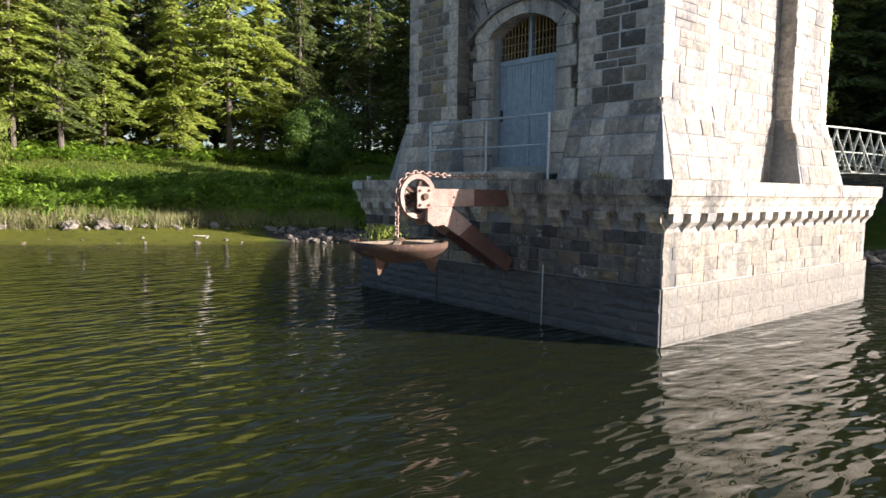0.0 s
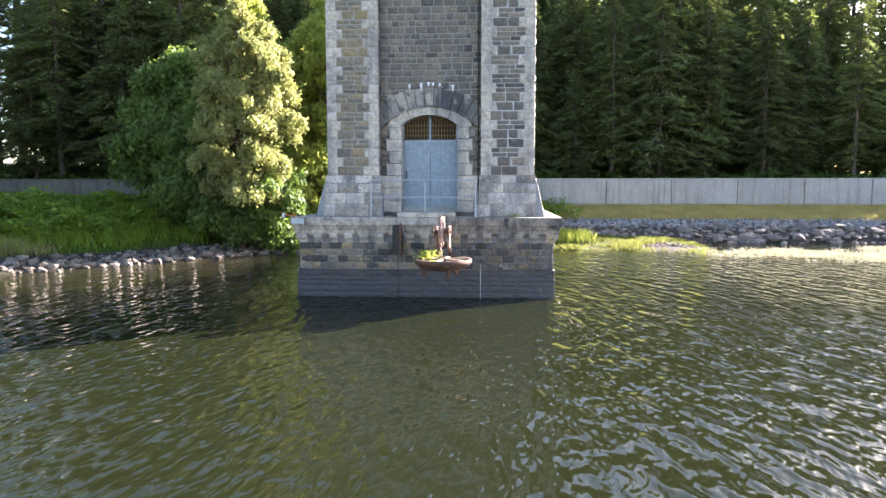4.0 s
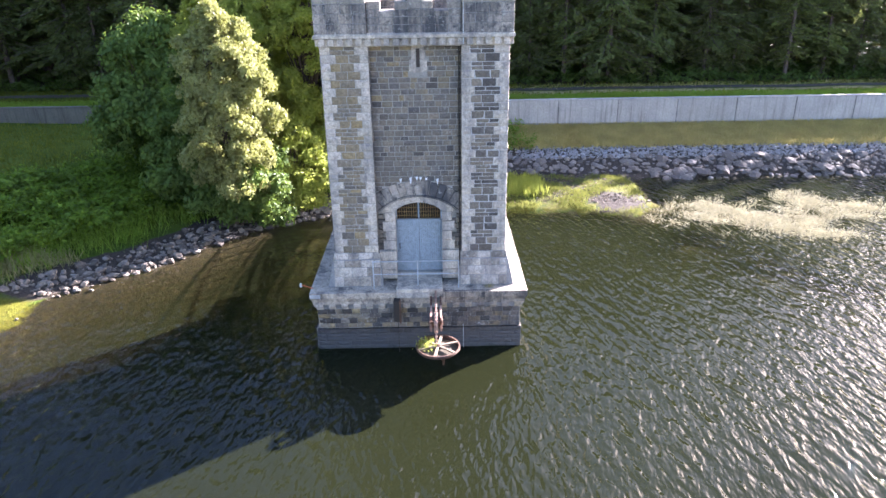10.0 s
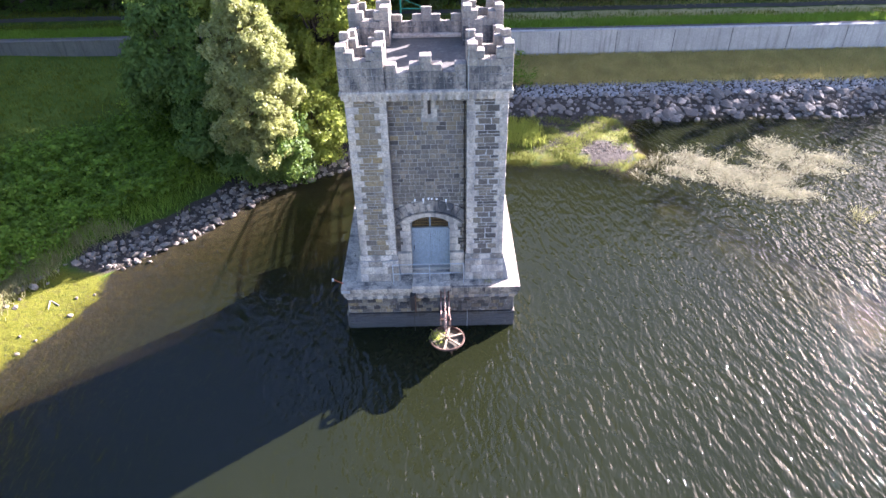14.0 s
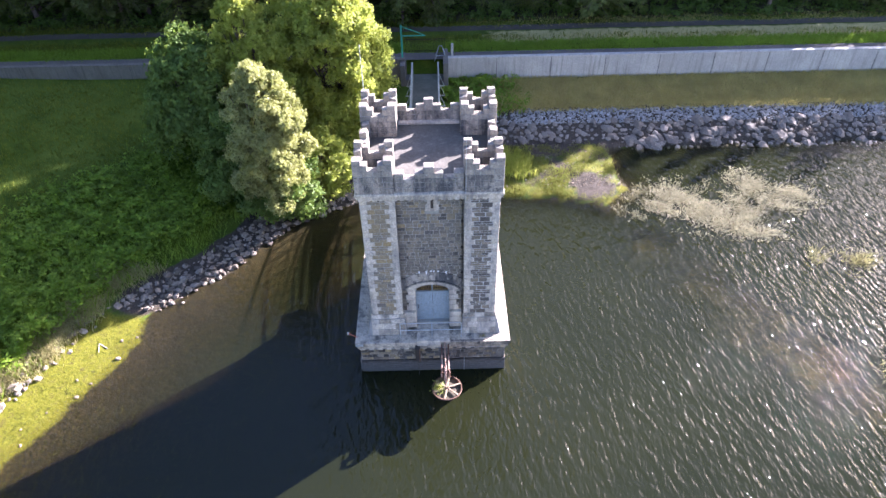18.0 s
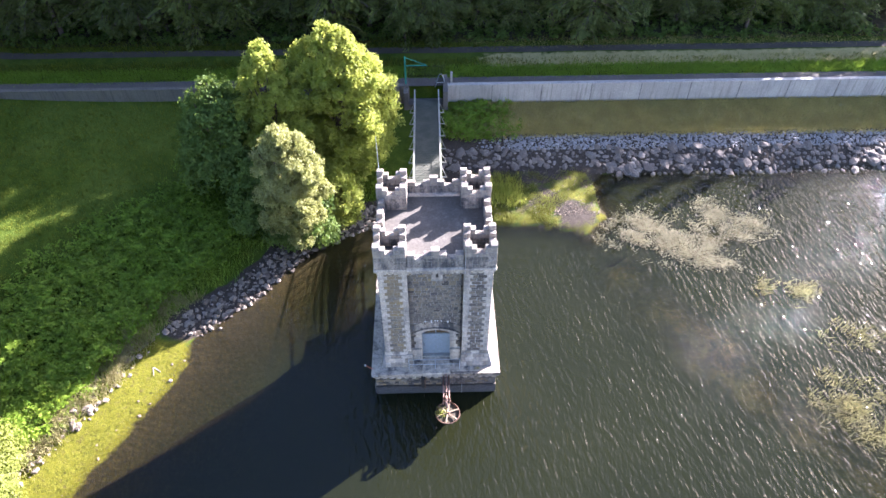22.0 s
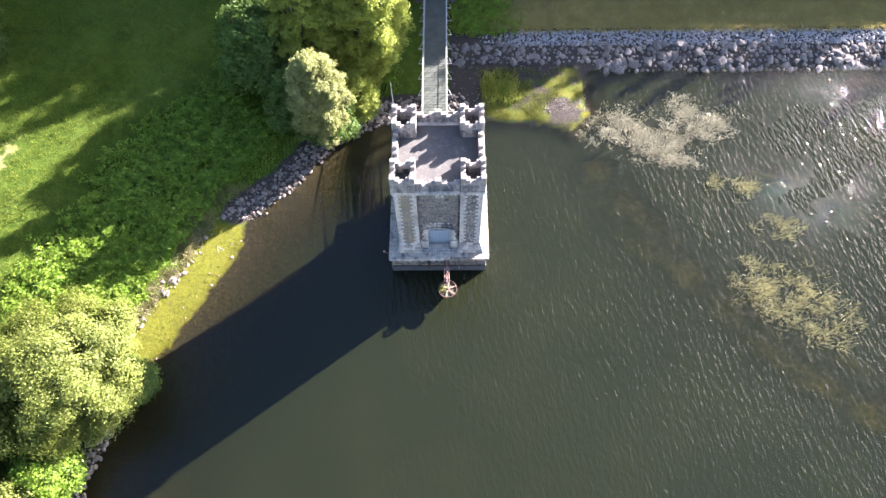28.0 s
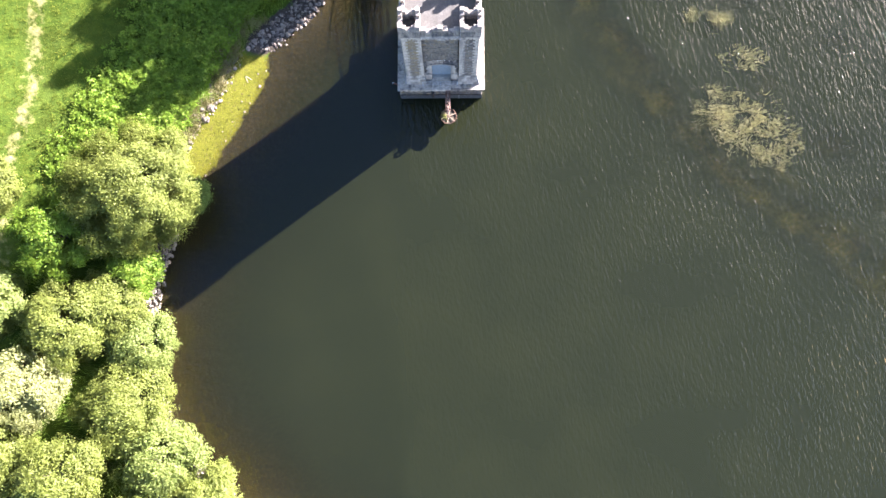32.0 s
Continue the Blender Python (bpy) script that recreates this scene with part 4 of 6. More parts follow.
sidewin = part("side_window", boxes(((CX + 2.70, -0.26, 6.05), (CX + 2.812, 0.36, 7.4))), IRON_DARK, tower, "tall barred window with pale jambs")
for i in range(5):
    part("window_bar", rod(bmesh.new(), (CX + 2.83, -0.19 + i * 0.12, 6.05), (CX + 2.83, -0.19 + i * 0.12, 7.4), 0.014, 6), IRON_DARK, sidewin)
for x, z, w, h in ((-0.36, 6.25, 0.2, 0.4), (-0.38, 6.65, 0.24, 0.4), (-0.36, 7.05, 0.2, 0.4), (0.46, 6.25, 0.2, 0.4), (0.48, 6.65, 0.24, 0.4), (0.46, 7.05, 0.2, 0.4), (0.05, 7.44, 1.0, 0.36), (0.05, 5.98, 0.9, 0.14)):
    lay(sidewin, face(CX + 2.80, 0, 90), x, z, w, h, 0.14, 0.045, STONE_PALE, "jamb_stone")


# ---- the doorway ----
def arc_block(cx, cz, r0, r1, a0, a1, y0, y1, steps=3):
    """A wedge of an arch in the front wall, between two radii and two angles."""
    bm = bmesh.new()
    rings = []
    for i in range(steps + 1):
        a = a0 + (a1 - a0) * i / steps
        c, s = math.sin(a), math.cos(a)
        rings.append([bm.verts.new((cx + r * c, y, cz + r * s)) for r, y in ((r0, y0), (r1, y0), (r1, y1), (r0, y1))])
    for a, b in zip(rings, rings[1:]):
        for i in range(4):
            bm.faces.new((a[i], a[(i + 1) % 4], b[(i + 1) % 4], b[i]))
    bm.faces.new(rings[0]), bm.faces.new(rings[-1][::-1])
    return bm


doorway = part("doorway", boxes(((DOOR_X - 0.86, -2.80, 2.35), (DOOR_X + 0.86, -2.2, 2.46))), STONE_PALE, tower, "arched doorway of pale dressed stone")
for sx in (-1, 1):
    z = 2.46
    i = 0
    while z < 5.0:
        h = min(0.37, 5.03 - z)
        w = (0.46 if i % 2 else 0.36) if z > 3.4 else 0.62
        a, b = sorted((DOOR_X + sx * 0.845, DOOR_X + sx * (0.845 + w)))
        part("jamb_stone", boxes(((a, -2.86 - (0.14 if z < 3.3 else 0), z + 0.004), (b, -2.5, z + h - 0.004)), bevel=0.014), STONE_PALE, doorway)
        z += h
        i += 1
A0 = math.asin(0.86 / 1.316)
for i in range(5):
    a = -A0 * 1.02 + i * 2.04 * A0 / 5
    part("arch_stone", arc_block(DOOR_X, 4.084, 1.316, 1.60, a + 0.004, a + 2.04 * A0 / 5 - 0.004, -2.865, -2.5), STONE_PALE, doorway)
for sx in (-1, 1):   # stones that fill between the ring and the hood
    for x0, x1, z0, z1 in ((0.86, 1.26, 5.03, 5.2), (1.02, 1.2, 5.2, 5.32)):
        a, b = sorted((DOOR_X + sx * x0, DOOR_X + sx * x1))
        part("arch_stone", boxes(((a, -2.855, z0), (b, -2.5, z1)), bevel=0.01), STONE_PALE, doorway)
A1 = math.asin(1.47 / 2.10)
part("hood_mould", arc_block(DOOR_X, 3.58, 2.04, 2.10, -A1, A1, -2.93, -2.6, 24), STONE_DARK, doorway, "thin dark hood moulding")
for i in range(13):
    a = -A1 + i * 2 * A1 / 13
    part("arch_stone", arc_block(DOOR_X, 3.58, 2.105, 2.60 + srng.uniform(-0.03, 0.04), a + 0.005, a + 2 * A1 / 13 - 0.005, -2.855 + srng.uniform(-0.008, 0.01), -2.6), STONE_DARK, doorway)
for x in (-0.55, -0.2, 0.02, 0.16, 0.36, 0.75):
    h = srng.uniform(0.08, 0.26)
    bm = bmesh.new()
    z0 = 6.35 - abs(x) * 0.12
    vs = [bm.verts.new(p) for p in ((x - 0.045, -2.872, z0), (x + 0.05, -2.872, z0 + 0.02), (x + 0.03, -2.872, z0 - h * 0.6), (x + 0.004, -2.872, z0 - h), (x - 0.025, -2.872, z0 - h * 0.5))]
    ext = bmesh.ops.extrude_face_region(bm, geom=[bm.faces.new(vs)])
    bmesh.ops.translate(bm, vec=(0, 0.01, 0), verts=[v for v in ext["geom"] if isinstance(v, bmesh.types.BMVert)])
    part("dropping_streak", bm, WEB, front_panel, "white bird dropping")
part("reveal", boxes(((DOOR_X - 0.86, -2.46, 5.42), (DOOR_X + 0.86, -1.3, 5.5))), TIMBER, doorway, "ochre boarding behind the grille")
# Dark sheet standing in for the unlit inside behind door and grille
part("back_wall", boxes(((DOOR_X - 0.9, -1.3, 2.4), (DOOR_X + 0.9, -1.25, 5.5))), IRON_DARK, doorway)

door = part("double_door", boxes(((DOOR_X - 0.845, -2.60, 4.56), (DOOR_X + 0.845, -2.50, 4.66)), ((DOOR_X - 0.03, -2.60, 4.66), (DOOR_X + 0.03, -2.50, 5.40)),
                                  ((DOOR_X - 0.845, -2.60, 2.46), (DOOR_X - 0.795, -2.50, 5.12)), ((DOOR_X + 0.795, -2.60, 2.46), (DOOR_X + 0.845, -2.50, 5.12))), PAINT_BLUE, tower,
            "closed blue-grey boarded double door with a grille above")
for i in range(20):
    x = DOOR_X - 0.79 + i * 1.58 / 20
    gap = 0.010 if i == 10 else 0.002
    part("board", boxes(((x + gap, -2.575 - (0.001 if i % 2 else 0), 2.48), (x + 1.58 / 20 - 0.002, -2.54, 4.56)), bevel=0.0025), PAINT_BLUE, door)
part("door_handle", boxes(((DOOR_X - 0.74, -2.62, 3.5), (DOOR_X - 0.71, -2.57, 3.72))), IRON_DARK, door, "dark pull handle")
for sx in (-1, 1):
    for i in range(9):
        x = DOOR_X + sx * (0.09 + i * 0.087)
        top = 4.084 + math.sqrt(1.316 ** 2 - (x - DOOR_X) ** 2)
        part("grille_bar", rod(bmesh.new(), (x, -2.55, 4.66), (x, -2.55, top), 0.012, 6), GRILLE, door)
    for z in (4.80, 4.95, 5.10):
        e = 0.80 if z < 5.1 else 0.74
        a, b = sorted((DOOR_X + sx * 0.03, DOOR_X + sx * e))
        part("grille_bar", rod(bmesh.new(), (a, -2.555, z), (b, -2.555, z), 0.010, 6), GRILLE, door)

# the doorstep, the rail and a pipe
part("doorstep", boxes(((-0.80, -3.99, LEDGE), (0.87, -2.6, 2.49)), ((-0.80, -4.0, 2.13), (0.40, -3.94, LEDGE - 0.004)), bevel=0.015), STONE_PALE, tower, "raised stone doorstep")
rail = holder("guard_rail", (0, 0, 0), "thin galvanised two-bar guard rail on the ledge", "railing")
for x, z in ((-1.62, LEDGE), (-0.02, 2.49), (1.46, LEDGE)):
    part("post", rod(bmesh.new(), (x, -3.62, z - 0.01), (x, -3.62, 3.45), 0.024, 8), GALV, rail)
for z in (3.43, 2.93):
    part("rail", rod(bmesh.new(), (-1.64, -3.62, z), (1.48, -3.62, z), 0.020, 8), GALV, rail)
pipe = tagged(part("downpipe", rod(bmesh.new(), (CX + 1.44, -2.90, 2.4), (CX + 1.44, -2.90, 10.9), 0.02, 8), IRON_DARK), "thin dark downpipe beside the corner pier", "pipe")
for z in (3.0, 4.6, 6.2, 7.8, 9.4, 10.6):
    part("clip", boxes(((CX + 1.385, -2.945, z - 0.02), (CX + 1.495, -2.80, z + 0.02)), bevel=0.006), IRON_DARK, pipe)
gauge = tagged(part("gauge_rod", rod(bmesh.new(), (1.62, -3.875, -0.4), (1.62, -3.855, 0.98), 0.011, 6), GALV), "pale thin rod fixed to the damp stonework", "rod")
lidl = tagged(part("warning_board", boxes(((-3.93, -3.962, 2.16), (-3.55, -3.953, 2.31)), bevel=0.002), GALV), "small grey scratched board on the ledge corner", "sign")
boom = holder("float_marker", (-4.0, -3.5, 2.3), "orange rod with a small white end over the ledge", "marker")
r_ = part("rod", rod(bmesh.new(), (0.12, 0, 0.065), (-0.34, 0.25, 0.09), 0.02, 6), ORANGE, boom)
part("end_cap", boxes(((-0.40, 0.22, 0.0), (-0.33, 0.30, 0.15)), bevel=0.01), WHITE, boom)

# ---- cornice, parapet and roof ----
part("upper_cornice", ring_profile([(-0.02, 10.82), (0.03, 10.84), (0.03, 10.92), (0.05, 11.06), (0.16, 11.10), (0.16, 11.20), (0.10, 11.24), (0.0, 11.26)], CX, -HALF, BACK, HALF), STONE_PALE, tower, "pale projecting string course")
for turn in (0, 90, 180, -90):
    lo, hi = {0: (-HALF, HALF), 180: (-HALF, HALF), 90: (-HALF, BACK), -90: (-BACK, HALF)}[turn]
    plane = {0: (CX, -HALF), 180: (CX, BACK), 90: (CX + HALF, 0), -90: (CX - HALF, 0)}[turn]
    n = 21
    for i in range(n):
        x = lo + 0.1 + (hi - lo - 0.2) * i / (n - 1)
        bm = boxes(((x - 0.10, -0.125, 10.86), (x + 0.10, 0.0, 11.09)), bevel=0.012)
        bmesh.ops.transform(bm, matrix=face(*plane, turn), verts=bm.verts)
        part("dentil", bm, STONE_PALE, tower)

DECK = 11.32
part("roof_deck", boxes(((CX - 2.9, -2.9, 11.0), (CX + 2.9, 2.65, DECK))), BITUMEN, tower, "flat dark felted roof")
P_OUT = 0.12


def between(u):
    """Top of the parapet between two turrets, u from 0 to 1."""
    u = min(u, 1 - u)
    return 12.26 if u < 0.16 else 11.97 if u < 0.30 else 12.26 if u < 0.42 else 12.58


def turret_top(u):
    u = min(u, 1 - u)
    return 13.02 if u < 0.235 else 12.78 if u < 0.37 else 12.45


def parapet_wall(name, a, b, turn, at, top, thick, z0=11.24, material=STONE_DARK, label=""):
    """Blocks in courses from a to b along the wall, up to the stepped outline top(u)."""
    p = new(name)
    p.parent = tower
    if label:
        tagged(p, label)
    f = face(*at, turn)
    edges = [a]
    n = 40
    for i in range(1, n):
        if abs(top((i - 0.5) / n) - top((i + 0.5) / n)) > 0.01:
            edges.append(a + (b - a) * i / n)
    edges.append(b)
    z = z0
    row = 0
    highest = max(top((i + 0.5) / n) for i in range(n))
    levels = [z0, 11.50, 11.74, 11.97, 12.26, 12.58] if highest < 12.7 else [z0, 11.55, 11.85, 12.15, 12.45, 12.78, 13.02]
    for za, zb in zip(levels, levels[1:]):
        cuts = []
        for x0, x1 in zip(edges, edges[1:]):
            if top(((x0 + x1) / 2 - a) / (b - a)) >= zb - 0.01:
                if cuts and abs(cuts[-1][1] - x0) < 1e-6:
                    cuts[-1][1] = x1
                else:
                    cuts.append([x0, x1])
        for x0, x1 in cuts:
            core = boxes(((x0 + 0.02, 0.014, za - 0.01), (x1 - 0.02, thick - 0.014, zb - 0.07)))
            bmesh.ops.transform(core, matrix=f, verts=core.verts)
            part("mortar_bed", core, MORTAR_DARK, p)
            m = max(1, round((x1 - x0) / 0.42 + srng.uniform(-0.2, 0.2)))
            xs_ = [x0] + [x0 + (x1 - x0) * (i + srng.uniform(-0.12, 0.12)) / m for i in range(1, m)] + [x1]
            for u0, u1 in zip(xs_, xs_[1:]):
                free = any(top(min(max(((u0 + u1) / 2 - a) / (b - a) + d, 0.01), 0.99)) <= zb + 0.01 for d in (-0.001, 0.001))
                bm = boxes(((u0 + 0.005, 0, za + 0.004), (u1 - 0.005, thick, zb - 0.004)), bevel=0.018)
                if free:      # weathered coping, falling outwards
                    for v in bm.verts:
                        if v.co.z > zb - 0.03 and v.co.y < thick * 0.4:
                            v.co.z -= 0.05
                bmesh.ops.transform(bm, matrix=f @ Matrix.Translation((0, srng.uniform(-0.006, 0.006), 0)), verts=bm.verts)
                part("block", bm, STONE_CAP if za > 11.9 else material, p)
        row += 1
    return p


X0, X1, Y0, Y1 = CX - HALF - P_OUT, CX + HALF + P_OUT, -HALF - P_OUT, BACK + P_OUT
TW = 1.70                                     # a turret's width
for x, y in ((X0, Y0), (X1 - TW, Y0), (X0, Y1 - TW), (X1 - TW, Y1 - TW)):
    lab = "battlemented corner turret wall, stained dark"
    parapet_wall("turret_wall", -TW / 2, TW / 2, 0, (x + TW / 2, y), turret_top, 0.34, label=lab)
    parapet_wall("turret_wall", -TW / 2, TW / 2, 180, (x + TW / 2, y + TW), turret_top, 0.34, label=lab)
    parapet_wall("turret_wall", -TW / 2 + 0.34, TW / 2 - 0.34, 90, (x + TW, y + TW / 2), lambda u: turret_top(0.2 + 0.6 * u), 0.34, label=lab)
    parapet_wall("turret_wall", -TW / 2 + 0.34, TW / 2 - 0.34, -90, (x, y + TW / 2), lambda u: turret_top(0.2 + 0.6 * u), 0.34, label=lab)
    part("turret_floor", boxes(((x + 0.2, y + 0.2, 11.2), (x + TW - 0.2, y + TW - 0.2, 11.62))), BITUMEN, tower)
span = X1 - X0 - 2 * TW
parapet_wall("parapet", -span / 2, span / 2, 0, (CX, Y0 + 0.10), between, 0.34, label="stepped battlement between the turrets")
parapet_wall("parapet", -span / 2, span / 2, 180, (CX, Y1 - 0.10), between, 0.34)
span_y = Y1 - Y0 - 2 * TW
my = (Y0 + Y1) / 2
parapet_wall("parapet", -span_y / 2, span_y / 2, 90, (X1 - 0.10, my), between, 0.34)
parapet_wall("parapet", -span_y / 2, span_y / 2, -90, (X0 + 0.10, my), between, 0.34)
part("deck_kerb", boxes(((CX - 1.5, 2.30, DECK), (CX + 1.5, 2.52, DECK + 0.16)), bevel=0.02), STONE_PALE, tower, "pale kerb along the roof edge")
mast = tagged(part("flag_mast", rod(bmesh.new(), (X0 + 0.12, Y1 + 0.03, 10.9), (X0 + 0.10, Y1 + 0.05, 15.2), 0.035, 8, 0.015), GALV), "thin pale mast fixed to the corner turret", "mast")
part("bracket", boxes(((X0 + 0.06, Y1 - 0.02, 12.0), (X0 + 0.18, Y1 + 0.06, 12.06)), bevel=0.005), IRON_DARK, mast)
whip = tagged(part("lightning_rod", rod(bmesh.new(), (X1 - TW + 0.06, Y0 - 0.02, 10.9), (X1 - TW + 0.06, Y0 - 0.02, 13.9), 0.018, 6, 0.008), GALV), "thin rod on the front turret corner", "rod")

# ---- the hoist with its hanging iron wheel ----
HX = 0.62
hoist = holder("hoist_bracket", (0, 0, 0), "rusty iron hoist bracket bolted to the plinth", "hoist")
for sx in (-1, 1):
    x = HX + sx * 0.17
    # pale outer half and dark root paint sunlight and shade on the beam
    b = part("beam", boxes(((x - 0.035, -5.62, 1.90), (x + 0.035, -4.66, 2.18)), bevel=0.006), RUST_PALE, hoist, "outer half of the beam, sunlight painted in paler red lead")
    part("beam_root", boxes(((x - 0.034, -4.662, 1.902), (x + 0.034, -3.72, 2.178)), bevel=0.006), RUST_RED, b, "root of the beam, shade painted in darker red lead")
    part("end_plate", boxes(((x + sx * 0.037 - 0.012, -5.84, 1.88), (x + sx * 0.037 + 0.012, -5.55, 2.21)), bevel=0.004), RUST_PALE, b)
    for y in (-5.79, -5.62):
        for z in (1.93, 2.15):
            part("bolt", rod(bmesh.new(), (x + sx * 0.045, y, z), (x + sx * 0.068, y, z), 0.022, 6), RUST, b)
    part("hole", rod(bmesh.new(), (x + sx * 0.034, -5.1, 2.05), (x + sx * 0.040, -5.1, 2.05), 0.02, 10), IRON_DARK, b)
    # the strut is split likewise: lit head paler, shaded foot darker
    for prof, paint, tone in (([(-5.62, 1.90), (-5.62, 1.68), (-5.50, 1.60), (-5.30, 1.62), (-4.98, 1.433), (-4.70, 1.617), (-5.14, 1.90)], RUST_PALE, "head of the sloping strut, sunlight painted in paler"),
                              ([(-4.98, 1.433), (-3.86, 0.78), (-3.74, 1.00), (-4.70, 1.617)], RUST_RED, "foot of the sloping strut, shade painted in darker")):
        bm = bmesh.new()
        a = [bm.verts.new((x - 0.032, y, z)) for y, z in prof]
        c = [bm.verts.new((x + 0.032, y, z)) for y, z in prof]
        bm.faces.new(a), bm.faces.new(c[::-1])
        for i in range(len(prof)):
            bm.faces.new((a[i], c[i], c[(i + 1) % len(prof)], a[(i + 1) % len(prof)]))
        part("strut", bm, paint, hoist, tone)
part("tie", boxes(((HX - 0.14, -5.3, 1.62), (HX + 0.14, -5.2, 1.72)), bevel=0.005), RUST, hoist)
pulley = part("pulley", lathe(bmesh.new(), [(0.33, -0.07), (0.345, -0.07), (0.345, -0.045), (0.30, -0.02), (0.30, 0.02), (0.345, 0.045), (0.345, 0.07), (0.27, 0.06), (0.26, 0.0), (0.27, -0.06), (0.33, -0.07)], (HX, -5.70, 2.06), 36, "X"),
              RUST_PALE, hoist, "grooved pulley wheel")
for i in range(5):
    a = i * 2 * math.pi / 5
    part("spoke", bar(bmesh.new(), (HX, -5.70, 2.06), (HX, -5.70 + 0.28 * math.cos(a), 2.06 + 0.28 * math.sin(a)), 0.05, 0.05, (1, 0, 0)), RUST, pulley)
part("axle", rod(bmesh.new(), (HX - 0.26, -5.70, 2.06), (HX + 0.26, -5.70, 2.06), 0.05, 12), RUST, hoist)
stub = holder("beam_stub", (0, 0, 0), "dark weathered stub of a second hoist beam", "beam")
part("stub", boxes(((-0.90, -4.25, 1.30), (-0.66, -3.70, 2.14)), bevel=0.02), IRON_DARK, stub)
part("upright", boxes(((-0.70, -4.28, 1.25), (-0.64, -4.2, 2.2)), bevel=0.008), RUST, stub)
chain2 = tagged(part("hanging_cable", rod(bmesh.new(), (-0.76, -4.12, -0.3), (-0.76, -4.12, 1.32), 0.015, 6), IRON_DARK), "dark cable hanging into the water", "cable")


def link_mesh():
    bm = bmesh.new()
    n, m = 10, 5
    rings = []
    for i in range(n):
        a = 2 * math.pi * i / n
        c = Vector((0.033 * math.cos(a), 0, 0.05 * math.sin(a)))
        o = Vector((math.cos(a), 0, math.sin(a))).normalized()
        rings.append([bm.verts.new(c + 0.013 * (o * math.cos(b) + Vector((0, 1, 0)) * math.sin(b))) for b in (2 * math.pi * j / m for j in range(m))])
    for i in range(n):
        for j in range(m):
            bm.faces.new((rings[i][j], rings[(i + 1) % n][j], rings[(i + 1) % n][(j + 1) % m], rings[i][(j + 1) % m]))
    return bm_mesh("link", bm, RUST_PALE, True)


chain = holder("chain", (HX, -5.70, 2.06), "rusty chain over the pulley holding the wheel", "chain")
LINK = link_mesh()
path_pts = []
z = 1.42
while z < 2.06:
    path_pts.append((-5.70 - 0.36, z, 90))
    z += 0.075
for i in range(1, 8):
    a = math.pi - i * math.pi / 2 / 7.2
    path_pts.append((-5.70 + 0.36 * math.cos(a), 2.06 + 0.36 * math.sin(a), math.degrees(a) - 90))
y = -5.66
while y < -3.95:
    path_pts.append((y, 2.42 - 0.03 * math.sin((y + 5.7) / 1.75 * math.pi), 0))
    y += 0.075
for n, (y, z, tilt) in enumerate(path_pts):
    l = new("link", LINK)
    l.parent = chain
    along = Matrix.Rotation(radians(tilt - 90), 4, "X")
    l.matrix_basis = Matrix.Translation((0, y + 5.70, z - 2.06)) @ along @ Matrix.Rotation(radians(90 * (n % 2)), 4, "Z")

WX, WY, WZ = 0.68, -6.06, 1.34
wheel = holder("hanging_iron_bowl", (WX, WY, WZ), "rusty six-spoked iron bowl hanging from the hoist chain", "iron bowl")
part("bowl", lathe(bmesh.new(), [(0.70, 0.045), (0.745, 0.04), (0.75, -0.035), (0.725, -0.06), (0.69, -0.10), (0.54, -0.19), (0.34, -0.25), (0.10, -0.27), (0.0, -0.27)], (0, 0, 0), 40), RUST, wheel, "shallow rusty bowl", True)
part("rim", lathe(bmesh.new(), [(0.745, 0.0), (0.745, 0.045), (0.69, 0.045), (0.69, -0.02), (0.73, -0.04)], (0, 0, 0), 40), RUST, wheel, "rusted rim")
for i in range(6):
    a = radians(20 + 60 * i)
    d = Vector((math.cos(a), math.sin(a), 0))
    part("spoke", bar(bmesh.new(), d * 0.08 + Vector((0, 0, 0.03)), d * 0.70 + Vector((0, 0, 0.02)), 0.085, 0.05), WHEEL, wheel)
    if i % 2 == 0:
        e = Vector((math.cos(a + 0.5), math.sin(a + 0.5), 0))
        bm = bmesh.new()
        s = Vector((-e.y, e.x, 0)) * 0.02
        pr = [e * 0.36 + Vector((0, 0, -0.22)), e * 0.62 + Vector((0, 0, -0.13)), e * 0.55 + Vector((0, 0, -0.42)), e * 0.49 + Vector((0, 0, -0.42))]
        a1, b1 = [bm.verts.new(p + s) for p in pr], [bm.verts.new(p - s) for p in pr]
        bm.faces.new(a1), bm.faces.new(b1[::-1])
        for j in range(4):
            bm.faces.new((a1[j], b1[j], b1[(j + 1) % 4], a1[(j + 1) % 4]))
        part("fin", bm, RUST, wheel)
part("hub", lathe(bmesh.new(), [(0.0, 0.09), (0.07, 0.09), (0.11, 0.06), (0.13, 0.0), (0.13, -0.05)], (0, 0, 0), 18), RUST, wheel, "", True)
part("soil", lathe(bmesh.new(), [(0.66, -0.09), (0.4, -0.06), (0.0, -0.05)], (0, 0, 0), 24), plain_mat("dark_silt", (0.06, 0.05, 0.035), (0.09, 0.075, 0.045), 9, 0.95), wheel)

# ---- the concrete wave wall, the path and the bridge ----
PANEL = 4.45
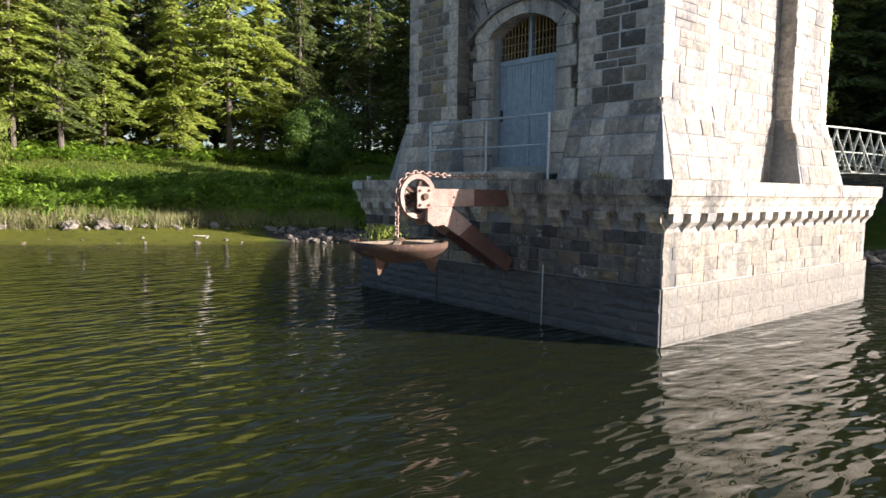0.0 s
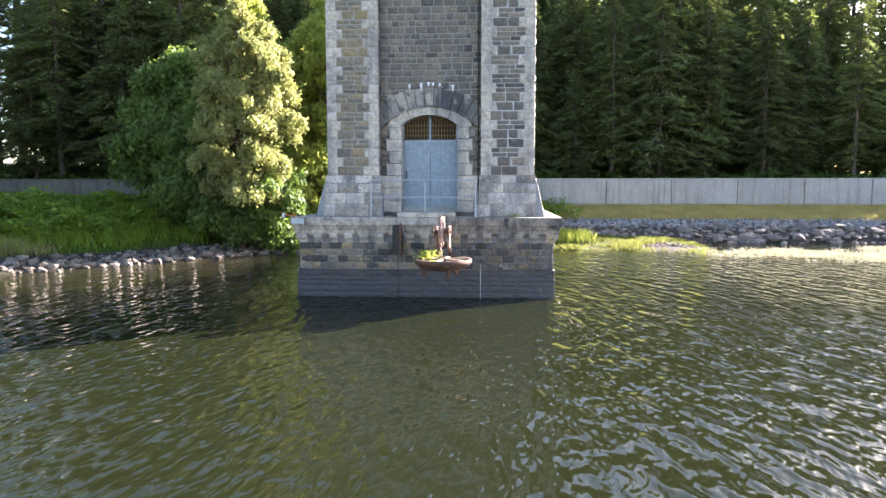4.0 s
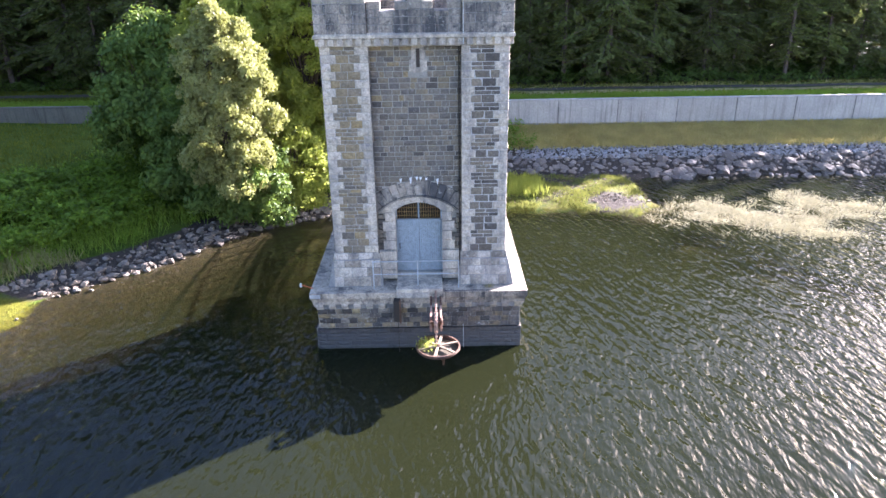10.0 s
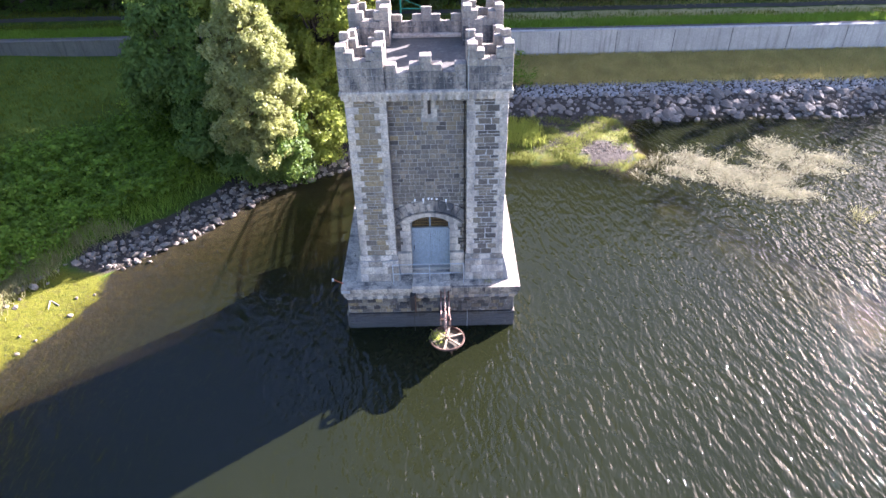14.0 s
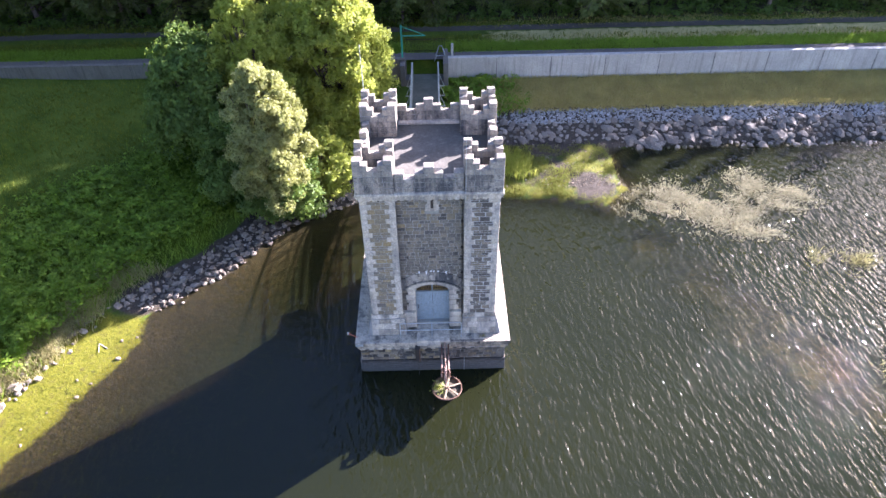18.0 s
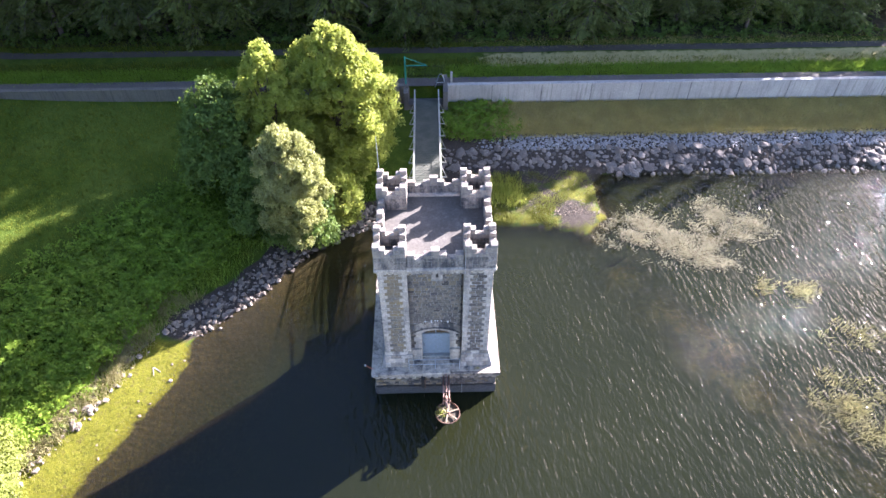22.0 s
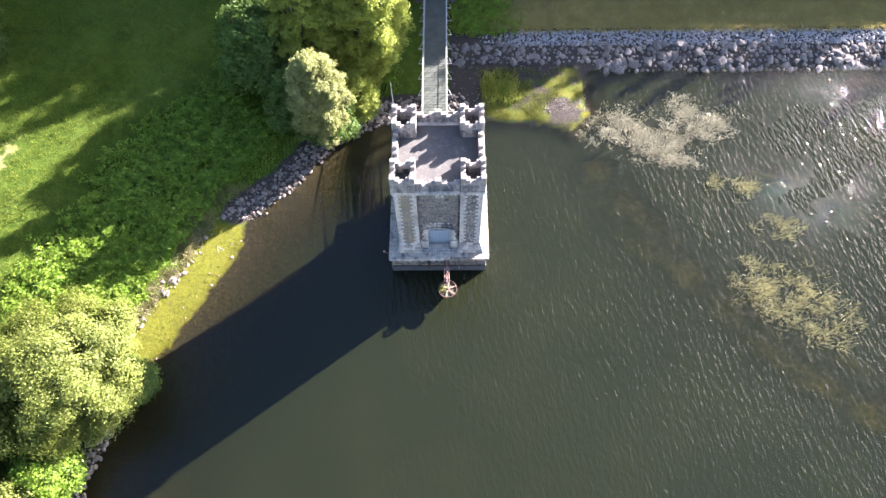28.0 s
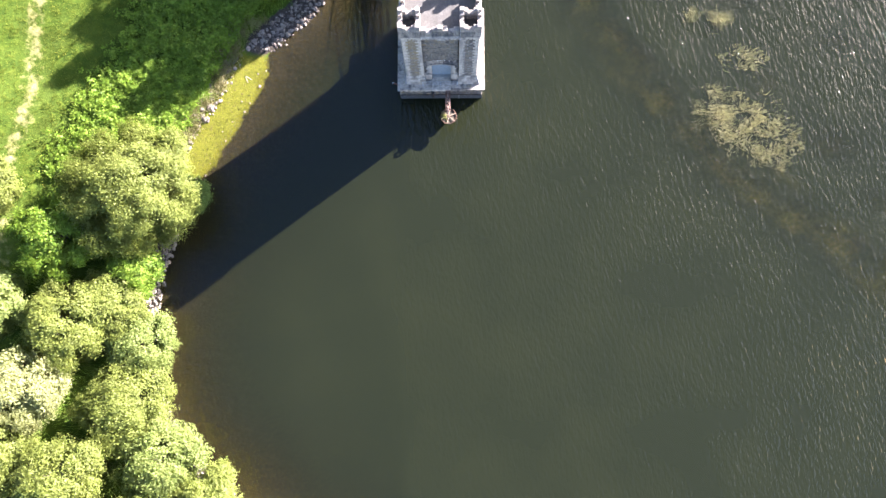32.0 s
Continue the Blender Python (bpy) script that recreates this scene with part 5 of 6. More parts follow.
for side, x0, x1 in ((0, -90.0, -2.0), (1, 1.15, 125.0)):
    # left of the bridge the wall's shade is in the concrete's tone
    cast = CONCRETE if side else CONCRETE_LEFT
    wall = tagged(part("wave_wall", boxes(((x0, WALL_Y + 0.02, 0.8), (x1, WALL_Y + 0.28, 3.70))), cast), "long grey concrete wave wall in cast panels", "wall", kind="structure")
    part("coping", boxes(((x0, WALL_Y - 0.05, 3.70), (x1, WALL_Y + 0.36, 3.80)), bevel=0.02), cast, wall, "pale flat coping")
    x = x1 if not side else x0
    while (x > x0 + 1) if not side else (x < min(x1, 60)):
        a, b = (x, x + PANEL) if side else (x - PANEL, x)
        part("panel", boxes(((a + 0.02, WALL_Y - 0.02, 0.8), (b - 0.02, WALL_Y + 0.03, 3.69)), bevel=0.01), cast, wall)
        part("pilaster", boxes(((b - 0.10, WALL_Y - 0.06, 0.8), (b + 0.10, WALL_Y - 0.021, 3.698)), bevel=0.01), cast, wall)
        part("joint", boxes(((b - 0.145, WALL_Y - 0.028, 0.8), (b - 0.105, WALL_Y - 0.018, 3.68))), MORTAR_BLACK, wall)
        x += PANEL if side else -PANEL
abut = tagged(part("bridge_abutment", boxes(((-2.4, 24.1, 0.4), (-2.0, 26.6, 3.6)), ((1.1, 23.9, 0.4), (1.5, 26.6, 3.85)), ((-2.0, 24.2, 0.4), (1.1, 25.2, 2.30)), bevel=0.02), CONCRETE_DARK), "grey concrete abutment where the footbridge lands", "abutment", kind="structure")

path_strip = new("path", grid_mesh("path", np.arange(-90, 130, 2.0), np.array([25.32, 25.9, 26.6]), np.full((3, 110), 3.53), TARMAC))
tagged(path_strip, "grey tarmac path behind the wall", "path", kind="structure")
tx = np.arange(-90.0, 130.0, 2.0)
track = new("track", grid_mesh("track", tx, np.array([30.8, 31.3, 31.8]), np.array([[land_z(a, b) + 0.05 for a in tx] for b in (30.8, 31.3, 31.8)]), TRACK))
tagged(track, "narrow dark track along the wood's edge", "path", kind="structure")

bridge = holder("footbridge", (0, 0, 0), "arched lattice-girder footbridge from bank to tower", "bridge")
BX, BY0, BY1 = -0.36, 2.9, 24.4
BAYS = 24


def deck_z(y):
    u = (y - (BY0 + BY1) / 2) / ((BY1 - BY0) / 2)
    return 2.62 + 0.50 * (1 - u * u)


step = (BY1 - BY0) / BAYS
for i in range(BAYS * 3):
    ya, yb = BY0 + i * step / 3, BY0 + (i + 1) * step / 3 - 0.02
    bm = bmesh.new()
    bar(bm, (BX - 0.98, (ya + yb) / 2, deck_z((ya + yb) / 2)), (BX + 0.98, (ya + yb) / 2, deck_z((ya + yb) / 2)), yb - ya, 0.06)
    part("deck_plank", bm, BRIDGE_DECK, bridge)
for sx in (-1, 1):
    girder = new("girder")
    girder.parent = bridge
    x = BX + sx * 1.04
    for i in range(BAYS):
        y0, y1 = BY0 + i * step, BY0 + (i + 1) * step
        z0, z1 = deck_z(y0), deck_z(y1)
        part("top_chord", bar(bmesh.new(), (x, y0, z0 + 1.12), (x, y1, z1 + 1.12), 0.11, 0.05), BRIDGE_PAINT, girder)
        part("bottom_chord", bar(bmesh.new(), (x, y0, z0 - 0.22), (x, y1, z1 - 0.22), 0.11, 0.06), BRIDGE_PAINT, girder)
        part("lattice_bar", bar(bmesh.new(), (x + 0.02, y0, z0 - 0.22), (x + 0.02, y1, z1 + 1.12), 0.02, 0.06, (1, 0, 0)), BRIDGE_PAINT, girder)
        part("lattice_bar", bar(bmesh.new(), (x - 0.02, y0, z0 + 1.12), (x - 0.02, y1, z1 - 0.22), 0.02, 0.06, (1, 0, 0)), BRIDGE_PAINT, girder)
        part("lattice_bar", bar(bmesh.new(), (x, y0, z0 + 0.40), (x, y1, z1 + 0.40), 0.03, 0.035), BRIDGE_PAINT, girder)
        if i % 2 == 0:
            part("outrigger", bar(bmesh.new(), (x, y0, z0 + 0.95), (x + sx * 0.45, y0, z0 - 0.2), 0.04, 0.04), BRIDGE_PAINT, girder)
            part("crossbeam", bar(bmesh.new(), (BX, y0, z0 - 0.16), (x + sx * 0.48, y0, z0 - 0.2), 0.05, 0.08), BRIDGE_PAINT, girder)

gate = holder("gate_post_frame", (-2.2, 25.3, 3.4), "green steel post with a swinging arm beside the bridge", "gate")
part("post", boxes(((-0.07, -0.07, -0.1), (0.07, 0.07, 3.1)), bevel=0.01), GREEN_PAINT, gate)
part("arm", bar(bmesh.new(), (0, 0, 2.2), (1.9, 0.1, 2.15), 0.06, 0.08), GREEN_PAINT, gate)
part("stay", bar(bmesh.new(), (0, 0, 3.0), (1.8, 0.1, 2.2), 0.04, 0.05), GREEN_PAINT, gate)
fence = holder("bar_fence", (0, 26.7, 3.5), "dark upright-bar fence behind the bridge", "fence")
for i in range(26):
    part("fence_bar", rod(bmesh.new(), (-2.0 + i * 0.13, 0, 0), (-2.0 + i * 0.13, 0, 1.25), 0.012, 5), IRON_DARK, fence)
for z in (0.15, 1.15):
    part("fence_rail", rod(bmesh.new(), (-2.05, 0, z), (1.35, 0, z), 0.02, 6), IRON_DARK, fence)
stile = holder("stile_frame", (0.9, 25.4, 3.3), "grey tubular stile at the wall's end", "stile")
for p, q in (((-0.5, 0, 0), (-0.1, 0, 1.35)), ((0.5, 0, 0), (0.1, 0, 1.35)), ((-0.1, 0, 1.35), (0.1, 0, 1.35)), ((-0.36, 0, 0.5), (0.36, 0, 0.5)), ((-0.5, 0.6, 0), (-0.1, 0, 1.35)), ((0.5, 0.6, 0), (0.1, 0, 1.35))):
    part("tube", rod(bmesh.new(), p, q, 0.03, 8), GALV, stile)
tagged(part("concrete_post", boxes(((1.75, 25.5, 3.3), (1.95, 25.7, 4.75)), bevel=0.03), CONCRETE), "pale concrete post by the path", "post")

# ---- trees and bushes ----
def quad_cloud(name, centres, along, across, material):
    """Many four-cornered leaves in one mesh, from arrays of centres and half axes."""
    n = len(centres)
    v = np.stack([centres - along, centres + across * 0.9 - along * 0.1, centres + along, centres - across * 0.9 - along * 0.1], 1).reshape(-1, 3)
    me = bpy.data.meshes.new(name)
    me.vertices.add(4 * n)
    me.vertices.foreach_set("co", v.ravel())
    me.loops.add(4 * n)
    me.loops.foreach_set("vertex_index", np.arange(4 * n))
    me.polygons.add(n)
    me.polygons.foreach_set("loop_start", np.arange(n) * 4)
    me.polygons.foreach_set("loop_total", np.full(n, 4))
    me.update()
    me.materials.append(material)
    return me


def unit(v):
    return v / np.maximum(np.linalg.norm(v, axis=1, keepdims=True), 1e-9)


def conifer(name, seed, height, reach, bare, material, density=1.0, gap=1.35):
    """A spruce: a tapered trunk with whorls of drooping, needle-clad branches."""
    rng = np.random.default_rng(seed)
    tree = new(name)
    bm = bmesh.new()
    rod(bm, (0, 0, -0.4), (0, 0, height * 0.55), 0.24 * height / 20, 9, 0.15 * height / 20)
    rod(bm, (0, 0, height * 0.55), (0, 0, height), 0.15 * height / 20, 7, 0.02)
    h = 1.2
    while h < bare + 1.5:
        for _ in range(3):
            a = rng.uniform(0, 6.283)
            l = rng.uniform(0.5, 1.6)
            rod(bm, (0, 0, h), (l * math.cos(a), l * math.sin(a), h - 0.25 * l), 0.025, 4, 0.008)
        h += rng.uniform(0.4, 0.8)
    C, A, B = [], [], []
    h = bare
    while h < height - 0.3:
        f = (h - bare) / (height - bare)
        L0 = reach * (1 - f) ** 0.75 * min(1.0, 0.45 + 2.2 * f) + 0.25
        for _ in range(rng.integers(4, 7)):
            a, L = rng.uniform(0, 6.283), L0 * rng.uniform(0.45, 1.32) * (1 + 0.22 * math.sin(2 * a + seed + 0.5 * h))
            d, side = np.array([math.cos(a), math.sin(a), 0]), np.array([-math.sin(a), math.cos(a), 0])
            drop = rng.uniform(0.12, 0.55)
            if L > 0.8:
                bar(bm, (0, 0, h), tuple(d * L * 0.9 + np.array([0, 0, h - drop * L * 0.75])), 0.04, 0.04)
            m = max(5, int(L * 12 * density * gap ** 0.5))
            s = rng.uniform(0.12, 1.0, m) ** 0.8
            wide = (1.12 - s) * 0.42 * L + 0.12
            off = rng.uniform(-1, 1, m) * wide
            p = d * (s * L)[:, None] + side * off[:, None]
            p[:, 2] += h - drop * L * s ** 1.4 - np.abs(off) * 0.28 + rng.normal(0, 0.07, m)
            ax = unit(d * 1.0 + side * np.sign(off)[:, None] * rng.uniform(0.2, 0.9, (m, 1)) + np.array([0, 0, -0.3]) + rng.normal(0, 0.25, (m, 3)))
            cr = unit(np.cross(ax, rng.normal(0, 0.45, (m, 3)) + np.array([0, 0, 1.0])))
            size = rng.uniform(0.16, 0.36, (m, 1)) * (0.7 + 0.3 * min(L, 3) / 3)
            C.append(p), A.append(ax * size), B.append(cr * size * rng.uniform(0.28, 0.5, (m, 1)))
        h += gap * rng.uniform(0.24, 0.48) / max(0.5, density) * (1.25 - 0.6 * f)
    part("trunk", bm, BARK, tree)
    part("crown", quad_cloud("crown", np.vstack(C), np.vstack(A), np.vstack(B), material), material, tree)
    return tree


def broadleaf(name, seed, clumps, leaves, size, material, trunks, droop=0.3, loose=0.15, dome=0.35):
    """A leafy tree: stems and limbs that run up into clumps, each clump a shell of single leaves."""
    rng = np.random.default_rng(seed)
    tree = new(name)
    clumps = np.array(clumps, float)
    bm = bmesh.new()
    for (x, y, r) in trunks:
        near = clumps[np.argsort(np.hypot(clumps[:, 0] - x, clumps[:, 1] - y))[: max(4, len(clumps) // len(trunks))]]
        top = near[:, 2].mean()
        mid = (x * 0.7 + near[:, 0].mean() * 0.3, y * 0.7 + near[:, 1].mean() * 0.3, top * 0.55)
        rod(bm, (x, y, -0.5), mid, r, 9, r * 0.7)
        for c in near:
            rod(bm, (mid[0], mid[1], min(mid[2], c[2] * 0.8)), (c[0], c[1], c[2]), r * 0.4, 5, r * 0.1)
    part("trunk", bm, BARK, tree)
    sub = []
    for cx, cy, cz, r in clumps:
        k = max(9, int(26 * r))
        dirs = unit(rng.normal(0, 1, (k, 3)))
        dirs[:, 2] = np.abs(dirs[:, 2]) * 0.9 - 0.35
        rr = r * rng.uniform(0.13, 0.33, k)
        sub += [(*(np.array((cx, cy, cz)) + q * r * rng.uniform(0.45, 0.95)), s) for q, s in zip(dirs, rr)]
    sub = np.array(sub)
    w = sub[:, 3] ** 2
    pick = rng.choice(len(sub), leaves, p=w / w.sum())
    d = unit(rng.normal(0, 1, (leaves, 3)))
    r = sub[pick, 3] * (0.45 + 0.85 * rng.beta(2.2, 1.6, leaves))
    p = sub[pick, :3] + d * r[:, None]
    p[:, 2] -= droop * rng.uniform(0, 1, leaves) ** 3 * sub[pick, 3]
    p += rng.normal(0, loose, (leaves, 3))
    heart = clumps[:, :3].mean(0) - np.array([0, 0, 1.0])
    out = unit(d + dome * unit(p - heart) * 2.0 + rng.normal(0, 0.6 - 0.25 * min(dome, 1.0), (leaves, 3)) + np.array([0, 0, 0.3]))
    ax = unit(np.cross(out, rng.normal(0, 1, (leaves, 3))) + np.array([0, 0, -0.45]))
    cr = unit(np.cross(ax, out))
    s = size * rng.uniform(0.6, 1.3, (leaves, 1))
    part("crown", quad_cloud("crown", p, ax * s, cr * s * 0.55, material), material, tree)
    return tree


rng = np.random.default_rng(7)
KINDS = [conifer("spruce_tree", 11, 21.0, 4.3, 1.3, LEAF_SPRUCE, 1.25), conifer("spruce_tree", 12, 19.0, 4.2, 1.5, LEAF_SPRUCE, 1.25),
         conifer("spruce_tree", 13, 22.5, 4.0, 2.6, LEAF_SPRUCE, 1.1), conifer("spruce_tree", 14, 17.5, 4.5, 0.9, LEAF_SPRUCE, 1.3)]
BARE = [conifer("spruce_tree", 15, 21.0, 3.2, 9.5, LEAF_SPRUCE, 1.1), conifer("spruce_tree", 16, 19.5, 2.9, 7.5, LEAF_SPRUCE, 1.0)]
# left-edge spruces that carry sunlight in their needle colour
PALE = [conifer("spruce_tree", 21, 17.0, 4.8, 1.6, LEAF_SPRUCE_SUNLIT, 1.5, 2.2), conifer("spruce_tree", 22, 20.0, 4.6, 3.6, LEAF_SPRUCE_SUNLIT, 1.5, 2.0)]
FOREST = []            # place, and the sort: 0 edge, 1 inside the wood, 2 light edge
for row, (y0, gap, sort, big) in enumerate(((34.6, 3.5, 0, 0.9), (37.6, 3.3, 0, 1.0), (41.0, 3.2, 1, 1.08), (45.0, 3.4, 1, 1.2), (49.5, 3.4, 1, 1.28), (55.0, 3.4, 3, 1.38), (61.0, 4.2, 3, 1.5), (68.0, 4.6, 3, 1.6))):
    x = -64.0 + row * 1.7 - (30 if row > 4 else 0)
    while x < 43.0 - row * 1.2:
        if not (-66 < x < -44 and row > 2 and rng.uniform() < 0.6):
            FOREST.append((x + rng.uniform(-1.1, 1.1), y0 + rng.uniform(-1.2, 1.2), sort, big))
        x += gap * rng.uniform(0.75, 1.3)
for row, (y0, gap, big) in enumerate(((50.5, 3.2, 1.35), (54.5, 3.4, 1.45))):     # tall trees behind the lowered end of the wood
    x = 38.0 + row
    while x < 54.0 - 3 * row:
        FOREST.append((x + rng.uniform(-1, 1), y0 + rng.uniform(-1.2, 1.2), 0, big))
        x += gap * rng.uniform(0.8, 1.25)
for row, (y0, gap) in enumerate(((35.2, 3.6), (38.6, 3.6), (42.0, 3.8))):      # low spruces, mostly out of view, added to shade the wave wall
    x = 43.0 + row
    while x < 84.0:
        FOREST.append((x + rng.uniform(-1, 1), y0 + rng.uniform(-1, 1), 4, 0.57))
        x += gap * rng.uniform(0.8, 1.25)
for row in range(4):
    y = 32.0 - row
    while y > -26:
        if not (row > 0 and 12 < y < 26 and rng.uniform() < 0.5):
            FOREST.append((-50.5 - 5.0 * row + rng.uniform(-1.6, 1.6), y + rng.uniform(-1.2, 1.2), 2 if row == 0 else 0 if row == 1 else 3, 1.0 + 0.12 * row))
        y -= (4.3 + 0.5 * row) * rng.uniform(0.75, 1.3)
used = set()


def open_wood(x, y):
    """How far the wood is thinned towards the open sky in the north-west."""
    far, way = math.hypot(x - 8.4, y + 14.4), math.degrees(math.atan2(y + 14.4, x - 8.4))
    return 0.0 if not 133 < way < 149 or far < 72 else 0.42 if far < 88 else 0.80


FOREST = [f for f in FOREST if not ((f[0] < -52 and f[1] > 42 or f[0] < -58 and f[1] > 22) and rng.uniform() < 0.25 or open_wood(f[0], f[1]) > rng.uniform())]      # the wood is thin here, with sky behind its stems
for x, y, sort, big in FOREST:
    pool = PALE if sort == 2 and y < 17 and rng.uniform() < 0.92 else KINDS[:3] if sort == 1 else KINDS[1::2] if sort == 3 else KINDS
    if (-80 < x < -50 and y > 21 and rng.uniform() < 0.85) or (-50 <= x < -20 and y > 33 and rng.uniform() < 0.3):
        pool, big = BARE, big * 1.25
    fresh = [k for k in pool if k not in used]
    src = fresh[0] if fresh else pool[rng.integers(len(pool))]
    s = big * rng.uniform(0.74, 1.12)
    # heights cut to let sunlight fall on the meadow
    if -8 < x < 15 and y < 47:
        s *= 0.74 if y < 36 else 0.85
    elif 4 < x < 28 and 39 < y < 58:
        s *= 0.89
    if sort == 3:
        s *= 1.38 if x < -15 else 1.12
    if y < 47 and x > 22 and sort != 4:      # cut lower here so the sun reaches the spit, birch and left shore
        s *= 0.66 if 26.5 < x < 32 else 0.92 if x < 34 else 0.62 if y < 40 else 0.74
    m = Matrix.Translation((x, y, land_z(x, y))) @ Matrix.Rotation(rng.uniform(0, 6.28), 4, "Z") @ Matrix.Rotation(rng.normal(0, 0.015), 4, "X")
    if src in used:
        ob = copy_thing(src, m)
    else:
        ob, _ = src, used.add(src)
        src.matrix_basis = m
    ob.scale = (s, s, s)
    tagged(ob, "spruce with drooping branches, sunlight put into its lighter green" if src in PALE else "tall dark green spruce with a bare lower trunk", "tree", "spruces of the wood behind the reservoir")

# ---- the trees and bushes of the bank ----
def set_tree(ob, x, y, label, category="tree", group=""):
    ob.location = (x, y, land_z(x, y))
    return tagged(ob, label, category, group)


def clump_set(seed, n, cx, cy, z0, z1, rx, ry, r0, r1, lean=0.0):
    """Clumps that fill an egg-shaped crown."""
    g = np.random.default_rng(seed)
    out = []
    for i in range(n):
        f = (i + 0.5) / n
        z = z0 + (z1 - z0) * f
        wide = math.sqrt(max(0.06, 1 - (2 * abs(f - 0.42)) ** 2.2)) if f > 0.42 else 0.62 + 0.38 * f / 0.42
        a = i * 2.39996 + g.uniform(-0.4, 0.4)
        q = g.uniform(0.25, 1.0) ** 0.5
        out.append((cx + math.cos(a) * rx * wide * q + lean * (z - z0), cy + math.sin(a) * ry * wide * q, z, g.uniform(r0, r1) * (1.0 - 0.35 * f)))
    return out


set_tree(broadleaf("birch_tree", 31, clump_set(31, 112, 0, 0, 1.8, 12.8, 4.6, 3.2, 0.95, 1.55) + clump_set(35, 48, 0.8, -0.4, 2.0, 11.9, 2.9, 2.3, 1.0, 1.5), 165000, 0.11, LEAF_BIRCH, [(0, 0, 0.22), (0.8, 0.6, 0.16)], 0.7, 0.05, 0.15), -7.0, 16.3, "tall birch with sunlit yellow-green leaves on the bank")
set_tree(broadleaf("birch_tree", 36, clump_set(36, 46, 0, 0, 3.6, 12.3, 2.0, 2.0, 0.8, 1.3), 42000, 0.12, LEAF_BIRCH, [(0, 0, 0.18)], 0.9, 0.05, 0.15), -11.8, 14.8, "birch with drooping pale yellow-green leaves")
set_tree(broadleaf("willow_tree", 32, clump_set(32, 84, 0.4, -0.6, 2.6, 11.4, 2.2, 2.0, 0.6, 1.1) + clump_set(39, 34, 0.6, -0.5, 6.2, 11.0, 2.2, 2.0, 0.7, 1.1), 105000, 0.09, LEAF_WILLOW, [(0, 0, 0.16), (-0.6, 0.3, 0.12)], 1.2, 0.05, 0.2), -10.3, 9.2, "slender grey-green willow by the water")
set_tree(broadleaf("alder_tree", 40, clump_set(40, 30, 0, 0, 0.4, 4.6, 2.4, 1.9, 0.8, 1.3), 30000, 0.13, LEAF_ALDER, [(0, 0, 0.1), (0.7, 0.2, 0.08)], 0.3), -9.9, 9.9, "low dark alder scrub below the willow")
set_tree(broadleaf("alder_tree", 33, clump_set(33, 36, 0, 0, 0.8, 9.2, 3.1, 3.2, 1.2, 1.9), 36000, 0.15, LEAF_ALDER, [(0, 0, 0.2), (-1.0, 0.4, 0.15), (1.2, -0.3, 0.15)], 0.3), -15.6, 14.6, "rounded dark green alder")
set_tree(broadleaf("alder_tree", 34, clump_set(34, 26, 0, 0, 0.5, 6.4, 2.9, 2.5, 1.0, 1.6), 26000, 0.14, LEAF_ALDER, [(0, 0, 0.15), (0.8, 0.2, 0.12)], 0.3), -12.4, 10.8, "low dark green alder at the bank's edge")
set_tree(broadleaf("birch_tree", 38, clump_set(38, 30, 0, 0, 0.2, 4.6, 2.0, 1.6, 0.7, 1.1), 30000, 0.11, LEAF_BIRCH, [(0, 0, 0.09)], 0.4), -7.6, 12.2, "low yellow-green birch scrub above the stones")
set_tree(broadleaf("sallow_bush", 41, clump_set(41, 120, 0, 0, 0.6, 7.4, 5.9, 5.4, 1.1, 1.7), 210000, 0.095, LEAF_BUSH, [(0, 0, 0.2), (1.3, 0.6, 0.15), (-1.2, -0.6, 0.15)], 0.2, 0.22, 1.0), -26.7, -13.6, "large rounded sunlit sallow bush overhanging the shore", "bush", "bushes along the shore")
for n, (x, y, r, h, m, lab) in enumerate(((-33.2, -17.4, 4.0, 5.6, LEAF_HERB, "bright fresh green bush behind the sallow"), (-27.4, -20.2, 2.9, 3.6, LEAF_HERB, "fresh green bush above the shore stones"), (-32.0, -25.4, 4.4, 5.6, LEAF_BUSH, "sunlit yellow-green sallow bush"),
                                         (-26.2, -26.6, 3.2, 4.2, LEAF_FRESH, "yellow-green birch scrub by the water"), (-26.9, -32.0, 4.2, 5.4, LEAF_BUSH, "rounded yellow-green sallow bush"), (-35.0, -30.4, 3.8, 5.8, LEAF_WILLOW, "pale grey-green willow bush"),
                                         (-23.8, -36.4, 4.0, 5.0, LEAF_FRESH, "bright yellow-green bush by the water"), (-31.2, -37.6, 4.2, 6.2, LEAF_BUSH, "pale green sallow bush"), (-19.8, -40.2, 3.6, 4.6, LEAF_BUSH, "bright leafy bush by the water"),
                                         (-26.4, -42.2, 4.2, 5.6, LEAF_BUSH, "dense yellow-green sallow bush"), (-38.6, -23.4, 3.6, 5.2, LEAF_FRESH, "sunlit birch scrub above the bank"), (-39.4, -13.0, 2.6, 3.8, LEAF_BUSH, "yellow-green bush beside the meadow"), (-37.0, -36.0, 4.0, 6.0, LEAF_BUSH, "tall sunlit green bush"), (-22.6, -13.4, 1.9, 3.0, LEAF_ALDER, "low dark green alder leaning over the water"), (-29.0, -23.6, 3.4, 4.4, LEAF_BUSH, "soft yellow-green sallow bush"), (-41.5, 16.5, 3.2, 6.5, LEAF_ALDER, "dark green alder beside the meadow"))):
    set_tree(broadleaf("sallow_bush", 50 + n, clump_set(50 + n, 48, 0, 0, 0.4, h * 0.88, r * 0.88, r * 0.88, r * 0.22, r * 0.40), int(3600 * r * r), 0.105, m, [(0, 0, 0.12), (0.6, 0.3, 0.09)], 0.25, 0.17, 0.8), x, y, lab, "bush", "bushes along the shore")

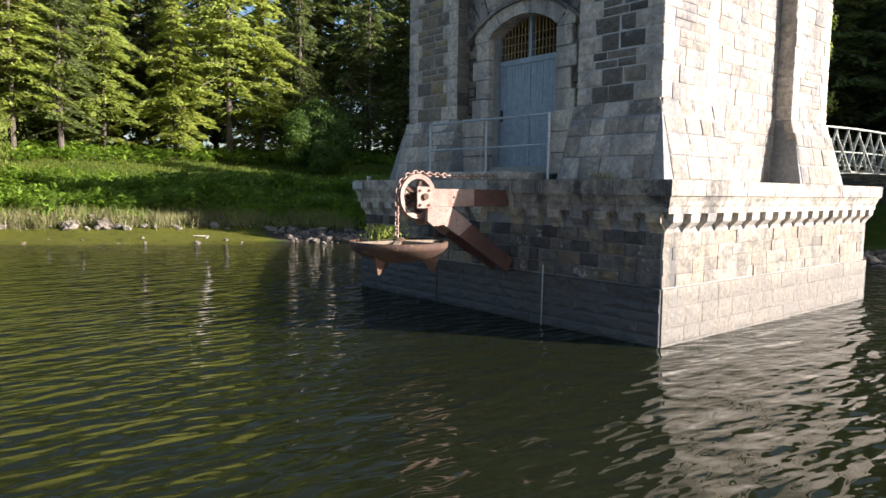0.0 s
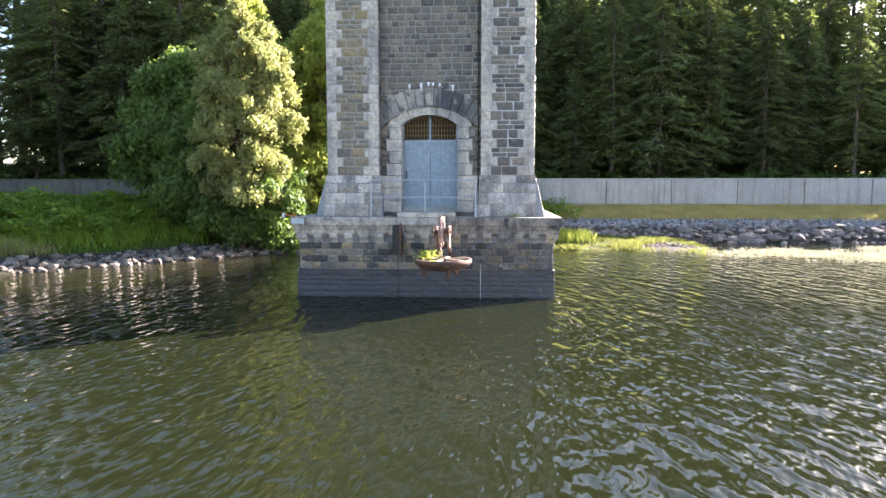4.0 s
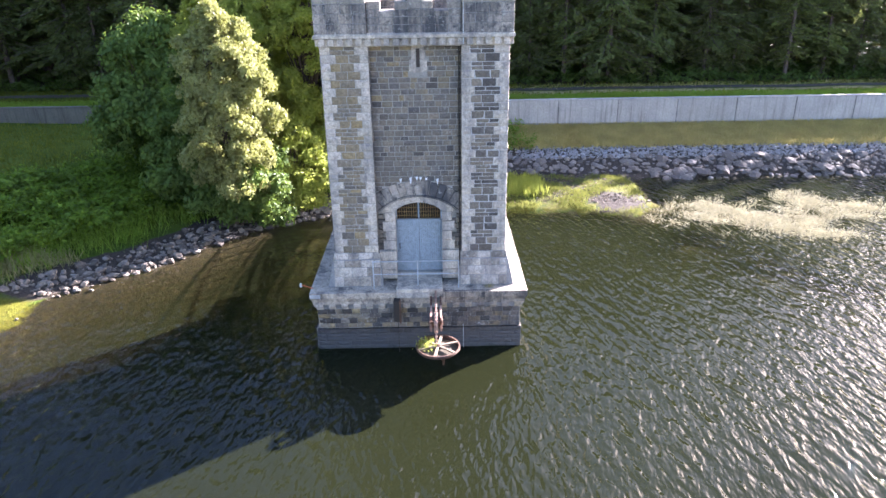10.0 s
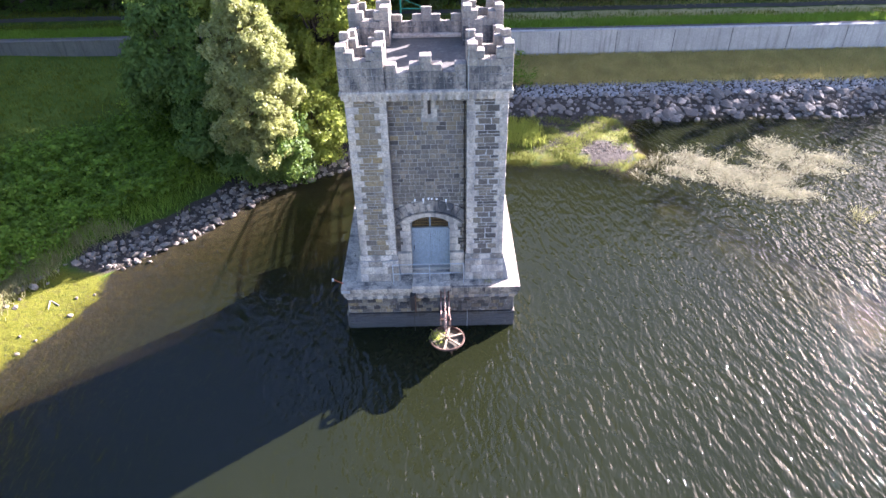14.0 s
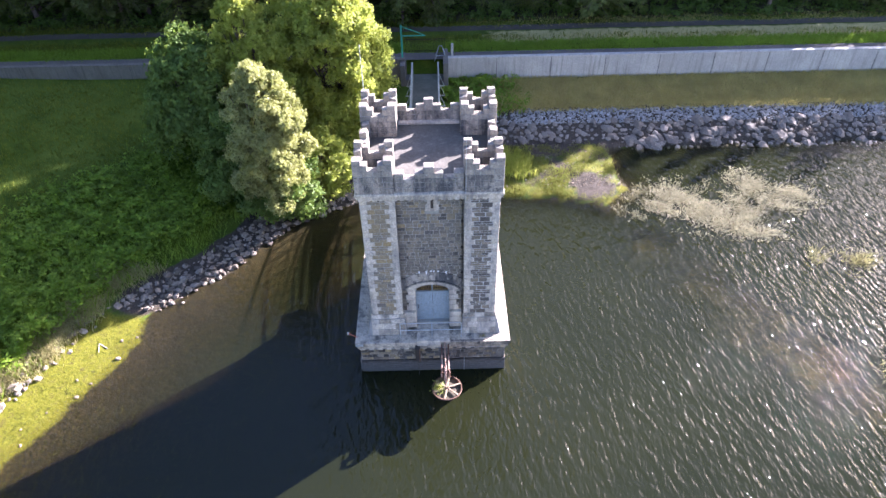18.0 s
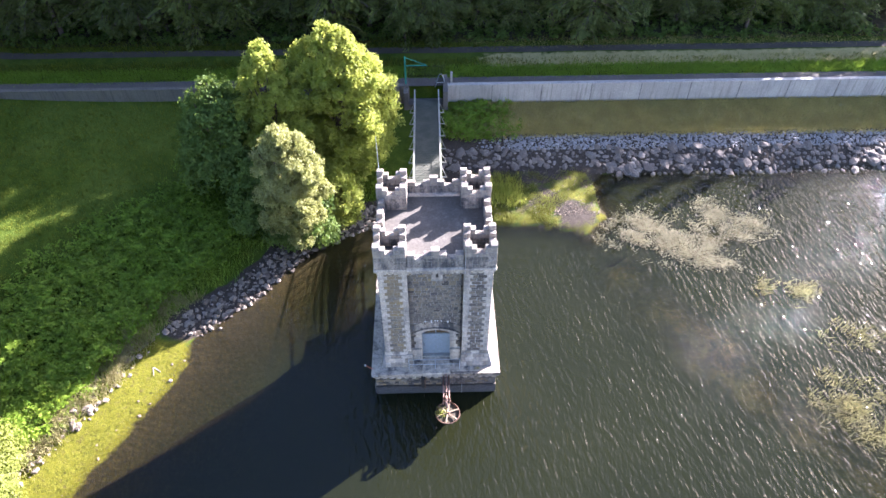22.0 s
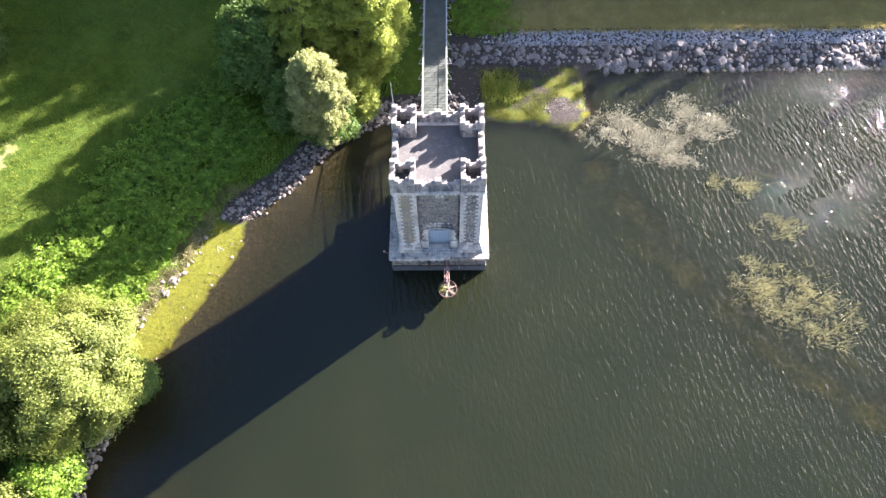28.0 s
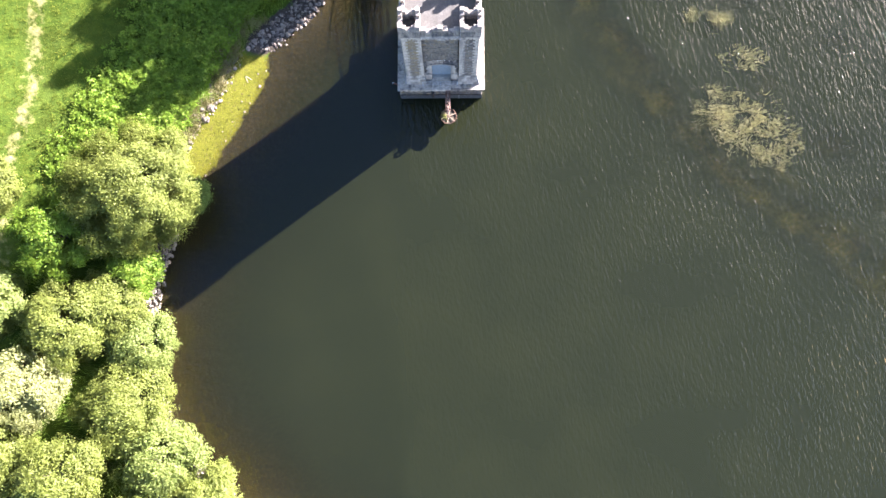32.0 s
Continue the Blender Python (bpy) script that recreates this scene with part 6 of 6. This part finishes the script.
# ---- low growth ----
def blades(name, seed, spots, count, tall, wide, material, spread=0.18, lean=0.35):
    """Tufts of grass or stems: count blades round every spot (x, y), tall metres high."""
    g = np.random.default_rng(seed)
    spots = np.repeat(np.array(spots, float), count, axis=0)
    n = len(spots)
    x, y = spots[:, 0] + g.normal(0, spread, n), spots[:, 1] + g.normal(0, spread, n)
    z, _ = ground_height(x, y)
    base = np.column_stack([x, y, np.maximum(z, -0.15)])
    h = tall * g.uniform(0.5, 1.25, n) * (spots[:, 2] if spots.shape[1] > 2 else 1.0)
    a = g.uniform(0, 6.283, n)
    tip = np.column_stack([np.cos(a), np.sin(a), np.zeros(n)]) * (lean * h * g.uniform(0.2, 1.2, n))[:, None]
    tip[:, 2] = h
    side = np.column_stack([-np.sin(a + 0.7), np.cos(a + 0.7), np.zeros(n)]) * (wide * g.uniform(0.6, 1.3, n))[:, None]
    mid = base + tip * 0.55 + np.array([0, 0, 0.08]) * h[:, None]
    v = np.stack([base - side * 0.6, base + side * 0.6, mid + side, base + tip, mid - side], 1).reshape(-1, 3)
    me = bpy.data.meshes.new(name)
    me.vertices.add(5 * n)
    me.vertices.foreach_set("co", v.ravel())
    me.loops.add(5 * n)
    me.loops.foreach_set("vertex_index", np.arange(5 * n))
    me.polygons.add(n)
    me.polygons.foreach_set("loop_start", np.arange(n) * 5)
    me.polygons.foreach_set("loop_total", np.full(n, 5))
    me.update()
    me.materials.append(material)
    return me


def scatter(seed, n, x0, x1, y0, y1, rule):
    """Random spots of a rectangle that satisfy a rule of x, y and the distance to the shore."""
    g = np.random.default_rng(seed)
    x, y = g.uniform(x0, x1, n), g.uniform(y0, y1, n)
    d = shore_distance(x, y)
    ok = rule(x, y, d) > g.uniform(0, 1, n)
    return np.column_stack([x[ok], y[ok]])


def bank(x):
    return 1 - smooth_step(-5, -3.5, x)


def herbs(name, seed, spots, leaves, size, tall, material):
    """Leafy plants: a heap of leaves at each spot."""
    g = np.random.default_rng(seed)
    k = np.repeat(spots, leaves, axis=0)
    n = len(k)
    x, y = k[:, 0] + g.normal(0, 0.17, n), k[:, 1] + g.normal(0, 0.17, n)
    z, _ = ground_height(k[:, 0], k[:, 1])
    grow = 0.6 + 0.28 * ripple(k[:, 0], k[:, 1], 0.8) + 0.30 * ripple(k[:, 0] + 3.1, k[:, 1], 2.6)
    p = np.column_stack([x, y, z + tall * grow * g.uniform(0.15, 1.0, n) ** 0.7])
    ax = unit(np.column_stack([g.normal(0, 1, n), g.normal(0, 1, n), g.normal(0.15, 0.4, n)]))
    cr = unit(np.cross(ax, np.column_stack([g.normal(0, 0.35, n), g.normal(0, 0.35, n), np.ones(n)])))
    s = size * g.uniform(0.6, 1.3, (n, 1))
    return quad_cloud(name, p, ax * s, cr * s * 0.5, material)


WEEDY = scatter(61, 26000, -42, -4, -12, 24, lambda x, y, d: smooth_step(2.8, 4.0, d) * smooth_step(13.5, 9.5, d + 0.8 * ripple(x, y)) * bank(x))
tagged(part("herb_field", herbs("herb_field", 62, WEEDY, 15, 0.14, 1.4, LEAF_HERB), LEAF_HERB), "dense leafy green herbs on the bank", "plants", kind="stuff")
LUSH = scatter(63, 30000, -48, -4, -44, 24.6, lambda x, y, d: smooth_step(9, 13, d) * bank(x) * (y < 24.6))
tagged(part("meadow_grass", blades("meadow_grass", 64, LUSH, 5, 0.20, 0.018, GRASS, 0.3), GRASS), "short green meadow grass", "grass", kind="stuff")
EDGE = scatter(65, 34000, -42, -3, -44, 20, lambda x, y, d: smooth_step(2.1, 2.9, d) * (0.25 + 0.75 * smooth_step(5.5, 3.6, d)) * smooth_step(13, 9, d) * bank(x) * np.where((y > -13) & (y < 0) & (d < 4.2), 0.3, 1.0))
tagged(part("bank_grass", blades("bank_grass", 66, EDGE, 9, 0.78, 0.013, GRASS_STRIP, 0.28, 0.6), GRASS_STRIP), "long green grass above the stones", "grass", kind="stuff")
DRY = scatter(67, 20000, -32, -12, -16, 4, lambda x, y, d: smooth_step(2.0, 2.8, d) * smooth_step(4.8, 3.6, d) * (0.6 + 0.5 * ripple(x, y, 1.4)) * bank(x))
tagged(part("dry_grass", blades("dry_grass", 68, DRY, 16, 0.5, 0.013, GRASS_DRY, 0.22, 0.8), GRASS_DRY), "straw-coloured dry grass tufts", "grass", kind="stuff")
VERGE = scatter(69, 30000, 1.3, 62, 20.8, 24.9, lambda x, y, d: np.ones_like(x))
tagged(part("verge_grass", blades("verge_grass", 70, VERGE, 5, 0.22, 0.014, GRASS_VERGE, 0.15), GRASS_VERGE), "short dry olive grass below the wall", "grass", kind="stuff")
STRIP = scatter(71, 20000, -70, 62, 26.7, 28.5, lambda x, y, d: np.ones_like(x))
tagged(part("strip_grass", blades("strip_grass", 72, STRIP, 4, 0.26, 0.02, GRASS_STRIP, 0.22), GRASS_STRIP), "bright green grass strip behind the path", "grass", kind="stuff")
BEHIND = scatter(103, 24000, -70, 62, 28.4, 33.6, lambda x, y, d: ((y < 29.7) | (y > 31.7)) * (0.8 - 0.55 * smooth_step(2, 10, x)))
tagged(part("path_grass", blades("path_grass", 104, BEHIND, 4, 0.26, 0.02, GRASS, 0.25), GRASS), "green grass along the dark track", "grass", kind="stuff")
MOWN = scatter(105, 12000, 3, 62, 28.3, 33.2, lambda x, y, d: ((y < 29.8) | (y > 31.6)) * smooth_step(2, 10, x) * (0.5 + 0.4 * ripple(x, y, 0.7)))
tagged(part("mown_grass", blades("mown_grass", 106, MOWN, 4, 0.14, 0.016, GRASS_VERGE, 0.2), GRASS_VERGE), "tan mown grass beside the track", "grass", kind="stuff")
UNDER = scatter(73, 5200, -70, 44, 32.6, 42, lambda x, y, d: np.ones_like(x) * 0.8)
tagged(part("bracken", herbs("bracken", 74, UNDER, 12, 0.20, 1.1, LEAF_ALDER), LEAF_ALDER), "dark undergrowth along the wood's edge", "undergrowth", kind="stuff")
UNDER2 = scatter(75, 3600, -58, -44, -26, 32, lambda x, y, d: smooth_step(-44, -47, x))
tagged(part("bracken", herbs("bracken", 76, UNDER2, 12, 0.22, 1.2, LEAF_HERB), LEAF_HERB), "undergrowth below the light spruces", "undergrowth", kind="stuff")
TALLB = scatter(77, 900, 1.2, 8.5, 20.5, 24.8, lambda x, y, d: smooth_step(8.5, 2, x) * 0.9)
tagged(part("rank_weeds", herbs("rank_weeds", 78, TALLB, 14, 0.12, 0.8, LEAF_HERB), LEAF_HERB), "rank green weeds beside the bridge", "plants", kind="stuff")
SPIT = scatter(79, 9000, 3.6, 14.0, 10.2, 17.2, lambda x, y, d: (d > 0.0) * np.clip(0.25 + 0.6 * ripple(x, y, 1.6), 0, 1) * (1 - smooth_step(0.25, 0.6, np.exp(-(((x - 11.2) / 2.0) ** 2 + ((y - 12.0) / 1.3) ** 2)))))
tagged(part("spit_grass", blades("spit_grass", 80, SPIT, 7, 0.17, 0.012, GRASS_GOLD, 0.2), GRASS_GOLD), "yellow-green grass on the gravel spit", "grass", kind="stuff")
TUFT = scatter(81, 900, 3.9, 7.4, 13.0, 17.0, lambda x, y, d: (d > 0.4) * smooth_step(2.6, 0.4, np.hypot(x - 5.6, y - 14.6)) * 0.7)
tagged(part("green_tuft", blades("green_tuft", 82, TUFT, 7, 0.6, 0.014, LEAF_BIRCH, 0.14), LEAF_BIRCH), "tall fresh green tuft at the spit's foot", "grass", kind="stuff")


def blobs(x, y, spots):
    return np.clip(sum(np.exp(-(((x - cx) / rx) ** 2 + ((y - cy) / ry) ** 2)) for cx, cy, rx, ry in spots), 0, 1)


REED_SPOTS = ((16.5, 10.2, 2.2, 1.5), (19.4, 8.4, 2.0, 1.3), (21.2, 9.6, 1.3, 1.2), (22.4, 12.2, 0.9, 1.3), (24.9, 10.4, 1.5, 1.1), (21.0, 6.8, 1.2, 0.5))
REEDS = scatter(83, 15000, 12, 31, 4, 17, lambda x, y, d: (d < -0.5) * np.clip(blobs(x, y, REED_SPOTS) * (0.62 + 1.0 * ripple(x, y, 1.7)), 0, 1))
tagged(part("reed_bed", blades("reed_bed", 84, REEDS, 22, 0.26, 0.014, REED, 0.17, 1.3), REED), "pale flattened reeds standing out of the shallows", "reeds", kind="stuff")
REED2 = ((25.8, -5.0, 1.3, 1.5), (28.2, -6.6, 2.0, 1.8), (30.8, -8.6, 1.6, 1.5), (28.3, -0.4, 1.3, 0.9), (26.6, 3.8, 0.8, 0.5), (24.0, 4.2, 0.8, 0.5))
REEDS2 = scatter(85, 9000, 22, 35, -13, 6, lambda x, y, d: np.clip(blobs(x, y, REED2) * (0.40 + 0.9 * ripple(x, y, 1.9)), 0, 1) * 0.7)
tagged(part("reed_bed", blades("reed_bed", 86, REEDS2, 16, 0.5, 0.008, REED_OLIVE, 0.24, 1.4), REED_OLIVE), "thin olive reeds on the sunken weed bar", "reeds", kind="stuff")
MATS = scatter(87, 30000, 12, 62, -32, 8, lambda x, y, d: (d < -3) * np.clip(np.exp(-(weed_bar(x, y) / 2.0) ** 2) * (0.40 + 0.75 * ripple(x, y, 1.2)), 0, 1) * 0.14)
g = np.random.default_rng(88)
n = len(MATS) * 3
p = np.repeat(MATS, 3, axis=0) + g.normal(0, 0.3, (n, 2))
ang = g.normal(1.9, 0.7, n)
size = g.uniform(0.07, 0.2, (n, 1))
tagged(part("weed_mat", quad_cloud("weed_mat", np.column_stack([p, g.uniform(-0.14, -0.015, n)]), np.column_stack([np.cos(ang), np.sin(ang), np.zeros(n)]) * size,
                                   np.column_stack([-np.sin(ang), np.cos(ang), g.normal(0, 0.05, n)]) * size * 0.22, WEED), WEED), "brown water weed lying at the surface", "weed", kind="stuff")
weeds = tagged(part("wheel_weeds", quad_cloud("wheel_weeds", *[np.array(a) for a in zip(*[((WX - 0.40 + 0.16 * random.gauss(0, 1), WY + 0.16 * random.gauss(0, 1), WZ + random.uniform(-0.02, 0.26)),
               (random.uniform(-0.03, 0.03), random.uniform(-0.03, 0.03), random.uniform(0.01, 0.045)), (random.uniform(-0.02, 0.02), random.uniform(-0.02, 0.02), 0.0)) for _ in range(420)])], LEAF_BIRCH), LEAF_BIRCH), "small yellow-green weeds growing in the hanging bowl", "plant")
ledge_tuft = tagged(part("ledge_tuft", quad_cloud("ledge_tuft", *[np.array(a) for a in zip(*[((2.55 + 0.09 * random.gauss(0, 1), -3.62 + 0.06 * random.gauss(0, 1), LEDGE + random.uniform(0.0, 0.1)),
               (random.uniform(-0.05, 0.05), random.uniform(-0.05, 0.05), random.uniform(0.03, 0.06)), (random.uniform(-0.012, 0.012), random.uniform(-0.012, 0.012), 0.0)) for _ in range(90)])], GRASS_DRY), GRASS_DRY), "tuft of dry grass on the ledge", "plant")

# ---- stones of the shore ----
_rocks = {}


def rock_mesh(material, variant):
    key = (material.name, variant)
    if key not in _rocks:
        bm = bmesh.new()
        bmesh.ops.create_icosphere(bm, subdivisions=1, radius=0.5)
        r = random.Random(variant + 5)
        off = Vector((r.uniform(0, 50), r.uniform(0, 50), r.uniform(0, 50)))
        for v in bm.verts:
            v.co *= 1.0 + 0.42 * noise.noise(v.co * 2.2 + off)
        for _ in range(3):      # flat broken faces
            n = Vector((r.gauss(0, 1), r.gauss(0, 1), r.gauss(0, 1))).normalized()
            for v in bm.verts:
                over = v.co.dot(n) - 0.30
                if over > 0:
                    v.co -= n * over * 0.85
        _rocks[key] = bm_mesh("rock", bm, material)
    return _rocks[key]


def strew(parent, spots, size, material, seed, near, flat=0.6, name="rock", tip=0.25, slope=0.0):
    """Stones at the spots: near picks those that are parts of their own; the others are joined."""
    g = random.Random(seed)
    verts, faces = [], []
    made = 0
    zs, _ = ground_height(spots[:, 0], spots[:, 1])
    for (x, y), z in zip(spots, zs):
        s = size * math.exp(max(-0.9, min(0.75, g.gauss(-0.03, 0.5))))
        dims = (s * g.uniform(0.8, 1.3), s * g.uniform(0.7, 1.1), s * g.uniform(flat * 0.7, flat * 1.2))
        m = Matrix.Translation((x, y, max(z, -0.1) + dims[2] * 0.20)) @ Matrix.Rotation(slope, 4, "X") @ Euler((g.gauss(0, tip), g.gauss(0, tip), g.uniform(0, 6.28))).to_matrix().to_4x4() @ Matrix.Diagonal((*dims, 1))
        me = rock_mesh(material, g.randrange(7))
        if made < 300 and near(x, y):
            ob = new(name, me)
            ob.parent, ob.matrix_basis = parent, m
            made += 1
        else:
            n = len(verts)
            verts += [m @ v.co for v in me.vertices]
            faces += [[i + n for i in p.vertices] for p in me.polygons]
    if verts:
        ob = part(name + "s", mesh_of(name + "s", verts, faces, material), material, parent)
        tagged(ob, "smaller stones of the bank", kind="stuff")


STONY = scatter(91, 56000, -30, 3, -45, 16, lambda x, y, d: (d > -0.35) * (d < np.where((y > -12) & (y < 1.0), 3.6, 1.9)) * np.where((y > -12) & (y < 1.0), smooth_step(1.6, 2.2, d) * 0.22, 0.8) * smooth_step(-46, -30, y) * (x < 2.5))
shore_stones = tagged(new("shore_stones"), "band of grey tumbled stones along the water's edge", "stones", kind="structure")
strew(shore_stones, STONY[: min(len(STONY), 7600)], 0.26, ROCK, 92, lambda x, y: -17 < x < -8 and 0 < y < 10)
LOOSE = scatter(93, 700, -26, -14, -13, 2, lambda x, y, d: np.exp(-(d / 0.7) ** 2) * 0.5)
loose_stones = tagged(new("loose_stones"), "scattered pale stones on the algae and in the shallows", "stones", kind="structure")
strew(loose_stones, LOOSE[:18], 0.17, ROCK_PALE, 94, lambda x, y: True)
TUMBLED = scatter(101, 1500, -30, -14, -12, 1, lambda x, y, d: smooth_step(1.9, 2.4, d) * smooth_step(4.4, 3.4, d) * np.clip(0.3 + 0.9 * ripple(x, y, 1.1), 0, 1))
tumbled_stones = tagged(new("tumbled_stones"), "pale tumbled stones among the dry grass", "stones", kind="structure")
strew(tumbled_stones, TUMBLED[:150], 0.33, ROCK_PALE, 102, lambda x, y: True, 0.75)
rg = np.random.default_rng(95)
RX, RY = np.meshgrid(np.arange(0.8, 62, 0.56), np.arange(17.05, 19.7, 0.41))
RX = RX + (np.arange(RX.shape[0]) % 2)[:, None] * 0.28
RIP = np.column_stack([(RX + rg.uniform(-0.15, 0.15, RX.shape)).ravel(), (RY + rg.uniform(-0.12, 0.12, RX.shape)).ravel()])
RIP = RIP[(RIP[:, 0] > 14) | (RIP[:, 1] > 17.6)]
riprap = tagged(new("riprap"), "large dark boulders pitched along the dam's foot", "stones", kind="structure")
strew(riprap, RIP, 0.50, ROCK_BLUE, 96, lambda x, y: 5 < x < 24, 0.36, "boulder", 0.09, 0.27)
COB = scatter(97, 26000, 3.0, 62, 19.5, 20.95, lambda x, y, d: smooth_step(3, 8, x) * 0.9)
cobbles = tagged(new("cobble_band"), "band of pale blue-grey broken stone above the boulders", "stones", kind="structure")
strew(cobbles, COB[:6000], 0.15, ROCK_CHIP, 98, lambda x, y: 8 < x < 14, 0.6, "cobble")
GRAV = scatter(99, 5000, 0.5, 14, 12, 17.6, lambda x, y, d: (d > -0.3) * np.clip(0.12 + np.exp(-(((x - 11.2) / 2.0) ** 2 + ((y - 12.0) / 1.3) ** 2)), 0, 1))
spit_stones = tagged(new("spit_stones"), "pale small stones on the gravel spit", "stones", kind="structure")
strew(spit_stones, GRAV[:2600], 0.085, ROCK_PALE, 100, lambda x, y: x < 9, 0.6)
drift = tagged(part("driftwood", rod(rod(bmesh.new(), (-19.6, -0.9, 0.15), (-18.0, -1.9, 0.10), 0.05, 7, 0.03), (-18.6, -1.5, 0.12), (-18.3, -2.3, 0.2), 0.03, 6, 0.012), plain_mat("grey_driftwood", (0.34, 0.30, 0.25), (0.25, 0.22, 0.18), 6, 0.9)), "bleached forked branch washed up on the shore", "branch")
